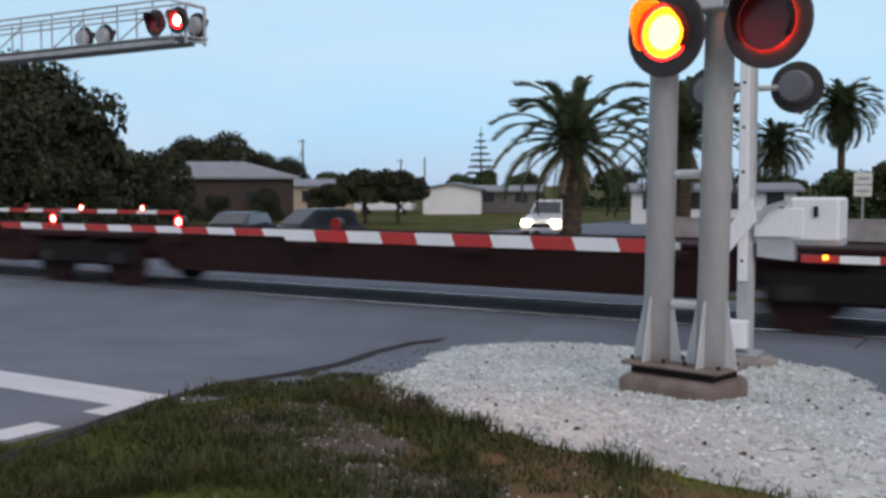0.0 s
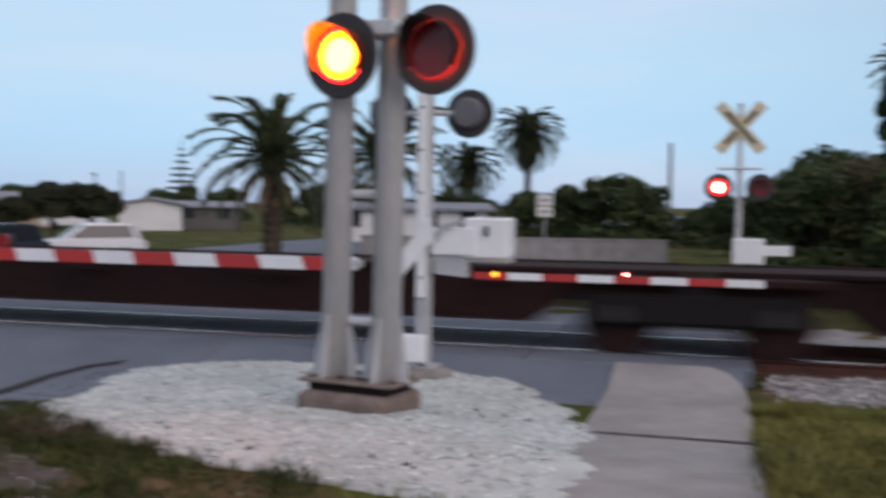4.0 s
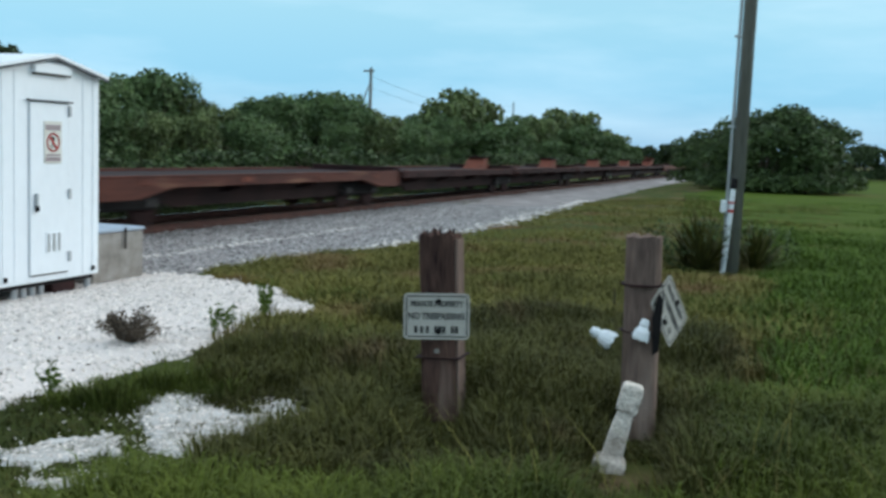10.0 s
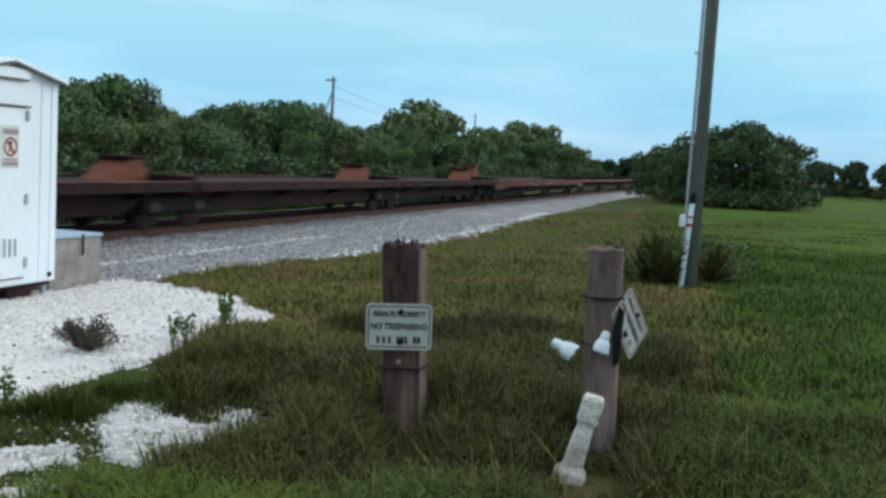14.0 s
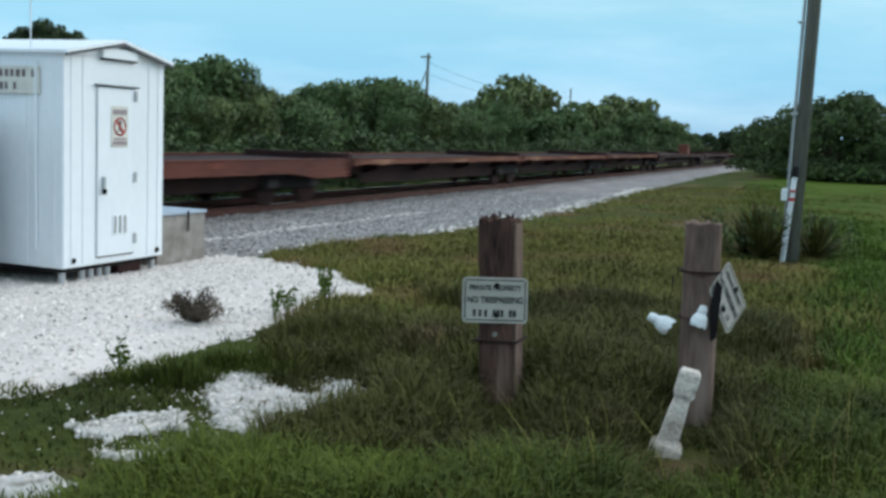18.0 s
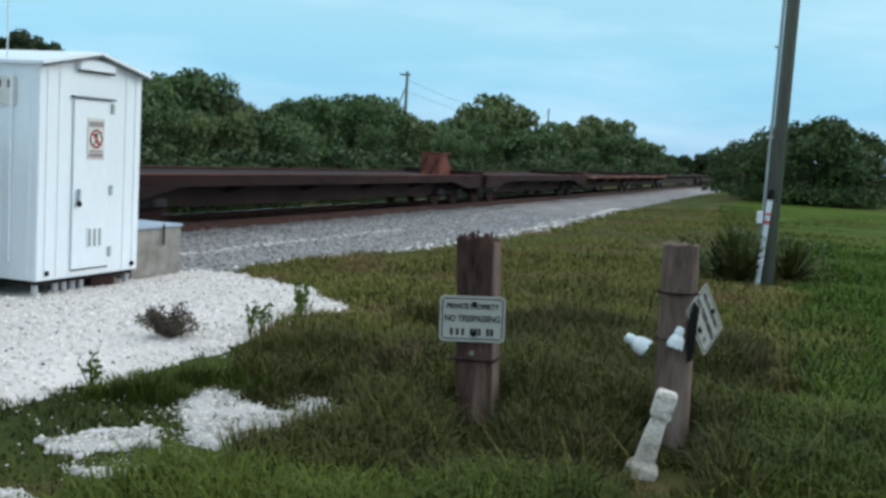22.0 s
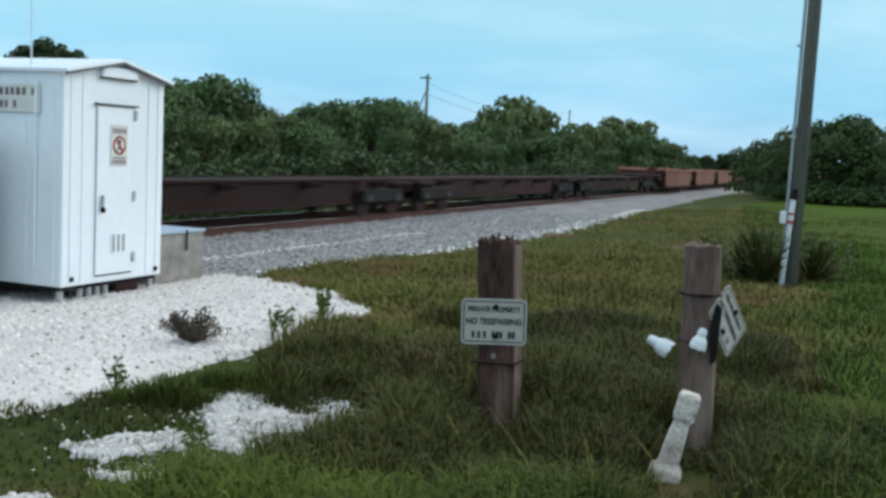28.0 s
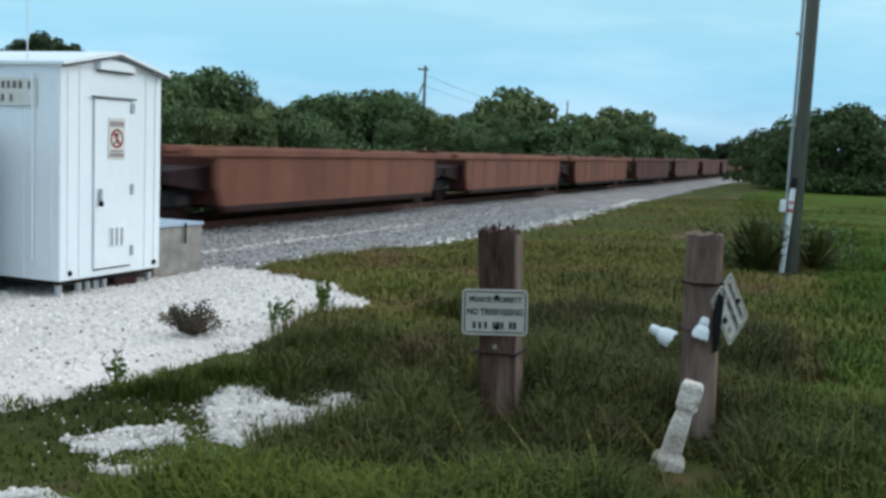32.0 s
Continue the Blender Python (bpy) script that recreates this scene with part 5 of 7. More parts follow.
def red_diamond(deg, dist, z):
    p = bearing(deg, dist)
    root = thing("diamond_marker", upright(p, radians(deg)), "red reflective diamond marker on a thin post", "road sign", "red diamond markers")
    part("post", rod((0, 0, -0.2), (0, 0, z - p.z), 0.025, n=8), TIE_WOOD, root)
    r = 0.28
    part("plate", prism([(0, z - p.z - r), (r, z - p.z), (0, z - p.z + r), (-r, z - p.z)], -0.05, -0.035), SIGN_RED, root, "red diamond plate")


for deg, z in ((-46.55, 1.69), (-48.45, 1.58), (-50.97, 1.48)):
    red_diamond(deg, 24.5, z)


def white_sign():
    p = bearing(-22.13, 45.0)
    root = thing("street_sign", upright(p, radians(-22)), "small white two-panel road sign on a post", "road sign")
    part("post", rod((0, 0, -0.2), (0, 0, 2.75), 0.035, n=8), GALV, root)
    for z in (1.75, 2.25):
        pl = part("panel", box(-0.35, 0.35, -0.06, -0.045, z, z + 0.46, 0.005), SIGN_WHITE, root)
        part("writing_bar", box(-0.25, 0.25, -0.066, -0.0605, z + 0.18, z + 0.28), PIPE_GREY, pl)


white_sign()

# ---- signal hut, cabinet, concrete box ----
def signal_hut():
    """White sheet-steel signal hut with a low gabled roof, standing on short legs."""
    w, d, h = 1.72, 1.98, 2.34
    root = thing("signal_hut", upright(at_us(8.65, 7.88, -0.085), TRACK_TURN), "white sheet-steel railway signal hut on short legs", "signal hut")
    body = part("body", box(0, w, 0, d, 0, h, 0.012), HUT_WHITE, root)
    # Recessed black box: the shade under the hut floor, put in as a shape.
    part("floor_gap_shade", box(0.05, w - 0.05, 0.05, d - 0.05, -0.05, -0.001, 0.005), BLACK_IRON, root)
    for a, b in (((-0.045, h - 0.045), (w / 2, h + 0.14)), ((w / 2, h + 0.14), (w + 0.045, h - 0.045))):
        part("fascia", prism([a, b, (b[0], b[1] + 0.027), (a[0], a[1] + 0.027)], -0.098, -0.075), GRILLE_DARK, root, "dark line of the roof edge")
    rise = 0.17
    for a, b in (((-0.05, h - 0.015), (w / 2, h + rise)), ((w / 2, h + rise), (w + 0.05, h - 0.015))):
        part("roof_panel", prism([a, b, (b[0], b[1] + 0.035), (a[0], a[1] + 0.035)], -0.1, d + 0.1), HUT_WHITE, root)
    part("gable", prism([(0, h - 0.02), (w, h - 0.02), (w / 2, h + rise - 0.01)], 0.0, 0.03), HUT_WHITE, root)
    part("gable", prism([(0, h - 0.02), (w, h - 0.02), (w / 2, h + rise - 0.01)], d - 0.03, d), HUT_WHITE, root)
    part("roof_vent", box(w / 2 - 0.30, w / 2 + 0.30, -0.06, -0.002, h - 0.02, h + 0.10, 0.01), HUT_WHITE, root)
    part("vent_gap", box(w / 2 - 0.29, w / 2 + 0.29, -0.05, -0.004, h - 0.035, h - 0.021), BLACK_IRON, root)
    door = part("door", box(0.52, 1.15, -0.022, -0.001, 0.09, h - 0.34, 0.006), HUT_WHITE, root, "white hut door")
    part("door_drip", box(0.48, 1.19, -0.05, -0.001, h - 0.33, h - 0.31, 0.003), GRILLE_DARK, root)
    part("door_gap", box(0.53, 1.14, -0.014, -0.002, 0.075, 0.089), BLACK_IRON, root)
    part("door_seam", box(0.512, 0.519, -0.012, -0.002, 0.09, h - 0.34), SEAM_GREY, root)
    part("door_seam", box(1.151, 1.158, -0.012, -0.002, 0.09, h - 0.34), SEAM_GREY, root)
    for z in (0.2, 0.92, h - 0.48):
        part("hinge", box(1.13, 1.175, -0.045, -0.022, z, z + 0.12, 0.006), GALV, door)
    part("handle", box(0.58, 0.62, -0.06, -0.022, 0.86, 1.0, 0.01), GALV, door, "worn steel door handle")
    part("padlock", box(0.575, 0.625, -0.07, -0.03, 0.80, 0.86, 0.01), BLACK_IRON, door)
    sign = part("warning_sign", box(0.73, 1.02, -0.030, -0.0225, 1.33, 1.80, 0.004), SIGN_WHITE, door, "white warning sign with a red ring")
    part("print_bar", box(0.755, 0.995, -0.034, -0.0305, 1.70, 1.76), BARS_PINKGREY, sign)
    part("print_bar", box(0.755, 0.995, -0.034, -0.0305, 1.355, 1.40), BARS_PINKGREY, sign)
    part("print_bar", box(0.765, 0.985, -0.034, -0.0305, 1.412, 1.435), BARS_PINKGREY, sign)
    bm = bmesh.new()
    ro, ri, n = 0.108, 0.085, 28
    for y in (-0.034,):
        a = [bm.verts.new((0.875 + ro * math.cos(2 * math.pi * i / n), y, 1.565 + ro * math.sin(2 * math.pi * i / n))) for i in range(n)]
        b = [bm.verts.new((0.875 + ri * math.cos(2 * math.pi * i / n), y, 1.565 + ri * math.sin(2 * math.pi * i / n))) for i in range(n)]
        for i in range(n):
            bm.faces.new((a[i], a[(i + 1) % n], b[(i + 1) % n], b[i]))
    bmesh.ops.solidify(bm, geom=bm.faces[:], thickness=0.003)
    part("red_ring", bm, SIGN_RED, sign)
    bar = part("ring_bar", box(-0.095, 0.095, -0.0345, -0.031, -0.012, 0.012), SIGN_RED, sign)
    bar.matrix_basis = Matrix.Translation((0.875, 0, 1.565)) @ Matrix.Rotation(radians(45), 4, "Y")
    part("dark_mark", prism([(0.835, 1.49), (0.865, 1.565), (0.845, 1.63), (0.905, 1.63), (0.89, 1.565), (0.915, 1.49), (0.875, 1.535)], -0.033, -0.0305), INK, sign)
    louvre = part("louvre", box(0.76, 1.03, -0.03, -0.0225, 0.32, 0.56, 0.003), HUT_WHITE, door, "small louvred vent")
    for i in range(3):
        part("slot", box(0.785 + 0.085 * i, 0.825 + 0.085 * i, -0.034, -0.0305, 0.34, 0.54), PIPE_GREY, louvre)
    for x in (0.30, 1.42, 0.12, 1.6):
        part("panel_seam", box(x - 0.006, x + 0.006, -0.008, -0.0005, 0.03, h - 0.03), HUT_WHITE, root)
    for y in (0.12, 0.5, 0.99, 1.48, 1.86):
        part("panel_seam", box(-0.008, -0.0005, y - 0.007, y + 0.007, 0.03, h - 0.03), HUT_WHITE, root)
    for x in (0.15, 1.6):
        part("lifting_eye", lathe([(0.03, 0.0), (0.03, 0.02)], 10, "Y", m=Matrix.Translation((x, -0.001, 0.08))), BLACK_IRON, root)
    plate = part("name_plate", box(-0.030, -0.012, 0.30, 1.66, h - 0.46, h - 0.16, 0.004), SIGN_WHITE, root, "white plate with two dark lines of writing")
    for z, y0, y1 in ((h - 0.28, 0.36, 1.60), (h - 0.42, 0.62, 1.36)):
        k, n = y0, 0
        while k < y1:
            wd = rnd.uniform(0.045, 0.075)
            part("writing_bar", box(-0.0335, -0.0305, k, k + wd * 0.78, z + 0.004, z + 0.084), PRINT_GREY, plate)
            k += wd + (0.018 if n % 6 else 0.07)
            n += 1
    part("conduit", rod((-0.03, 0.35, 0.2), (-0.03, 0.35, h - 0.1), 0.016, n=8), HUT_WHITE, root)
    part("antenna", rod((0.06, 0.5, h - 0.05), (0.06, 0.5, h + 1.5), 0.009, 0.006, n=6), PVC_WHITE, root, "thin white whip antenna")
    for x, y in ((0.04, 0.04), (w - 0.14, 0.04), (0.04, d - 0.14), (w - 0.14, d - 0.14), (0.36, 0.05), (0.50, 0.05), (0.64, 0.05), (0.78, 0.05)):
        part("leg", rod((x + 0.05, y + 0.06, -0.24), (x + 0.05, y + 0.06, -0.05), 0.038, n=10), GALV, root)
    part("under_beam", box(0.95, 1.35, 0.04, 0.2, -0.18, -0.05, 0.01), RUST_DARK, root)
    return root


def grey_cabinet():
    """Fan-grilled equipment cabinet beside the hut."""
    root = thing("equipment_cabinet", upright(at_us(7.41, 8.53, -0.2), TRACK_TURN), "grey steel equipment cabinet with dark grilles on tall legs", "cabinet")
    part("base_slab", box(-0.04, 0.92, -0.04, 1.17, -0.12, 0.035, 0.012), CABINET_GREY, root, "flat grey base slab")
    for x in (-0.012, 0.842):
        for y in (-0.012, 1.092):
            part("corner_post", box(x, x + 0.05, y, y + 0.05, 0.035, 1.70, 0.006), GALV, root, "pale galvanised corner post")
    part("body", box(0.012, 0.868, 0.012, 1.118, 0.46, 1.69, 0.01), CABINET_GREY, root)
    part("lower_panel", box(0.04, 0.84, 0.006, 0.03, 0.05, 0.455, 0.004), GRILLE_PALE, root, "pale green-grey lower panel")
    for z in (0.55, 1.05, 1.42):
        part("bolt_tab", box(-0.03, 0.06, -0.03, -0.013, z, z + 0.025), PVC_WHITE, root)
    part("cap", box(-0.05, 0.93, -0.05, 1.18, 1.70, 1.78, 0.02), CABINET_GREY, root)
    front = part("grille", box(0.1, 0.80, -0.002, 0.011, 0.66, 1.60, 0.003), GRILLE_DARK, root, "dark louvred grille")
    for i in range(14):
        z = 0.66 + i * 0.062
        part("slat", box(0.12, 0.78, -0.010, -0.0025, z, z + 0.03), GRILLE_MID, front)
    side = part("grille", box(-0.002, 0.011, 0.1, 1.03, 0.56, 1.6, 0.003), GRILLE_DARK, root, "dark louvred grille")
    for i in range(16):
        z = 0.54 + i * 0.064
        part("slat", box(-0.010, -0.0025, 0.12, 1.01, z + 0.03, z + 0.06), GRILLE_MID, side)
    part("handle", box(0.77, 0.80, -0.05, -0.001, 0.95, 1.1, 0.006), GALV, root)
    return root


def concrete_box():
    root = thing("cable_box", upright(at_us(10.55, 8.1, -0.26), TRACK_TURN), "grey concrete cable box with a pale lid", "utility box")
    part("body", box(0, 1.03, 0, 0.75, 0, 0.62, 0.012), CONCRETE_WORN, root)
    part("lid", box(-0.02, 1.05, -0.02, 0.77, 0.622, 0.665, 0.012), LID_BLUE, root, "pale blue-grey lid")
    part("strap", box(0.60, 0.625, -0.035, -0.021, 0.40, 0.67), BLACK_IRON, root)
    return root


signal_hut()
grey_cabinet()
concrete_box()


# ---- posts and signs in the grass ----
def worn_post(name, base, w, d, h, lean, turn, label, chew, wood):
    """A squat sawn timber with split, uneven edges."""
    root = thing(name, Matrix.Translation(base) @ Matrix.Rotation(turn, 4, "Z") @ Matrix.Rotation(radians(lean), 4, "Y"), label, "post")
    bm = bmesh.new()
    n, m = 32, 14
    rings = []
    for j in range(m + 1):
        z = -0.25 + (h + 0.25) * j / m
        ring = []
        for i in range(n):
            a = 2 * math.pi * i / n
            c, s_ = math.cos(a), math.sin(a)
            k = (abs(c) ** 4 + abs(s_) ** 4) ** -0.25
            q = Vector((c * 2, s_ * 2, z * 0.8))
            r = 1 + 0.05 * noise.noise(q) + 0.035 * noise.noise(q * 4)
            top = chew * noise.noise(Vector((c * 3, s_ * 3, 9))) if j == m else 0
            ring.append(bm.verts.new((c * k * w / 2 * r, s_ * k * d / 2 * r, z + top)))
        rings.append(ring)
    for a, b in zip(rings, rings[1:]):
        for i in range(n):
            bm.faces.new((a[i], a[(i + 1) % n], b[(i + 1) % n], b[i]))
    mid = bm.verts.new((0, 0, h - chew))
    for i in range(n):
        bm.faces.new((rings[-1][i], rings[-1][(i + 1) % n], mid))
    bmesh.ops.recalc_face_normals(bm, faces=bm.faces)
    part("timber", bm, wood, root, "dark weathered timber")
    return root


def no_trespassing(parent, m, bent=False):
    w, h = 0.372, 0.262
    n = 8
    corner = []
    for cx, cz, a0 in ((w / 2 - 0.025, h / 2 - 0.025, 0), (-w / 2 + 0.025, h / 2 - 0.025, 90), (-w / 2 + 0.025, -h / 2 + 0.025, 180), (w / 2 - 0.025, -h / 2 + 0.025, 270)):
        corner += [(cx + 0.025 * math.cos(radians(a0 + 30 * i)), cz + 0.025 * math.sin(radians(a0 + 30 * i))) for i in range(4)]
    plate = part("sign_plate", prism(corner, -0.002, 0.002), SIGN_GREY, parent, "weathered white metal sign with black print")
    plate.matrix_basis = m
    bm = bmesh.new()
    t = 0.007
    for x0, x1, z0, z1 in ((-w / 2 + 0.022, w / 2 - 0.022, h / 2 - 0.013 - t, h / 2 - 0.013), (-w / 2 + 0.022, w / 2 - 0.022, -h / 2 + 0.013, -h / 2 + 0.013 + t), (-w / 2 + 0.012, -w / 2 + 0.012 + t, -h / 2 + 0.022, h / 2 - 0.022), (w / 2 - 0.012 - t, w / 2 - 0.012, -h / 2 + 0.022, h / 2 - 0.022)):
        box(x0, x1, -0.0035, -0.0022, z0, z1, bm=bm)
    part("border", bm, INK, plate)
    face = Matrix.Rotation(radians(90), 4, "X")
    lettering("lettering", "PRIVATE PROPERTY", 0.042, Matrix.Translation((0, -0.0032, 0.070)) @ face, INK, plate, 0.80)
    lettering("lettering", "NO TRESPASSING", 0.050, Matrix.Translation((0, -0.0032, 0.0)) @ face, INK, plate, 0.80)
    for x0, x1 in ((-0.125, -0.108), (-0.092, -0.075), (-0.060, -0.043), (-0.012, 0.004), (0.008, 0.030), (0.034, 0.050), (0.080, 0.098), (0.102, 0.122)):
        part("writing_bar", box(x0, x1 - (0.008 if bent else 0.0), -0.0035, -0.0022, -0.092 if bent else -0.095, -0.055), INK, plate)
    for z in (0.085, -0.085):
        part("bolt", lathe([(0.016, 0.002), (0.016, 0.012)], 8, "Y", m=Matrix.Translation((0.01, 0, z))), BLACK_IRON, plate)
    return plate


b1 = bearing(-103.45, 5.85)
post_1 = worn_post("sign_post", b1, 0.225, 0.20, 1.08, -3.0, radians(-103.2 - 17), "dark weathered timber post carrying a no-trespassing sign", 0.03, TAR_WOOD)
no_trespassing(post_1, Matrix.Rotation(radians(17), 4, "Z") @ Matrix.Translation((-0.028, -0.132, 0.622)) @ Matrix.Rotation(radians(1.5), 4, "Y"))
# Pale plate on the right face; the brighter light there is in its colour.
part("lit_side_face", box(0.100, 0.117, -0.070, 0.075, -0.1, 1.055, 0.006), GREY_WOOD, post_1, "side of the timber with sky light in its paler colour")
for k in range(5):
    part("rusty_spike", rod((-0.08 + 0.04 * k, 0.02 * (k % 2), 1.04), (-0.08 + 0.04 * k, 0.02 * (k % 2), 1.10 + 0.01 * (k % 3)), 0.006, n=5), RUST_DARK, post_1)
part("pale_knot", lathe([(0.015, 0.0), (0.015, 0.008)], 8, "Y", m=Matrix.Translation((0.0, -0.10, 0.42))), CONCRETE_WORN, post_1)
part("wire_band", box(-0.135, 0.135, -0.112, 0.112, 0.375, 0.381), RUST_DARK, post_1)

b2 = bearing(-114.35, 5.75)
post_2 = worn_post("timber_post", b2, 0.195, 0.19, 1.125, -1.0, radians(-114), "grey weathered timber post with bent signs wired to it", 0.016, GREY_WOOD)
no_trespassing(post_2, Matrix.Translation((0.15, 0.02, 0.715)) @ Matrix.Rotation(radians(58), 4, "Z") @ Matrix.Rotation(radians(52), 4, "Y") @ Matrix.Diagonal((0.92, 1, 0.92, 1)), True)
part("sign_back", prism([(0.0, 0.40), (0.03, 0.42), (0.05, 0.70), (0.02, 0.74), (-0.01, 0.6)], -0.125, -0.105), BLACK_IRON, post_2, "dark bent sheet").location = (0.065, 0, 0.09)
for z in (0.86, 0.855, 0.60):
    part("wire_wrap", lathe([(0.122, z), (0.124, z + 0.003), (0.122, z + 0.006)], 12), RUST_DARK, post_2)
part("wire_loop", rod((-0.15, -0.06, 0.75), (-0.15, -0.02, 0.83), 0.005, n=5), BLACK_IRON, post_2)
for x, z, r, sx in ((-0.150, 0.555, -62, 1.0), (-0.005, 0.575, 14, 0.88)):
    bm = bmesh.new()
    lathe([(0.0, 0.135), (0.022, 0.13), (0.03, 0.10), (0.027, 0.085), (0.046, 0.055), (0.053, 0.012), (0.049, 0.0), (0.042, 0.006), (0.028, 0.05), (0.0, 0.055)], 14, bm=bm)
    for v in bm.verts:
        v.co.z += 0.018 * noise.noise(v.co * 30) if v.co.z < 0.03 else 0
    c = part("insulator", bm, PVC_WHITE, post_2, "broken white porcelain insulator")
    c.matrix_basis = Matrix.Translation((x, -0.15, z)) @ Matrix.Rotation(radians(r), 4, "Y") @ Matrix.Diagonal((sx, sx, sx, 1))

b3 = bearing(-112.85, 5.1)
stub = thing("marker_stub", Matrix.Translation(b3) @ Matrix.Rotation(radians(-113.3), 4, "Z") @ Matrix.Rotation(radians(14), 4, "Y"), "leaning chipped white concrete marker post", "marker post")
bm = bmesh.new()
prof = [(-0.12, 0.082), (0.045, 0.080), (0.075, 0.050), (0.20, 0.046), (0.30, 0.040), (0.315, 0.053), (0.435, 0.053), (0.452, 0.042)]
rings = []
for z, r in prof:
    rings.append([bm.verts.new(((1 if i in (0, 3) else -1) * r * (1 + 0.12 * noise.noise(Vector((i * 2, z * 9, 1)))), (1 if i < 2 else -1) * r * 0.8, z + 0.02 * noise.noise(Vector((i, z * 5, 4))))) for i in range(4)])
for a, b in zip(rings, rings[1:]):
    for i in range(4):
        bm.faces.new((a[i], a[(i + 1) % 4], b[(i + 1) % 4], b[i]))
bm.faces.new(rings[-1])
bmesh.ops.recalc_face_normals(bm, faces=bm.faces)
bmesh.ops.bevel(bm, geom=bm.edges[:], offset=0.007, segments=1, affect="EDGES")
part("shaft", bm, WHITE_CONC, stub, "chipped white-painted concrete")


def utility_pole():
    p = bearing(-118.75, 14.5)
    root = thing("utility_pole", Matrix.Translation(p) @ Matrix.Rotation(radians(-119), 4, "Z") @ Matrix.Rotation(radians(0.5), 4, "Y"), "grey wooden utility pole with a conduit", "utility pole")
    part("pole", rod((0, 0, -0.4), (0, 0, 11.0), 0.094, 0.074, n=18), POLE_WOOD, root).data.shade_smooth()
    part("conduit", rod((-0.122, -0.03, 0.2), (-0.115, -0.03, 4.3), 0.022, n=8), PIPE_GREY, root)
    part("conduit_cap", rod((-0.115, -0.03, 4.3), (-0.115, -0.03, 4.4), 0.035, n=8), PIPE_GREY, root)
    for z in (0.9, 2.0, 3.2):
        part("strap", box(-0.18, -0.08, -0.06, 0.0, z, z + 0.03), GALV, root)
    g = part("cable_guard", rod((-0.115, -0.15, 0.0), (-0.05, -0.14, 1.18), 0.036, n=10), PVC_WHITE, root, "white plastic cable guard")
    part("red_band", rod((-0.067, -0.143, 0.86), (-0.064, -0.142, 0.90), 0.044, n=10), SIGN_RED, g)
    part("red_band", rod((-0.060, -0.142, 0.98), (-0.059, -0.142, 1.005), 0.044, n=10), SIGN_RED, g)
    part("black_cap", rod((-0.05, -0.14, 1.18), (-0.04, -0.139, 1.32), 0.047, 0.03, n=10), BLACK_IRON, g)
    part("marker_box", box(-0.20, -0.12, -0.22, -0.12, 0.86, 1.02, 0.008), PVC_WHITE, root)
    for k in (-1, 1):
        part("crossarm_wire", rod((0, 0, 10.2 + 0.2 * k), (40, 30 * k, 10.6), 0.012, n=4), BLACK_IRON, root)
    return root


utility_pole()

# ---- plants ----
def leaf_cloud(lobes, count, size, seed, flatness=0.35):
    """Small folded leaves strewn over the outside of overlapping lobes (x, y, z, rx, ry, rz)."""
    g = np.random.default_rng(seed)
    vol = np.array([l[3] * l[4] + l[4] * l[5] for l in lobes])
    pick = g.choice(len(lobes), count, p=vol / vol.sum())
    L = np.array(lobes)[pick]
    d = g.normal(size=(count, 3))
    d /= np.linalg.norm(d, axis=1)[:, None]
    d[:, 2] = np.where(d[:, 2] < -0.5, -d[:, 2] * 0.6, d[:, 2])
    r = 0.62 + 0.42 * g.random(count) ** 0.6
    c = L[:, :3] + d * L[:, 3:] * r[:, None]
    n = d + g.normal(size=(count, 3)) * 0.75
    n /= np.linalg.norm(n, axis=1)[:, None]
    a = np.cross(n, g.normal(size=(count, 3)))
    a /= np.linalg.norm(a, axis=1)[:, None]
    b = np.cross(n, a)
    s = size * (0.55 + 0.9 * g.random(count))[:, None]
    fold = n * s * 0.22
    v = np.stack([c - a * s - fold, c - b * s * 0.55, c + a * s - fold * 0.6, c + b * s * 0.55], 1).reshape(-1, 3)
    f = np.arange(count * 4).reshape(-1, 4)
    return v, f


def crown_lobes(h, r, seed, low=0.25, n=21):
    g = random.Random(seed)
    out = [(0, 0, h * 0.6, r * 0.62, r * 0.62, h * 0.34)]
    for i in range(n):
        a = 2 * math.pi * i / n + g.uniform(-0.4, 0.4)
        k = g.uniform(0.25, 0.72) * r
        z = h * g.uniform(low, 0.84)
        q = g.uniform(0.17, 0.40) * r
        out.append((k * math.cos(a), k * math.sin(a), z, q, q, q * g.uniform(0.7, 1.0)))
    for i in range(7 if low < 0.13 else 0):
        a = 0.9 * i + g.uniform(-0.3, 0.3)
        out.append((0.6 * r * math.cos(a), 0.6 * r * math.sin(a), h * 0.13, 0.42 * r, 0.42 * r, h * 0.15))
    out.append((g.uniform(-0.2, 0.2) * r, g.uniform(-0.2, 0.2) * r, h * 0.80, r * 0.46, r * 0.46, h * 0.19))
    return out


def make_tree(name, h, r, seed, leaf, label, count=3800, size=0.24, low=0.2, category="tree", group="", trunk_r=0.16):
    root = thing(name, Matrix.Identity(4), label, category, group)
    g = random.Random(seed)
    bm = rod((0, 0, -0.3), (0.1, 0, h * 0.5), trunk_r, trunk_r * 0.6, n=9)
    for i in range(6):
        a = i * 1.05 + g.uniform(-0.3, 0.3)
        z = h * g.uniform(0.22, 0.48)
        rod((0.05, 0, z), (math.cos(a) * r * 0.55, math.sin(a) * r * 0.55, z + h * g.uniform(0.15, 0.32)), trunk_r * 0.42, trunk_r * 0.12, n=6, bm=bm)
    part("trunk", bm, BARK, root)
    v, f = leaf_cloud(crown_lobes(h, r, seed, low), count, size, seed)
    raw("crown", v, f, leaf, root)
    return root


VARIANTS = {}


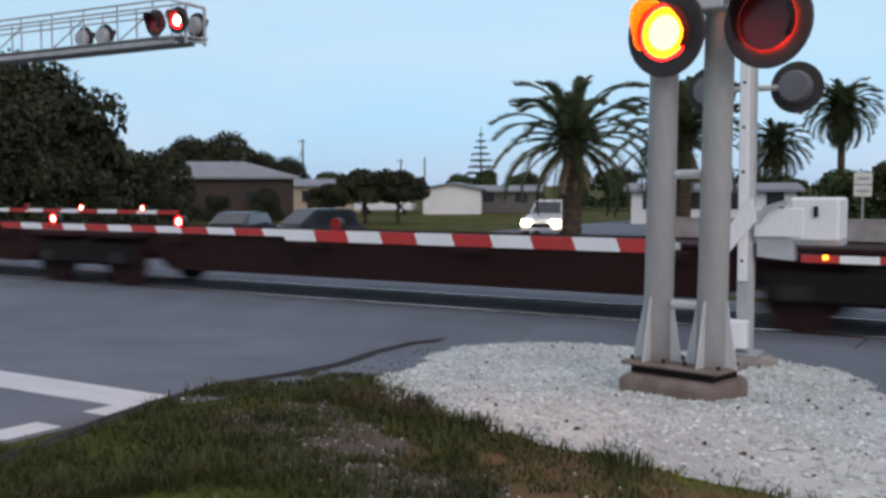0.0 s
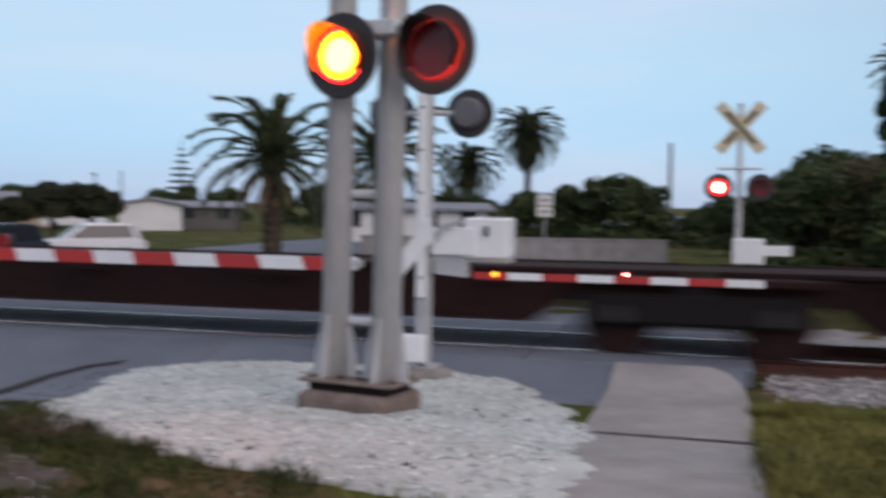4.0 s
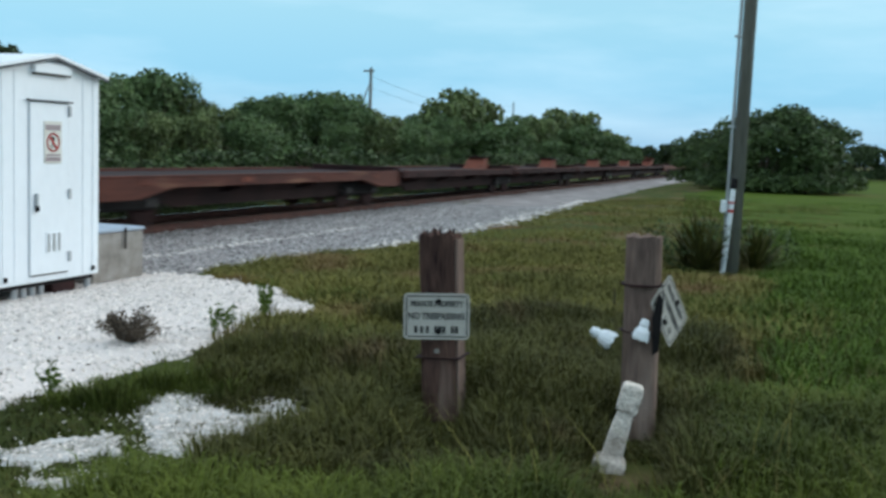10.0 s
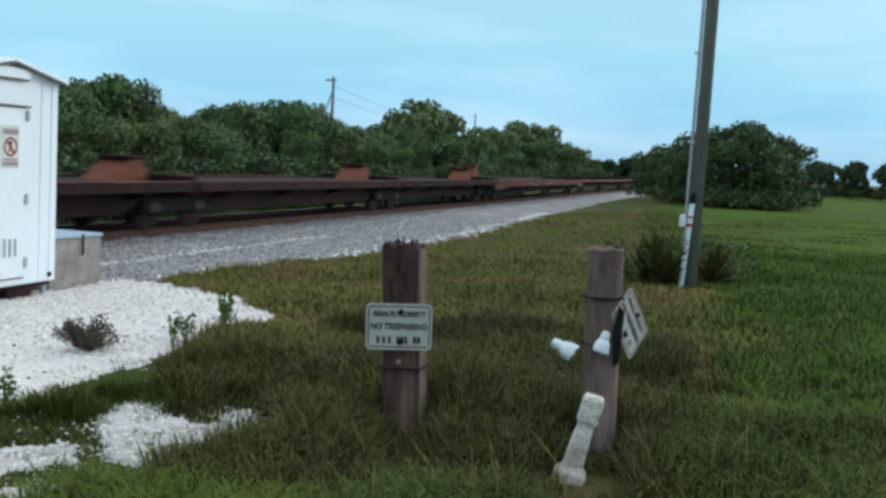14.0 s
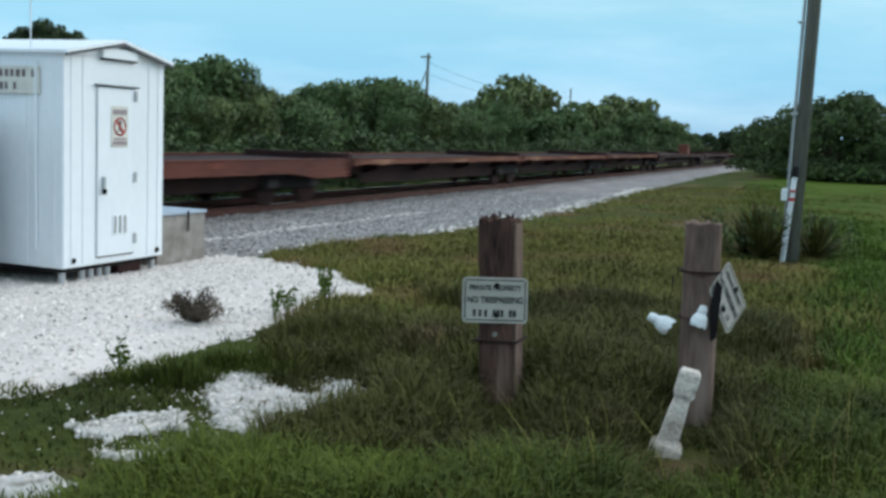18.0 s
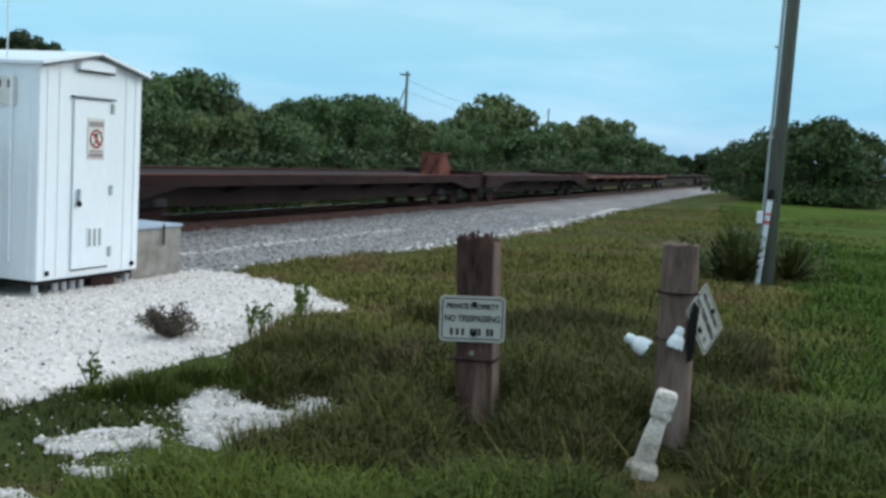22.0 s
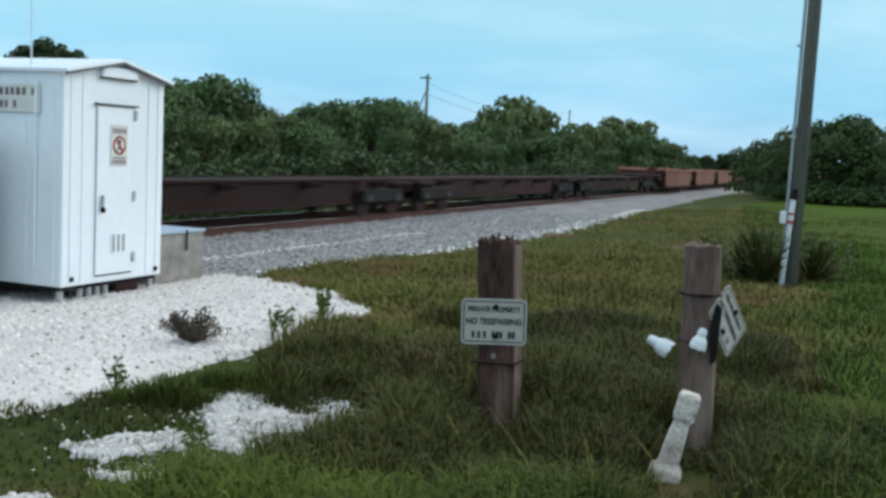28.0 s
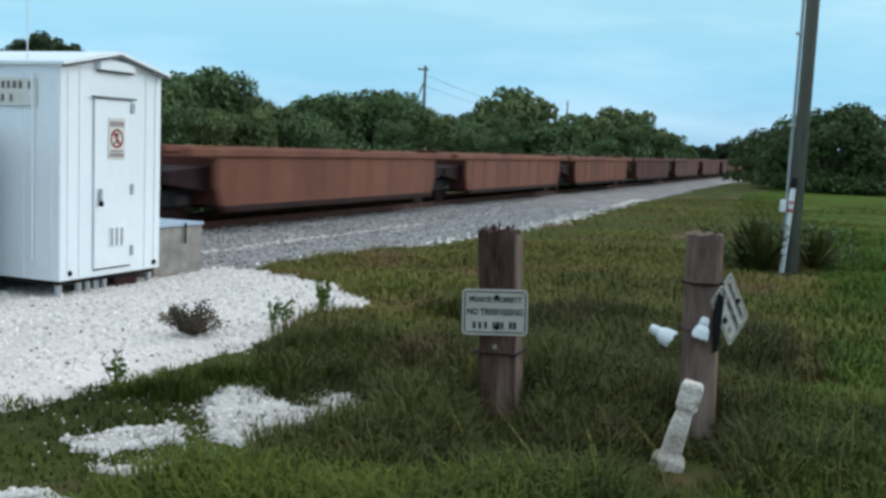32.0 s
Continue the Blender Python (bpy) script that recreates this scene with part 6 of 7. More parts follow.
def plant(kind, p, h, turn=None, squash=1.0):
    """Set one tree of a kind at p, scaled to height h."""
    if kind not in VARIANTS:
        spec = {
            "wood_a": (5.0, 2.6, 11, LEAF, 8500, 0.125, 0.1), "wood_b": (5.0, 2.3, 12, LEAF, 8000, 0.125, 0.1), "wood_c": (5.0, 2.9, 13, LEAF, 9000, 0.125, 0.08), "wood_d": (5.0, 2.5, 15, LEAF_WARM, 8500, 0.12, 0.08),
            "dark_a": (6.0, 3.6, 21, LEAF_DARK, 8500, 0.18, 0.12), "dark_b": (6.0, 3.0, 22, LEAF_DARK, 8000, 0.18, 0.15), "scrub_a": (6.0, 3.3, 27, LEAF_BROWN, 10000, 0.13, 0.08),
            "mass_a": (6.0, 3.6, 25, LEAF_MID, 7000, 0.17, 0.08), "mass_b": (6.0, 3.1, 26, LEAF_MID, 6500, 0.17, 0.08), "row_a": (5.0, 2.6, 11, LEAF, 3600, 0.19, 0.1), "row_b": (5.0, 2.4, 12, LEAF_WARM, 3400, 0.19, 0.1),
            "far_a": (6.0, 3.6, 23, LEAF_DARK, 3400, 0.30, 0.10), "far_b": (6.0, 3.0, 24, LEAF_DARK, 3200, 0.30, 0.10),
            "deep_a": (6.0, 3.6, 21, LEAF_SHADED, 14000, 0.13, 0.10), "deep_b": (6.0, 3.0, 22, LEAF_SHADED, 13000, 0.13, 0.10),
            "brush": (2.0, 1.9, 33, LEAF_MID, 2600, 0.11, 0.05), "hedge": (2.0, 2.4, 31, LEAF_OLIVE, 8500, 0.075, 0.1), "tall": (9.0, 2.6, 41, LEAF_DARK, 10000, 0.2, 0.15), "round": (3.6, 2.2, 51, LEAF_SHADED, 12000, 0.11, 0.42),
        }[kind]
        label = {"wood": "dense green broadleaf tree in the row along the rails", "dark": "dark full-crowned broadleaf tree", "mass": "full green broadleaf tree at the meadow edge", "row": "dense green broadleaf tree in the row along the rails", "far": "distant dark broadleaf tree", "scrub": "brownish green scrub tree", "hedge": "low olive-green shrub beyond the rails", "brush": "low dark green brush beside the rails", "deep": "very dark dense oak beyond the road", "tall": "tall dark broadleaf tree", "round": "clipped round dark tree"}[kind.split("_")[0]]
        t = make_tree("shrub" if kind in ("hedge", "brush") else "tree", *spec[:3], spec[3], label, spec[4], spec[5], spec[6], category="shrub" if kind in ("hedge", "brush") else "tree", group={"wood": "trees along the rails", "row": "trees along the rails", "hedge": "shrubs beyond the rails", "brush": "brush beside the rails"}.get(kind.split("_")[0], ""))
        VARIANTS[kind] = (t, spec[0], [False])
    t, base, used = VARIANTS[kind]
    k = h / base
    m = Matrix.Translation(p) @ Matrix.Rotation(rnd.uniform(0, 6.28) if turn is None else turn, 4, "Z")
    ob = t if not used[0] else copy_thing(t, m)
    used[0] = True
    ob.matrix_basis = m @ Matrix.Diagonal((k * squash, k * squash, k, 1))
    return ob


def wood_row():
    kinds = ("wood_a", "wood_b", "wood_c", "wood_d", "wood_b", "wood_a", "wood_d")
    tops = [(28, 3.9), (31, 4.25), (35, 4.1), (39, 3.4), (43.4, 3.0), (46.5, 3.7), (49.3, 4.9), (52, 4.6), (56, 3.8), (62, 3.2), (67, 3.1), (71, 4.2), (76, 6.0), (81, 5.2), (86, 4.1), (92, 3.7), (100, 4.8), (112, 6.6), (122, 5.6), (130, 4.8), (153, 4.6), (166, 2.4)]
    u = 29.0
    i = 0
    while u < 165:
        h = np.interp(u, [a for a, _ in tops], [b for _, b in tops]) + 0.55
        for s, k in ((22.2, 0.72), (24.6, 1.0), (27.2, 0.86)):
            uu, ss = u + rnd.uniform(-0.9, 0.9), s + rnd.uniform(-0.8, 0.8)
            p = at_us(uu, ss)
            p.z = ground_z(p.x, p.y)
            plant(kinds[i % 7] if u < 72 else ("row_a", "row_b", "row_a")[i % 3], p, h * k * rnd.uniform(0.86, 1.1), squash=0.9)
            i += 1
        u += 2.9 if u < 90 else (4.2 if u < 150 else 7.0)


wood_row()
# Two brush rows added to darken the bright gap under the cars.
for i in range(40):
    q = at_us(15 + i * 1.35 + rnd.uniform(-0.4, 0.4), 15.5 + rnd.uniform(-0.2, 0.5))
    q.z = ground_z(q.x, q.y) - 0.05
    plant("brush", q, rnd.uniform(0.6, 0.95), squash=1.3)
for i in range(46):
    q = at_us(24 + i * 2.1 + rnd.uniform(-0.6, 0.6), 18.6 + rnd.uniform(-1.0, 1.2))
    q.z = ground_z(q.x, q.y)
    plant("brush", q, rnd.uniform(1.1, 1.9), squash=1.15)

# bush mass and tall trees opposite the hut and crossing
for deg, dist, h, kind in ((-34.6, 36, 3.2, "dark_b"), (-36.6, 35, 3.7, "dark_a"), (-39.0, 35, 4.0, "scrub_a"), (-41.5, 34, 4.1, "dark_b"), (-44.0, 34, 4.1, "scrub_a"), (-46.8, 35, 3.9, "dark_b"), (-47.6, 33, 2.6, "scrub_a"), (-42.6, 32.5, 2.4, "scrub_a"), (-49.5, 36, 3.6, "dark_a"), (-52.0, 37, 2.6, "dark_b"),
                           (-38.0, 39, 4.4, "dark_a"), (-47.0, 40, 4.8, "dark_a"), (-50.5, 41, 3.9, "dark_b"), (-42.7, 41, 9.2, "tall"), (-43.8, 42, 8.3, "tall"), (-41.3, 42, 8.2, "tall"), (-42.4, 40, 6.2, "tall"), (-44.6, 43, 5.6, "tall"),
                           (-54.7, 50, 6.0, "dark_a"), (-57.3, 50, 6.2, "dark_b"), (-59.2, 50, 4.6, "dark_a"), (-61.0, 60, 4.8, "dark_b"), (-63.4, 60, 5.5, "dark_a"), (-65.6, 62, 5.0, "dark_b"), (-67.4, 62, 6.0, "dark_a"), (-69.5, 60, 4.9, "dark_b"), (-72.0, 56, 4.6, "dark_a"), (-74.5, 54, 4.0, "dark_b"), (-77.4, 52, 4.8, "dark_a"), (-78.5, 52, 6.9, "tall"), (-76.9, 53, 6.5, "tall"), (-80.2, 52, 6.4, "tall"), (-77.7, 53, 6.6, "tall"), (-79.4, 53, 6.7, "tall"), (-81.5, 50, 4.4, "dark_a"), (-84.0, 48, 4.3, "dark_b"),
                           (-21.3, 62, 3.2, "dark_a"), (-23.6, 62, 3.6, "dark_b"), (-26.0, 60, 4.2, "dark_a"), (-27.6, 60, 3.6, "dark_b"), (-30.4, 58, 2.2, "dark_a"), (-32.0, 50, 2.9, "dark_b"), (-18.0, 66, 3.0, "dark_a"), (-16.2, 68, 2.9, "dark_b"), (-13.6, 66, 3.0, "dark_a"),
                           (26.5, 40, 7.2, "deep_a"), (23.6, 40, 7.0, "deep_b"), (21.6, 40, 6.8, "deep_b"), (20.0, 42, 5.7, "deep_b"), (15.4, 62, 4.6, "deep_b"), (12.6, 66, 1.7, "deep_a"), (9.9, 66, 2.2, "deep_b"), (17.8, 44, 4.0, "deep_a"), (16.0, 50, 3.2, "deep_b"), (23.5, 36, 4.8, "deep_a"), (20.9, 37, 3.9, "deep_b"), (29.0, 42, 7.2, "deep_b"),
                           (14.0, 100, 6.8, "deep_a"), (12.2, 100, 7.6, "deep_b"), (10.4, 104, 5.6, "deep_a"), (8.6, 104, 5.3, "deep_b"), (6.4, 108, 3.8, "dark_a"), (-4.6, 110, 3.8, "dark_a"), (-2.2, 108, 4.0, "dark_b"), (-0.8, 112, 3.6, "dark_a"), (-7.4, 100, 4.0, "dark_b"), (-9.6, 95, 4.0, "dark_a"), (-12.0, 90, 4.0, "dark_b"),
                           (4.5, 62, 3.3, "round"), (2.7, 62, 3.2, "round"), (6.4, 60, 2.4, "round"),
                           (-117.8, 62, 3.7, "mass_b"), (-119.3, 58, 4.4, "mass_a"), (-121.3, 56, 4.7, "mass_b"), (-122.9, 58, 4.1, "mass_a"), (-116.6, 70, 3.4, "mass_a"), (-120.2, 54, 3.6, "mass_b"), (-122.2, 54, 3.4, "mass_a"), (-118.2, 57, 3.0, "mass_a"),
                           (-125.0, 110, 3.8, "dark_a"), (-126.6, 112, 4.0, "dark_b"), (-128.6, 112, 4.0, "dark_a"), (-130.5, 110, 4.2, "dark_b"), (-133.0, 108, 4.4, "dark_a"), (-115.6, 180, 3.4, "dark_a"), (-113.2, 230, 4.6, "dark_b"), (-112.4, 240, 4.2, "dark_a"), (-114.0, 220, 4.8, "dark_a"), (-116.2, 120, 4.2, "dark_b"), (-115.2, 150, 4.2, "dark_a"), (-114.6, 210, 3.6, "dark_b"), (-116.6, 150, 3.2, "dark_b")):
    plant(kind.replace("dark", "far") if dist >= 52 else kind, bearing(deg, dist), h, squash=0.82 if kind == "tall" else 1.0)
for deg, dist, h in ((-60.6, 27, 1.1), (-62.0, 27, 1.45), (-63.8, 27.5, 1.6), (-65.6, 28, 1.5), (-67.4, 28.5, 1.4), (-69.3, 29, 1.6), (-71.3, 30, 1.7), (-73.5, 31, 1.8), (-75.5, 31, 1.7), (-64.6, 32, 2.0), (-67.0, 33, 1.9), (-70.5, 34, 2.1)):
    plant("hedge", bearing(deg, dist), h + 0.3, squash=1.25)


def frond(length, arch, seed, width=0.34, n=56):
    """One feathered palm frond that rises along +x and bends over by arch radians; returns vertices and faces."""
    g = np.random.default_rng(seed)
    k = np.linspace(0, 1, n)
    bend = -arch * k ** 1.4
    x = np.cumsum(np.cos(bend)) * length / n
    z = np.cumsum(np.sin(bend)) * length / n
    v, f = [], []
    for i in range(2, n):
        for side in (-1, 1):
            tip = width * length * 0.6 * (1 - 0.6 * abs(k[i] - 0.35) ** 1.2) * (0.75 + 0.5 * g.random())
            b = np.array((x[i], 0, z[i]))
            e = b + np.array((tip * 0.6, side * tip * 0.75, -tip * (0.25 + 0.3 * g.random())))
            w = 0.03 * length / 2.5
            o = len(v)
            v += [b - (w, 0, 0), b + (w, 0, 0), e + (w * 0.4, 0, 0), e - (w * 0.4, 0, 0)]
            f.append((o, o + 1, o + 2, o + 3))
    for i in range(n - 1):
        o = len(v)
        q = 0.035 * (1 - 0.7 * k[i])
        v += [np.array((x[i], -q, z[i])), np.array((x[i], q, z[i])), np.array((x[i + 1], q, z[i + 1])), np.array((x[i + 1], -q, z[i + 1]))]
        f.append((o, o + 1, o + 2, o + 3))
    return np.array(v), f


def palm(p, trunk, spread, count, seed, label, thick=0.2, shag=0.25, low=-0.35, arch=1.25, width=0.34):
    root = thing("palm_tree", upright(p), label, "palm tree")
    g = random.Random(seed)
    rings = int(trunk / 0.16) + 2
    prof = [(thick * (1.25 if i == 0 else 1.0) * (1 + 0.10 * (i % 2)) * (1.0 + 0.35 * smooth(0.8, 1.0, i / rings)), -0.3 + (trunk + 0.35) * i / rings) for i in range(rings + 1)]
    part("trunk", lathe(prof, 12), BARK, root, "scarred palm trunk")
    for name, tone, m, lo, hi in (("frond", FROND, count, low, 1.5), ("dead_frond", FROND_DRY, int(count * shag), -1.35, -0.7)):
        for i in range(m):
            el = lo + (hi - lo) * (i + 0.5) / m
            az = i * 2.399 + g.uniform(-0.25, 0.25)
            L = spread * g.uniform(0.85, 1.1) * (1.0 if name == "frond" else 0.55)
            key = (round(spread, 1), name, i % 6)
            if key not in FRONDS:
                v, f = frond(L, arch if name == "frond" else 0.3, seed * 50 + i, width)
                me = bpy.data.meshes.new(name)
                me.from_pydata(v.tolist(), [], f)
                me.materials.append(tone)
                FRONDS[key] = me
            ob = new(name, FRONDS[key])
            ob.parent = root
            ob.matrix_basis = Matrix.Translation((0, 0, trunk)) @ Matrix.Rotation(az, 4, "Z") @ Matrix.Rotation(-el, 4, "Y")
    return root


FRONDS = {}
palm(bearing(-6.98, 40), 3.9, 3.6, 46, 3, "stout date palm with a full feathery crown", 0.36, 0.3, -0.45, 1.5, 0.20)
palm(bearing(-13.0, 44), 4.2, 3.6, 46, 4, "stout date palm with a full feathery crown", 0.34, 0.3, -0.45, 1.5, 0.20)
palm(bearing(-21.1, 70), 7.0, 2.6, 90, 5, "slim palm with a dense round drooping crown", 0.22, 0.5, -1.0, 1.6, 0.26)
palm(bearing(-17.8, 72), 4.7, 2.5, 76, 6, "slim palm with a ragged drooping crown", 0.22, 0.4, -0.9, 1.55, 0.26)
palm(bearing(-16.9, 66), 1.8, 2.2, 34, 7, "low ragged palm with drooping fronds", 0.2)
for deg, dist, tr, sd in ((-46.6, 44, 6.7, 8), (-48.9, 45, 6.7, 9), (-51.4, 46, 5.9, 10), (-50.3, 43, 4.2, 11), (-53.2, 55, 6.4, 12), (-42.0, 40, 8.3, 13), (-43.4, 41, 8.2, 14), (-44.6, 42, 7.0, 15), (-40.8, 41, 7.2, 16), (-45.3, 43, 6.9, 17)):
    palm(bearing(deg, dist), tr, 1.45, 64, sd, "cabbage palm with a small dense round crown", 0.16, 0.15, -0.6, 1.25)


def norfolk_pine(p, h):
    root = thing("pine_tree", upright(p), "sparse tiered Norfolk pine", "tree")
    bm = rod((0, 0, -0.2), (0, 0, h), 0.14, 0.03, n=8)
    part("trunk", bm, BARK, root)
    lobes = []
    for i in range(8):
        z = h * (0.35 + 0.62 * i / 8)
        r = (1 - i / 8.5) * h * 0.2
        for k in range(6):
            a = k * 1.047 + i * 0.5
            lobes.append((math.cos(a) * r * 0.6, math.sin(a) * r * 0.6, z, r * 0.5, r * 0.5, 0.09))
    v, f = leaf_cloud(lobes, 2600, 0.12, 77)
    raw("needle_crown", v, f, LEAF_DARK, root)


norfolk_pine(bearing(-2.0, 100), 8.0)


def blades(name, count, region, heights, seed, label, width=0.006, material=None):
    """Curved grass blades strewn over a region (function of random generator giving x, y, and a density mask)."""
    g = np.random.default_rng(seed)
    P = region(g, count)
    n = len(P)
    z = np.array([ground_z(x, y) for x, y in P]) - 0.02
    h = heights(P, g)
    a = g.random(n) * 6.283
    lean = h * (0.2 + 0.95 * g.random(n))
    d = np.stack([np.cos(a), np.sin(a)], 1)
    side = np.stack([-d[:, 1], d[:, 0]], 1) * (width * (0.7 + 0.8 * g.random(n)))[:, None]
    base = np.column_stack([P, z])
    mid = np.column_stack([P + d * (lean * 0.35)[:, None], z + h * 0.6])
    tip = np.column_stack([P + d * lean[:, None], z + h])
    s3 = np.column_stack([side, np.zeros(n)])
    v = np.stack([base - s3, base + s3, mid + s3 * 0.7, mid - s3 * 0.7, tip], 1).reshape(-1, 3)
    o = np.arange(n)[:, None] * 5
    me = bpy.data.meshes.new(name)
    quads = (o + np.array([[0, 1, 2, 3]])).tolist()
    tris = (o + np.array([[3, 2, 4]])).tolist()
    me.from_pydata(v.tolist(), [], quads + tris)
    me.materials.append(material or BLADES)
    return tagged(new(name, me), label, "grass", kind="stuff")


def patch_rim(u, s):
    return max(patch_height(u, s)[0], patch_b_height(u, s)[0]) if 2.9 < u < 6.2 and 2.0 < s < 4.2 else -1.0


POSTS = [(b1.x, b1.y), (b2.x, b2.y), (b3.x, b3.y)]


def keep_grass(u, s):
    if u < -5.34 - 0.6 * smooth(4.2, 6.4, s) - 0.28 * smooth(6.4, 8.5, s) or (-0.72 < u < 0.45 and s < 9.8):
        return False
    if s > 9.6 and u < 12:
        return False
    if (u - 5.02) ** 2 + (s - 0.62) ** 2 < 0.05:
        return False
    if u > 13.5 and s < 5.4:
        return True
    if u > 13.2:
        beds = ((bed_depth, 0.25),)
    elif u > 2.9:
        beds = ((pad_depth, 0.12), (patch_rim, 0.10), (bed_depth, 0.25))
    else:
        beds = ((island_depth, 0.1), (dirt_depth, 0.10))
    if s < 2.0:
        return True
    for depth, edge in beds:
        if depth in (patch_rim, dirt_depth) and noise.noise(Vector((u * 4.2, s * 4.2, 3.3))) > (-0.02 if depth is patch_rim else -0.3):
            continue
        if depth(u, s) > edge + (0.3 if depth is patch_rim else (0.75 if depth is dirt_depth else 0.22)) * noise.noise(Vector((u * 2.6, s * 2.6, 0.5))):
            return False
    return True


def field(d0, d1, az0, az1):
    def region(g, n):
        d = np.sqrt(d0 ** 2 + (d1 ** 2 - d0 ** 2) * g.random(n) ** 1.35)
        a = np.radians(az0 + (az1 - az0) * g.random(n))
        x, y = -np.sin(a) * d, np.cos(a) * d
        ok = []
        for p, q in zip(x, y):
            u, s = us(p, q)
            ok.append(keep_grass(u, s) and noise.noise(Vector((p * 1.3, q * 1.3, 7))) > (-0.75 if u > 3 else (-0.6 if u > 0 else -0.25)))
        ok = np.array(ok)
        return np.stack([x[ok], y[ok]], 1)
    return region


def tall(P, g):
    k = np.array([0.5 + 0.5 * noise.noise(Vector((x * 0.55, y * 0.55, 2))) for x, y in P])
    d = np.hypot(P[:, 0], P[:, 1])
    az = np.degrees(np.arctan2(P[:, 0], P[:, 1]))
    rough = np.clip((az - 84) / 22, 0.12, 1.25)
    rough = np.where(az < 20, 0.42, rough)
    near = 1 - 0.45 * np.clip((d - 7) / 7, 0, 1)
    tread = np.ones(len(P))
    for px, py in POSTS:
        q = math.hypot(px, py)
        along = (P[:, 0] * px + P[:, 1] * py) / q - q
        off = np.abs(P[:, 0] * py - P[:, 1] * px) / q
        tread *= 1 - 0.85 * np.clip(1.6 - off / 0.16, 0, 1) * ((along < 0.1) & (along > -0.55))
    return (0.055 + 0.30 * k ** 1.4 * rough) * tread * near * (0.5 + 0.9 * g.random(len(P)) ** 1.6)


def clear_of_sand(u, s):
    """Tussocks stand back from the bare sand, with a few strays on it."""
    if not (3.0 < u < 6.2 and 2.2 < s < 5.2):
        return True
    rim = max(patch_rim(u, s), pad_depth(u, s))
    return rim < -0.03 or (rim < 0.3 and noise.noise(Vector((u * 4.1, s * 4.1, 8.8))) > 0.12)


def spread(d0, d1, az0, az1, test):
    """Clump centres between two distances and bearings, kept where test(x, y, distance, bearing) says so."""
    def region(g, n):
        d = np.sqrt(d0 ** 2 + (d1 ** 2 - d0 ** 2) * g.random(n) ** 1.3)
        a = np.radians(az0 + (az1 - az0) * g.random(n))
        x, y = -np.sin(a) * d, np.cos(a) * d
        ok = [clear_of_sand(*us(p, q)) and keep_grass(*us(p, q)) and test(p, q, r, b) for p, q, r, b in zip(x, y, d, -np.degrees(a))]
        return np.stack([x, y], 1)[np.array(ok)]
    return region


def tufts(name, count, region, height, seed, label, material, per=18, radius=0.09, width=0.005):
    """Tussocks: blades that rise from a common foot and arch outwards."""
    g = np.random.default_rng(seed)
    C = region(g, count)
    H = height(C, g)
    P = np.repeat(C, per, 0)
    n = len(P)
    a = g.random(n) * 6.283
    d = np.stack([np.cos(a), np.sin(a)], 1)
    h = np.repeat(H, per) * (0.45 + 0.65 * g.random(n))
    foot = P + d * (radius * g.random(n) ** 0.7)[:, None]
    z = np.array([ground_z(x, y) for x, y in foot]) - 0.02
    lean = h * (0.12 + 0.85 * g.random(n) ** 1.5)
    bend = a + g.normal(0, 0.7, n)
    e = np.stack([np.cos(bend), np.sin(bend)], 1)
    side = np.column_stack([np.stack([-e[:, 1], e[:, 0]], 1) * (width * (0.6 + 0.8 * g.random(n)))[:, None], np.zeros(n)])
    b0 = np.column_stack([foot, z])
    b1_ = np.column_stack([foot + e * (lean * 0.22)[:, None], z + h * 0.52])
    b2_ = np.column_stack([foot + e * (lean * 0.62)[:, None], z + h * 0.88])
    b3_ = np.column_stack([foot + e * (lean * 1.12)[:, None], z + h * (0.86 + 0.16 * g.random(n))])
    v = np.stack([b0 - side, b0 + side, b1_ + side * 0.85, b1_ - side * 0.85, b2_ + side * 0.55, b2_ - side * 0.55, b3_], 1).reshape(-1, 3)
    o = np.arange(n)[:, None] * 7
    me = bpy.data.meshes.new(name)
    me.from_pydata(v.tolist(), [], (o + np.array([[0, 1, 2, 3]])).tolist() + (o + np.array([[3, 2, 4, 5]])).tolist() + (o + np.array([[5, 4, 6]])).tolist())
    me.materials.append(material)
    return tagged(new(name, me), label, "grass", kind="stuff")


def lumpy(low, high, cell=0.9, seed=2.0):
    """Tussock heights that swell and sink over a few paces, lower before the posts and away from the eye."""
    def height(C, g):
        k = np.array([0.5 + 0.75 * noise.noise(Vector((x * cell, y * cell, seed))) for x, y in C]).clip(0, 1)
        d = np.hypot(C[:, 0], C[:, 1])
        tread = np.ones(len(C))
        for n_, (px, py) in enumerate(POSTS):
            q = math.hypot(px, py)
            along = (C[:, 0] * px + C[:, 1] * py) / q - q
            off = np.abs(C[:, 0] * py - C[:, 1] * px) / q
            tread *= 1 - (0.78 if n_ < 2 else 0.4) * np.clip(1.7 - off / 0.16, 0, 1) * ((along < 0.1) & (along > -1.3))
        bare = np.array([0.35 + 0.65 * smooth(0.0, 0.5, -max(patch_rim(*us(x, y)), pad_depth(*us(x, y)))) if math.hypot(x, y) < 8 else 1.0 for x, y in C])
        return (low + (high - low) * k) * tread * bare * (0.8 + 0.4 * g.random(len(C)))
    return height


def blot(x, y, cell, seed, over=0.0):
    return noise.noise(Vector((x * cell, y * cell, seed))) > over


def weedy_zone(x, y, d, az):
    return 4.4 < d < 9.4 and az < 119 + 5 * noise.noise(Vector((x * 0.5, y * 0.5, 14.0))) and blot(x, y, 0.55, 11.0, -0.12 - 0.25 * (d < 7.5))


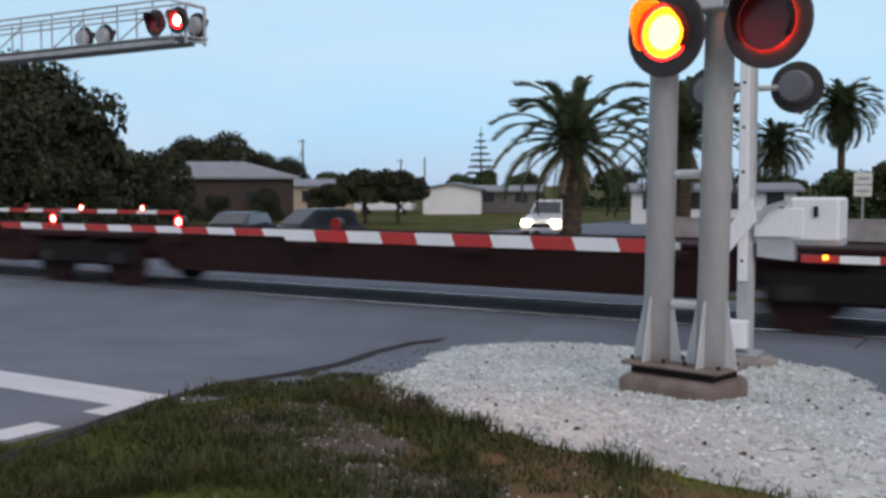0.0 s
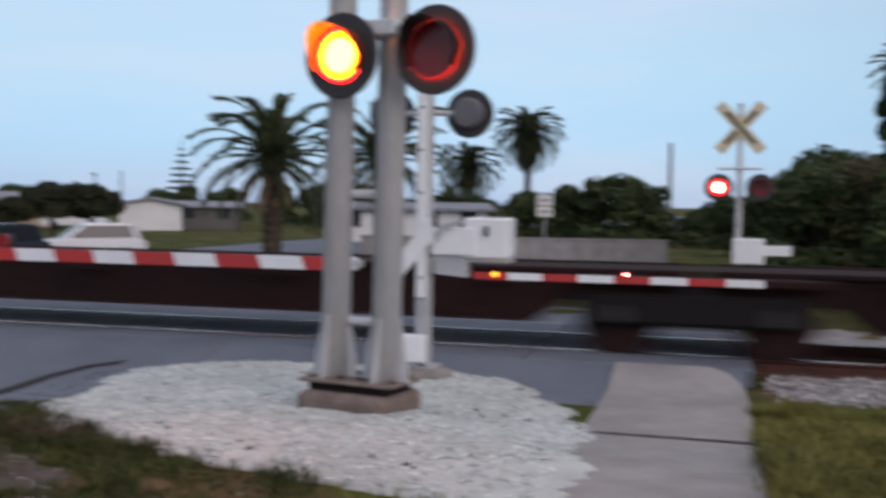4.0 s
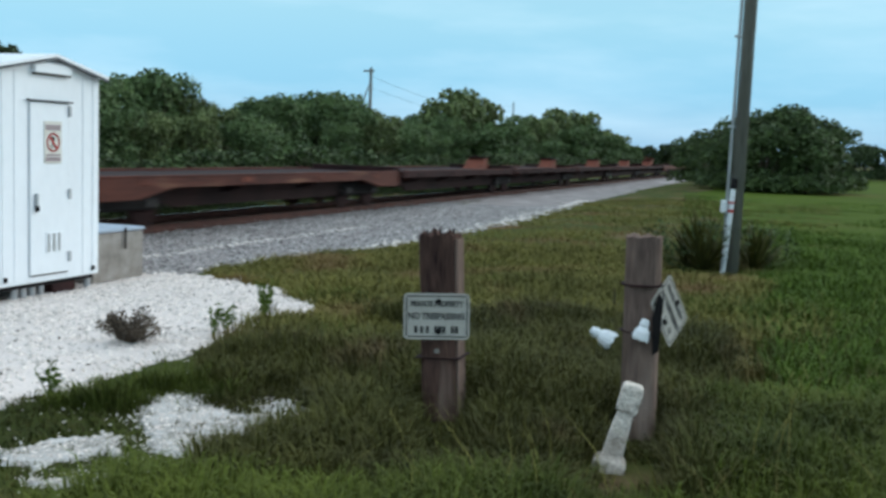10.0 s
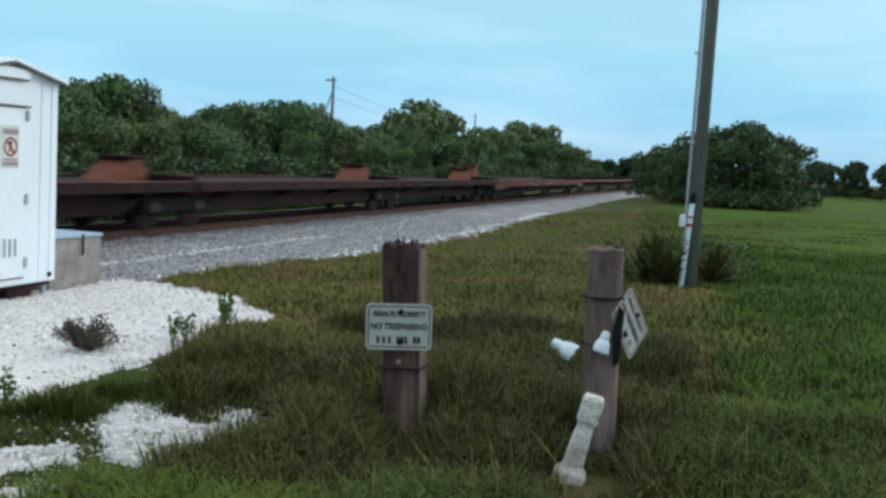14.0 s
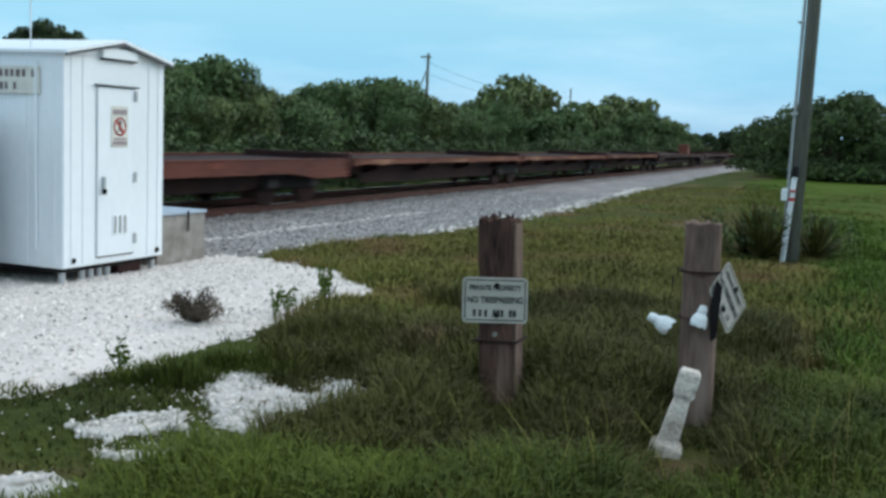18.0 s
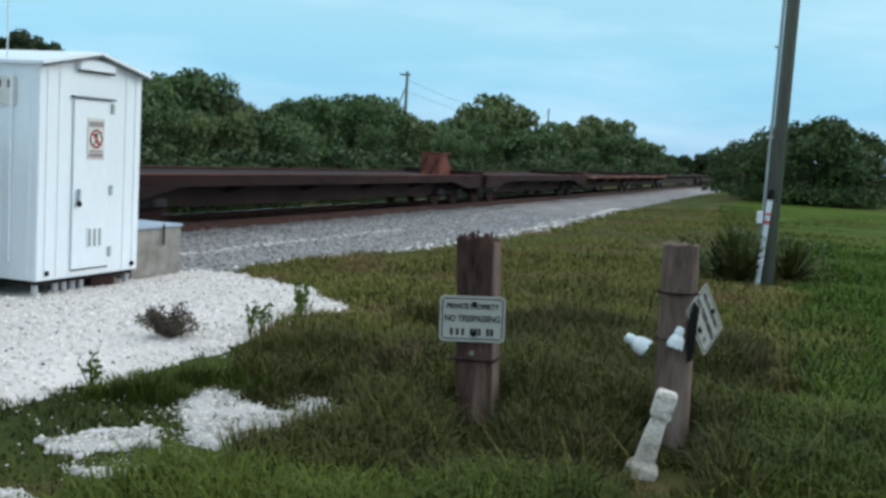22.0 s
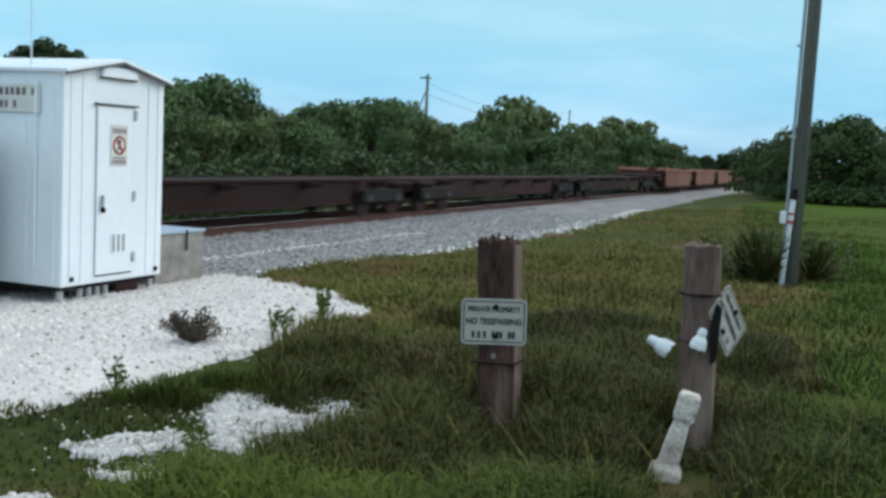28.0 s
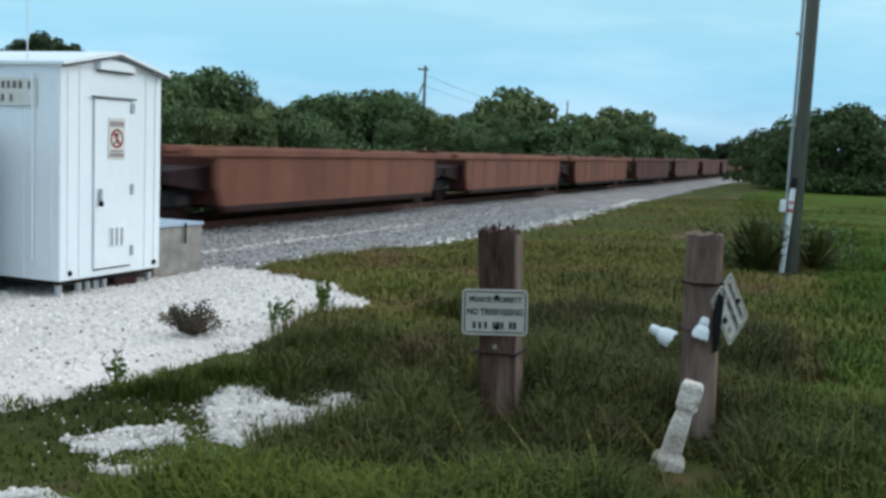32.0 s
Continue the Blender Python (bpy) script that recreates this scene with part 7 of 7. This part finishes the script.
blades("long_grass", 60000, field(2.6, 12, -80, -132), lambda P, g: tall(P, g) * 0.55, 5, "short rough grass under the tussocks", 0.005, WEEDY)
blades("grass_thatch", 50000, field(2.6, 10, 26, -12), lambda P, g: 0.02 + 0.035 * g.random(len(P)), 9, "short matted grass between the verge tufts", 0.006, VERGE)
blades("grass_thatch", 70000, field(2.6, 10, -12, -132), lambda P, g: 0.02 + 0.035 * g.random(len(P)), 19, "short matted grass between the tufts", 0.006)
def lush_zone(x, y, d, az):
    return az > 120.5 + 3 * noise.noise(Vector((x * 0.3, y * 0.3, 17.0)))


tufts("green_tussocks", 10500, spread(2.5, 6.6, -72, -132, lambda x, y, d, az: not weedy_zone(x, y, d, az)), lumpy(0.10, 0.32), 21, "fresh green tussocks of long arching grass", GREEN, 20, 0.10)
tufts("weedy_tussocks", 6500, spread(4.2, 9.2, -90, -124, weedy_zone), lumpy(0.14, 0.34, 0.8, 5.0), 22, "dark brown-green weedy tussocks round the posts", WEEDY, 18, 0.10)
tufts("meadow_tussocks", 7000, spread(6.0, 17, -90, -126, lambda x, y, d, az: not weedy_zone(x, y, d, az) and not lush_zone(x, y, d, az) and (d > 8 or blot(x, y, 0.8, 21.0, 0.0))), lumpy(0.07, 0.20, 0.6, 8.0), 23, "olive and straw-coloured tussocks of field grass", STRAW, 12, 0.13, 0.008)
tufts("green_clumps", 3200, spread(6.0, 12, -90, -126, lambda x, y, d, az: not weedy_zone(x, y, d, az) and blot(x, y, 0.5, 31.0, 0.16)), lumpy(0.07, 0.22, 0.6, 8.0), 27, "green clumps among the olive field grass", GREEN, 14, 0.12, 0.007)
tufts("lush_tussocks", 9000, spread(6.5, 24, -116, -136, lush_zone), lumpy(0.08, 0.22, 0.5, 9.0), 26, "bright green lush tussocks past the utility pole", LUSH, 12, 0.14, 0.008)
blades("field_grass", 90000, field(9, 40, -92, -124), lambda P, g: tall(P, g) * 0.8, 6, "straw-coloured and olive field grass", 0.0085, STRAW)
blades("dry_stems", 500, field(3, 12, -96, -130), lambda P, g: tall(P, g) * 0.7 + 0.14 + 0.2 * g.random(len(P)), 17, "thin dry grass stems with pale tips", 0.0028, STRAW)
blades("bright_grass", 50000, field(14, 45, -116, -134), lambda P, g: tall(P, g) * 0.8, 16, "bright green grass beyond the utility pole", 0.009, LUSH)
tufts("verge_tussocks", 3600, spread(3.0, 9.5, 26, -10, lambda x, y, d, az: blot(x, y, 1.2, 4.0, -0.1)), lumpy(0.05, 0.16, 1.1, 3.0), 24, "dark patchy tufts of verge grass", VERGE, 16, 0.09)
tufts("strip_tussocks", 8500, spread(4.5, 12, -20, -73, lambda x, y, d, az: us(x, y)[0] > 0.35 and us(x, y)[1] > 1.5), lumpy(0.05, 0.28, 0.9, 6.0), 25, "olive and tawny tussocks beside the sidewalk", STRAW, 16, 0.10, 0.006)
blades("short_grass", 25000, field(2.6, 12, 26, -10), lambda P, g: tall(P, g) * 0.7, 8, "short patchy verge grass", 0.0055, VERGE)
blades("short_grass", 45000, field(2.6, 12, -10, -92), lambda P, g: tall(P, g) * 0.7, 18, "short patchy grass beside the gravel pad", 0.0055)


def weed(p, h, r, count, seed, material, name, label):
    """A small branching weed: thin stems with leaflets."""
    root = thing(name, upright(p), label, "weed")
    g = random.Random(seed)
    lobes = []
    for i in range(22 if material is DRY_WEED else 7):
        a = g.uniform(0, 6.28)
        k = g.uniform(0.2, 1.0) * r
        tip = (math.cos(a) * k, math.sin(a) * k, h * g.uniform(0.5, 1.0) * (1.15 - 0.75 * k / r if material is DRY_WEED else 1.0))
        part("stem", rod((0, 0, -0.03), tip, 0.006, 0.002, n=4), BARK if material is DRY_WEED else material, root)
        for f in ((0.3, 0.5, 0.75, 1.0) if material is DRY_WEED else (0.5, 0.75, 1.0)):
            lobes.append((tip[0] * f, tip[1] * f, tip[2] * f, r * 0.22, r * 0.22, r * 0.22))
    v, f = leaf_cloud(lobes, count, 0.013 if material is DRY_WEED else 0.019, seed)
    raw("foliage", v, f, material, root)
    return root


for u, s, h, r, n, sd, m, nm, lab in ((6.57, 4.68, 0.27, 0.25, 2600, 1, DRY_WEED, "dry_weed", "dry brown weed clump on the white gravel"), (7.95, 4.3, 0.34, 0.13, 120, 2, LUSH, "weed", "spindly green weed at the gravel edge"), (7.37, 4.32, 0.2, 0.12, 100, 3, LUSH, "weed", "spindly green weed at the gravel edge"), (8.3, 4.45, 0.26, 0.10, 90, 4, LUSH, "weed", "spindly green weed at the gravel edge"), (4.94, 4.07, 0.18, 0.09, 70, 5, LUSH, "weed", "spindly green weed at the gravel edge"), (7.09, 4.28, 0.2, 0.08, 70, 6, LUSH, "weed", "spindly green weed at the gravel edge")):
    p = at_us(u, s)
    p.z = ground_z(p.x, p.y) + 0.03
    weed(p, h, r, n, sd, m, nm, lab)


def saw_palmetto(p, r, count, seed):
    """A low spiky palmetto at the pole's foot."""
    root = thing("palmetto", upright(p), "low spiky green palmetto beside the utility pole", "shrub")
    g = random.Random(seed)
    vs, fs = [], []
    for i in range(count):
        a, el = g.uniform(0, 6.28), g.uniform(0.35, 1.4)
        L = r * g.uniform(0.6, 1.1)
        d = Vector((math.cos(a) * math.cos(el), math.sin(a) * math.cos(el), math.sin(el)))
        side = Vector((-math.sin(a), math.cos(a), 0)) * 0.022
        o = len(vs)
        b, m, t = d * L * 0.12, d * L * 0.6, d * L + Vector((0, 0, -0.12 * L))
        vs += [b - side * 0.5, b + side * 0.5, m + side, m - side, t]
        fs += [(o, o + 1, o + 2, o + 3), (o + 3, o + 2, o + 4)]
    raw("spike_crown", vs, fs, WEEDY, root)
    v, f = leaf_cloud([(g.uniform(-0.5, 0.5) * r, g.uniform(-0.5, 0.5) * r, r * g.uniform(0.1, 0.6), r * 0.28, r * 0.28, r * 0.24) for i in range(9)], 420, 0.028, seed)
    raw("undergrowth", v, f, LEAF_MID, root)



saw_palmetto(bearing(-117.2, 14.4), 1.05, 130, 4)
saw_palmetto(bearing(-116.5, 14.8), 0.8, 80, 5)
saw_palmetto(bearing(-119.9, 15.2), 0.85, 110, 6)

# ---- houses and cars beyond the rails ----
def house(p, turn, w, d, h, rise, wall, label, gable_front=True, windows=3, cover=None, hip=0.0):
    root = thing("house", upright(p, turn), label, "house")
    body = part("wall", box(-w / 2, w / 2, -d / 2, d / 2, -0.3, h), wall, root)
    if gable_front:
        roof = prism([(-w / 2 - 0.4, h - 0.05), (0, h + rise), (w / 2 + 0.4, h - 0.05), (w / 2 + 0.4, h + 0.1), (0, h + rise + 0.16), (-w / 2 - 0.4, h + 0.1)], -d / 2 - 0.4, d / 2 + 0.4)
        part("gable", prism([(-w / 2, h), (w / 2, h), (0, h + rise)], -d / 2, d / 2), wall, root)
    else:
        roof = prism([(-d / 2 - 0.5, h - 0.05), (0, h + rise), (d / 2 + 0.5, h - 0.05), (d / 2 + 0.5, h + 0.1), (0, h + rise + 0.16), (-d / 2 - 0.5, h + 0.1)], -w / 2 - 0.4, w / 2 + 0.4)
        bmesh.ops.rotate(roof, verts=roof.verts, cent=(0, 0, 0), matrix=Matrix.Rotation(radians(90), 3, "Z"))
    for v in roof.verts:
        if hip and v.co.z > h + rise - 0.05:
            v.co.x -= math.copysign(hip, v.co.x)
    part("roof", roof, cover or ROOF_GREY, root, "low pale sheet roof" if cover else "low grey shingle roof")
    for i in range(windows):
        x = -w / 2 + w * (i + 0.5) / windows
        win = part("window", box(x - 0.55, x + 0.55, -d / 2 - 0.05, -d / 2 - 0.004, 0.8, 1.9, 0.01), wall, root)
        part("pane", box(x - 0.48, x + 0.48, -d / 2 - 0.06, -d / 2 - 0.052, 0.87, 1.83), WINDOW_GLASS, win)
    return root


house(bearing(-0.55, 86), radians(-4), 4.6, 9.0, 1.9, 0.45, STUCCO_WHITE, "white stucco house end with a low gabled roof", True, 0)
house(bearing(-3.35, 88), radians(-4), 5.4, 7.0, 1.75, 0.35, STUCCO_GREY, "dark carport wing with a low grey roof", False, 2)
house(bearing(12.85, 72), radians(14), 10.4, 7.0, 2.75, 1.0, STUCCO_SHADED, "bungalow with a broad hipped roof, shade in its brown wall colour", False, 2, hip=3.4)
house(bearing(6.6, 92), radians(8), 7.0, 7.0, 2.2, 0.5, STUCCO_TAN, "tan bungalow with a pale flat roof", False, 2)
house(bearing(-14.5, 62), radians(-12), 9.0, 5.0, 1.9, 0.3, STUCCO_WHITE, "long low pale building under a flat roof", False, 4)
house(bearing(-60.5, 46), radians(-60), 3.0, 3.0, 1.55, 0.45, STUCCO_WHITE, "small pale-roofed shed behind the hedge", False, 1, STUCCO_WHITE)


# Upright slab added in place of a pale sloping road surface.
def pale_road_slab():
    p = bearing(-24.0, 42)
    root = thing("boundary_wall", upright(p, radians(-24)), "upright pale slab standing in for a distant road surface", "wall")
    part("wall", box(-9, 3.6, -0.1, 0.1, -0.4, 0.85, 0.01), CONCRETE, root)
    part("coping", box(-9.05, 3.65, -0.14, 0.14, 0.855, 0.92, 0.01), CONCRETE, root)


pale_road_slab()


def car(p, turn, paint, label, lit, lift=0.0, suv=True, tail=False):
    """A car: lofted body, cabin, glass, wheels, lamps; x forward."""
    root = thing("car", upright(p, turn), label, "car")
    top = 1.62 if suv else 1.45
    lower = [(-2.25, 0.32), (-2.30, 0.62), (-2.22, 0.95), (0.9, 1.0), (1.95, 0.86), (2.25, 0.68), (2.28, 0.36)]
    bm = prism(lower, -0.88, 0.88)
    bmesh.ops.bevel(bm, geom=bm.edges[:], offset=0.06, segments=2, affect="EDGES")
    part("body", bm, paint, root)
    bm = prism([(-2.1, 0.95), (-1.85, top - 0.06), (-1.3, top), (0.05, top), (0.95, 0.99)], -0.74, 0.74)
    for v in bm.verts:
        if v.co.z > 1.2:
            v.co.y *= 0.84
    bmesh.ops.bevel(bm, geom=bm.edges[:], offset=0.05, segments=2, affect="EDGES")
    cabin = part("cabin", bm, paint, root)
    for quad in (((0.82, -0.62, 1.05), (0.82, 0.62, 1.05), (0.12, 0.54, top - 0.09), (0.12, -0.54, top - 0.09)), ((-2.06, 0.6, 1.05), (-2.06, -0.6, 1.05), (-1.90, -0.54, top - 0.12), (-1.90, 0.54, top - 0.12))):
        k = 0.045 if quad[0][0] > 0 else -0.045
        bm = bmesh.new()
        bm.faces.new([bm.verts.new((x + k, y, z + 0.02)) for x, y, z in quad])
        part("windscreen" if k > 0 else "rear_window", bm, CAR_GLASS, cabin)
    for e in (-1, 1):
        bm = bmesh.new()
        a = [bm.verts.new((x, e * (0.755 if z < 1.2 else 0.64), z)) for x, z in ((-1.85, 1.03), (0.7, 1.03), (0.08, top - 0.1), (-1.7, top - 0.1))]
        bm.faces.new(a)
        part("side_window", bm, CAR_GLASS, cabin)
        for x in (-1.4, 1.38):
            w = part("wheel", lathe([(0.2, -0.11), (0.32, -0.10), (0.335, 0.0), (0.32, 0.10), (0.2, 0.11)], 18, "Y", m=Matrix.Translation((x, e * 0.80, 0.335))), TYRE, root)
            part("rim", lathe([(0.19, -0.012), (0.17, 0.012)], 14, "Y", m=Matrix.Translation((x, e * 0.915, 0.335))), GALV, w)
        part("headlight", box(2.08, 2.33, e * 0.62 - 0.17, e * 0.62 + 0.17, 0.60, 0.80, 0.02), HEADLIGHT if lit else GALV, root, "lit headlight" if lit else "")
        part("tail_light", box(-2.31, -2.24, e * 0.66 - 0.1, e * 0.66 + 0.1, 0.72, 0.9, 0.01), TAIL_GLOW if tail else SIGN_RED, root, "lit tail light" if tail else "")
    part("grille", box(2.22, 2.29, -0.42, 0.42, 0.50, 0.66, 0.01), BLACK_IRON, root)
    return root


def facing(deg, off):
    return radians(deg) - math.pi / 2 + radians(off)


white_car = car(bearing(-4.88, 45), facing(-4.88, -24), CAR_WHITE, "white car waiting with its headlights on", True)
car(bearing(11.75, 38), facing(12, -22), CAR_DARK, "dark blue car standing beyond the rails", False, suv=False)
car(bearing(7.75, 40), facing(8.0, -52), CAR_DARK, "dark station wagon standing beyond the rails", False)
car(bearing(-29.35, 84), facing(-29.35, 176), CAR_DARK, "dark car far off with its tail lights on", False, suv=False, tail=True)
leaving_car = car(bearing(-22.2, 52), facing(-22.2, 10), CAR_GREY, "dark car far off with its headlights on", True)
car(bearing(3.4, 80), facing(3.4, 80), CAR_WHITE, "pale parked car under round trees", False, suv=False)


def thin_pole(deg, dist, h, label, arm=True):
    root = thing("utility_pole", upright(bearing(deg, dist), radians(deg)), label, "utility pole")
    part("pole", rod((0, 0, -0.4), (0, 0, h), 0.15, 0.1, n=10), POLE_WOOD, root)
    if arm:
        part("crossarm", box(-0.55, 0.25, -0.06, 0.06, h - 0.32, h - 0.2, 0.01), POLE_WOOD, root)
        part("brace", rod((-0.85, 0, h - 3.4), (-0.12, 0, h - 1.3), 0.05, n=6), POLE_WOOD, root)
        part("brace", rod((-0.55, 0, h - 3.0), (-0.75, 0, h - 1.9), 0.05, n=6), POLE_WOOD, root)


thin_pole(7.9, 110, 7.2, "distant wooden utility pole")
thin_pole(2.46, 130, 5.6, "distant wooden utility pole")
thin_pole(1.13, 130, 5.8, "distant wooden utility pole", False)
thin_pole(-28.9, 60, 5.9, "thin dark wooden pole beyond the rails", False)
thin_pole(-98.5, 75, 7.9, "wooden utility pole behind the trees")
thin_pole(-106.45, 150, 9.6, "wooden utility pole behind the trees", False)


def power_line(a, b, sag):
    """A slack wire between two poles."""
    root = thing("power_line", Matrix.Identity(4), "thin dark power line slung between wooden poles", "wire", "power lines")
    bm = bmesh.new()
    pts = [a.lerp(b, k / 10) - Vector((0, 0, sag * 4 * (k / 10) * (1 - k / 10))) for k in range(11)]
    for p, q in zip(pts, pts[1:]):
        rod(p, q, 0.011, n=5, bm=bm, caps=False)
    part("wire", bm, BLACK_IRON, root)


for z in (7.4, 6.6):
    power_line(bearing(-98.5, 75, z - 0.7), bearing(-106.45, 150, z + 1.2), 1.3)


# ---- movement ----
PERIOD = 1.232


def motions():
    spin = TRACK_TURN
    for car_, c in TRAIN:
        walk(car_, [(t, upright(at_us(c - SPEED * t, TRACK_S, RAIL_TOP), spin)) for t in range(-3, 36, 2)])
    walk(white_car, [(t, upright(bearing(deg, d), facing(-5, -turn))) for t, deg, d, turn in ((-1.0, -6.1, 45.6, 4), (0.0, -5.75, 45.3, 10), (1.0, -4.88, 45.0, 28), (2.0, -3.39, 44.6, 44), (3.0, -0.9, 44.2, 60), (4.5, 5.0, 44.0, 78), (7.0, 16.0, 45.5, 88), (10.0, 28.0, 48.0, 90), (33.0, 30.0, 48.6, 90))])
    walk(leaving_car, [(t, upright(bearing(deg, d), facing(deg, 10))) for t, deg, d in ((-1.0, -22.4, 74), (1.0, -22.3, 75), (2.0, -22.0, 76), (3.3, -24.6, 79), (4.6, -28.3, 84), (6.5, -29.0, 100), (33.0, -29.1, 104))])
    for lamp, phase in FLASHERS:
        home = lamp.matrix_basis.copy()

        def turned(angle):
            return home @ Matrix.Rotation(radians(angle), 4, "Z")

        rows, lit = [], phase == 0
        rows.append((-0.2, turned(0 if lit else 180)))
        k, t = 0, PERIOD / 2 - 0.012
        while t < 32.3:
            a, b = (0, 180) if lit else (180, 360)
            for i in range(5):
                rows.append((round((t - 0.0667 + i * 0.0334) * 30) / 30, turned(a + (b - a) * i / 4)))
            lit = not lit
            t += PERIOD / 2
        rows.append((32.5, turned(0 if lit else 180)))
        walk(lamp, rows)


motions()
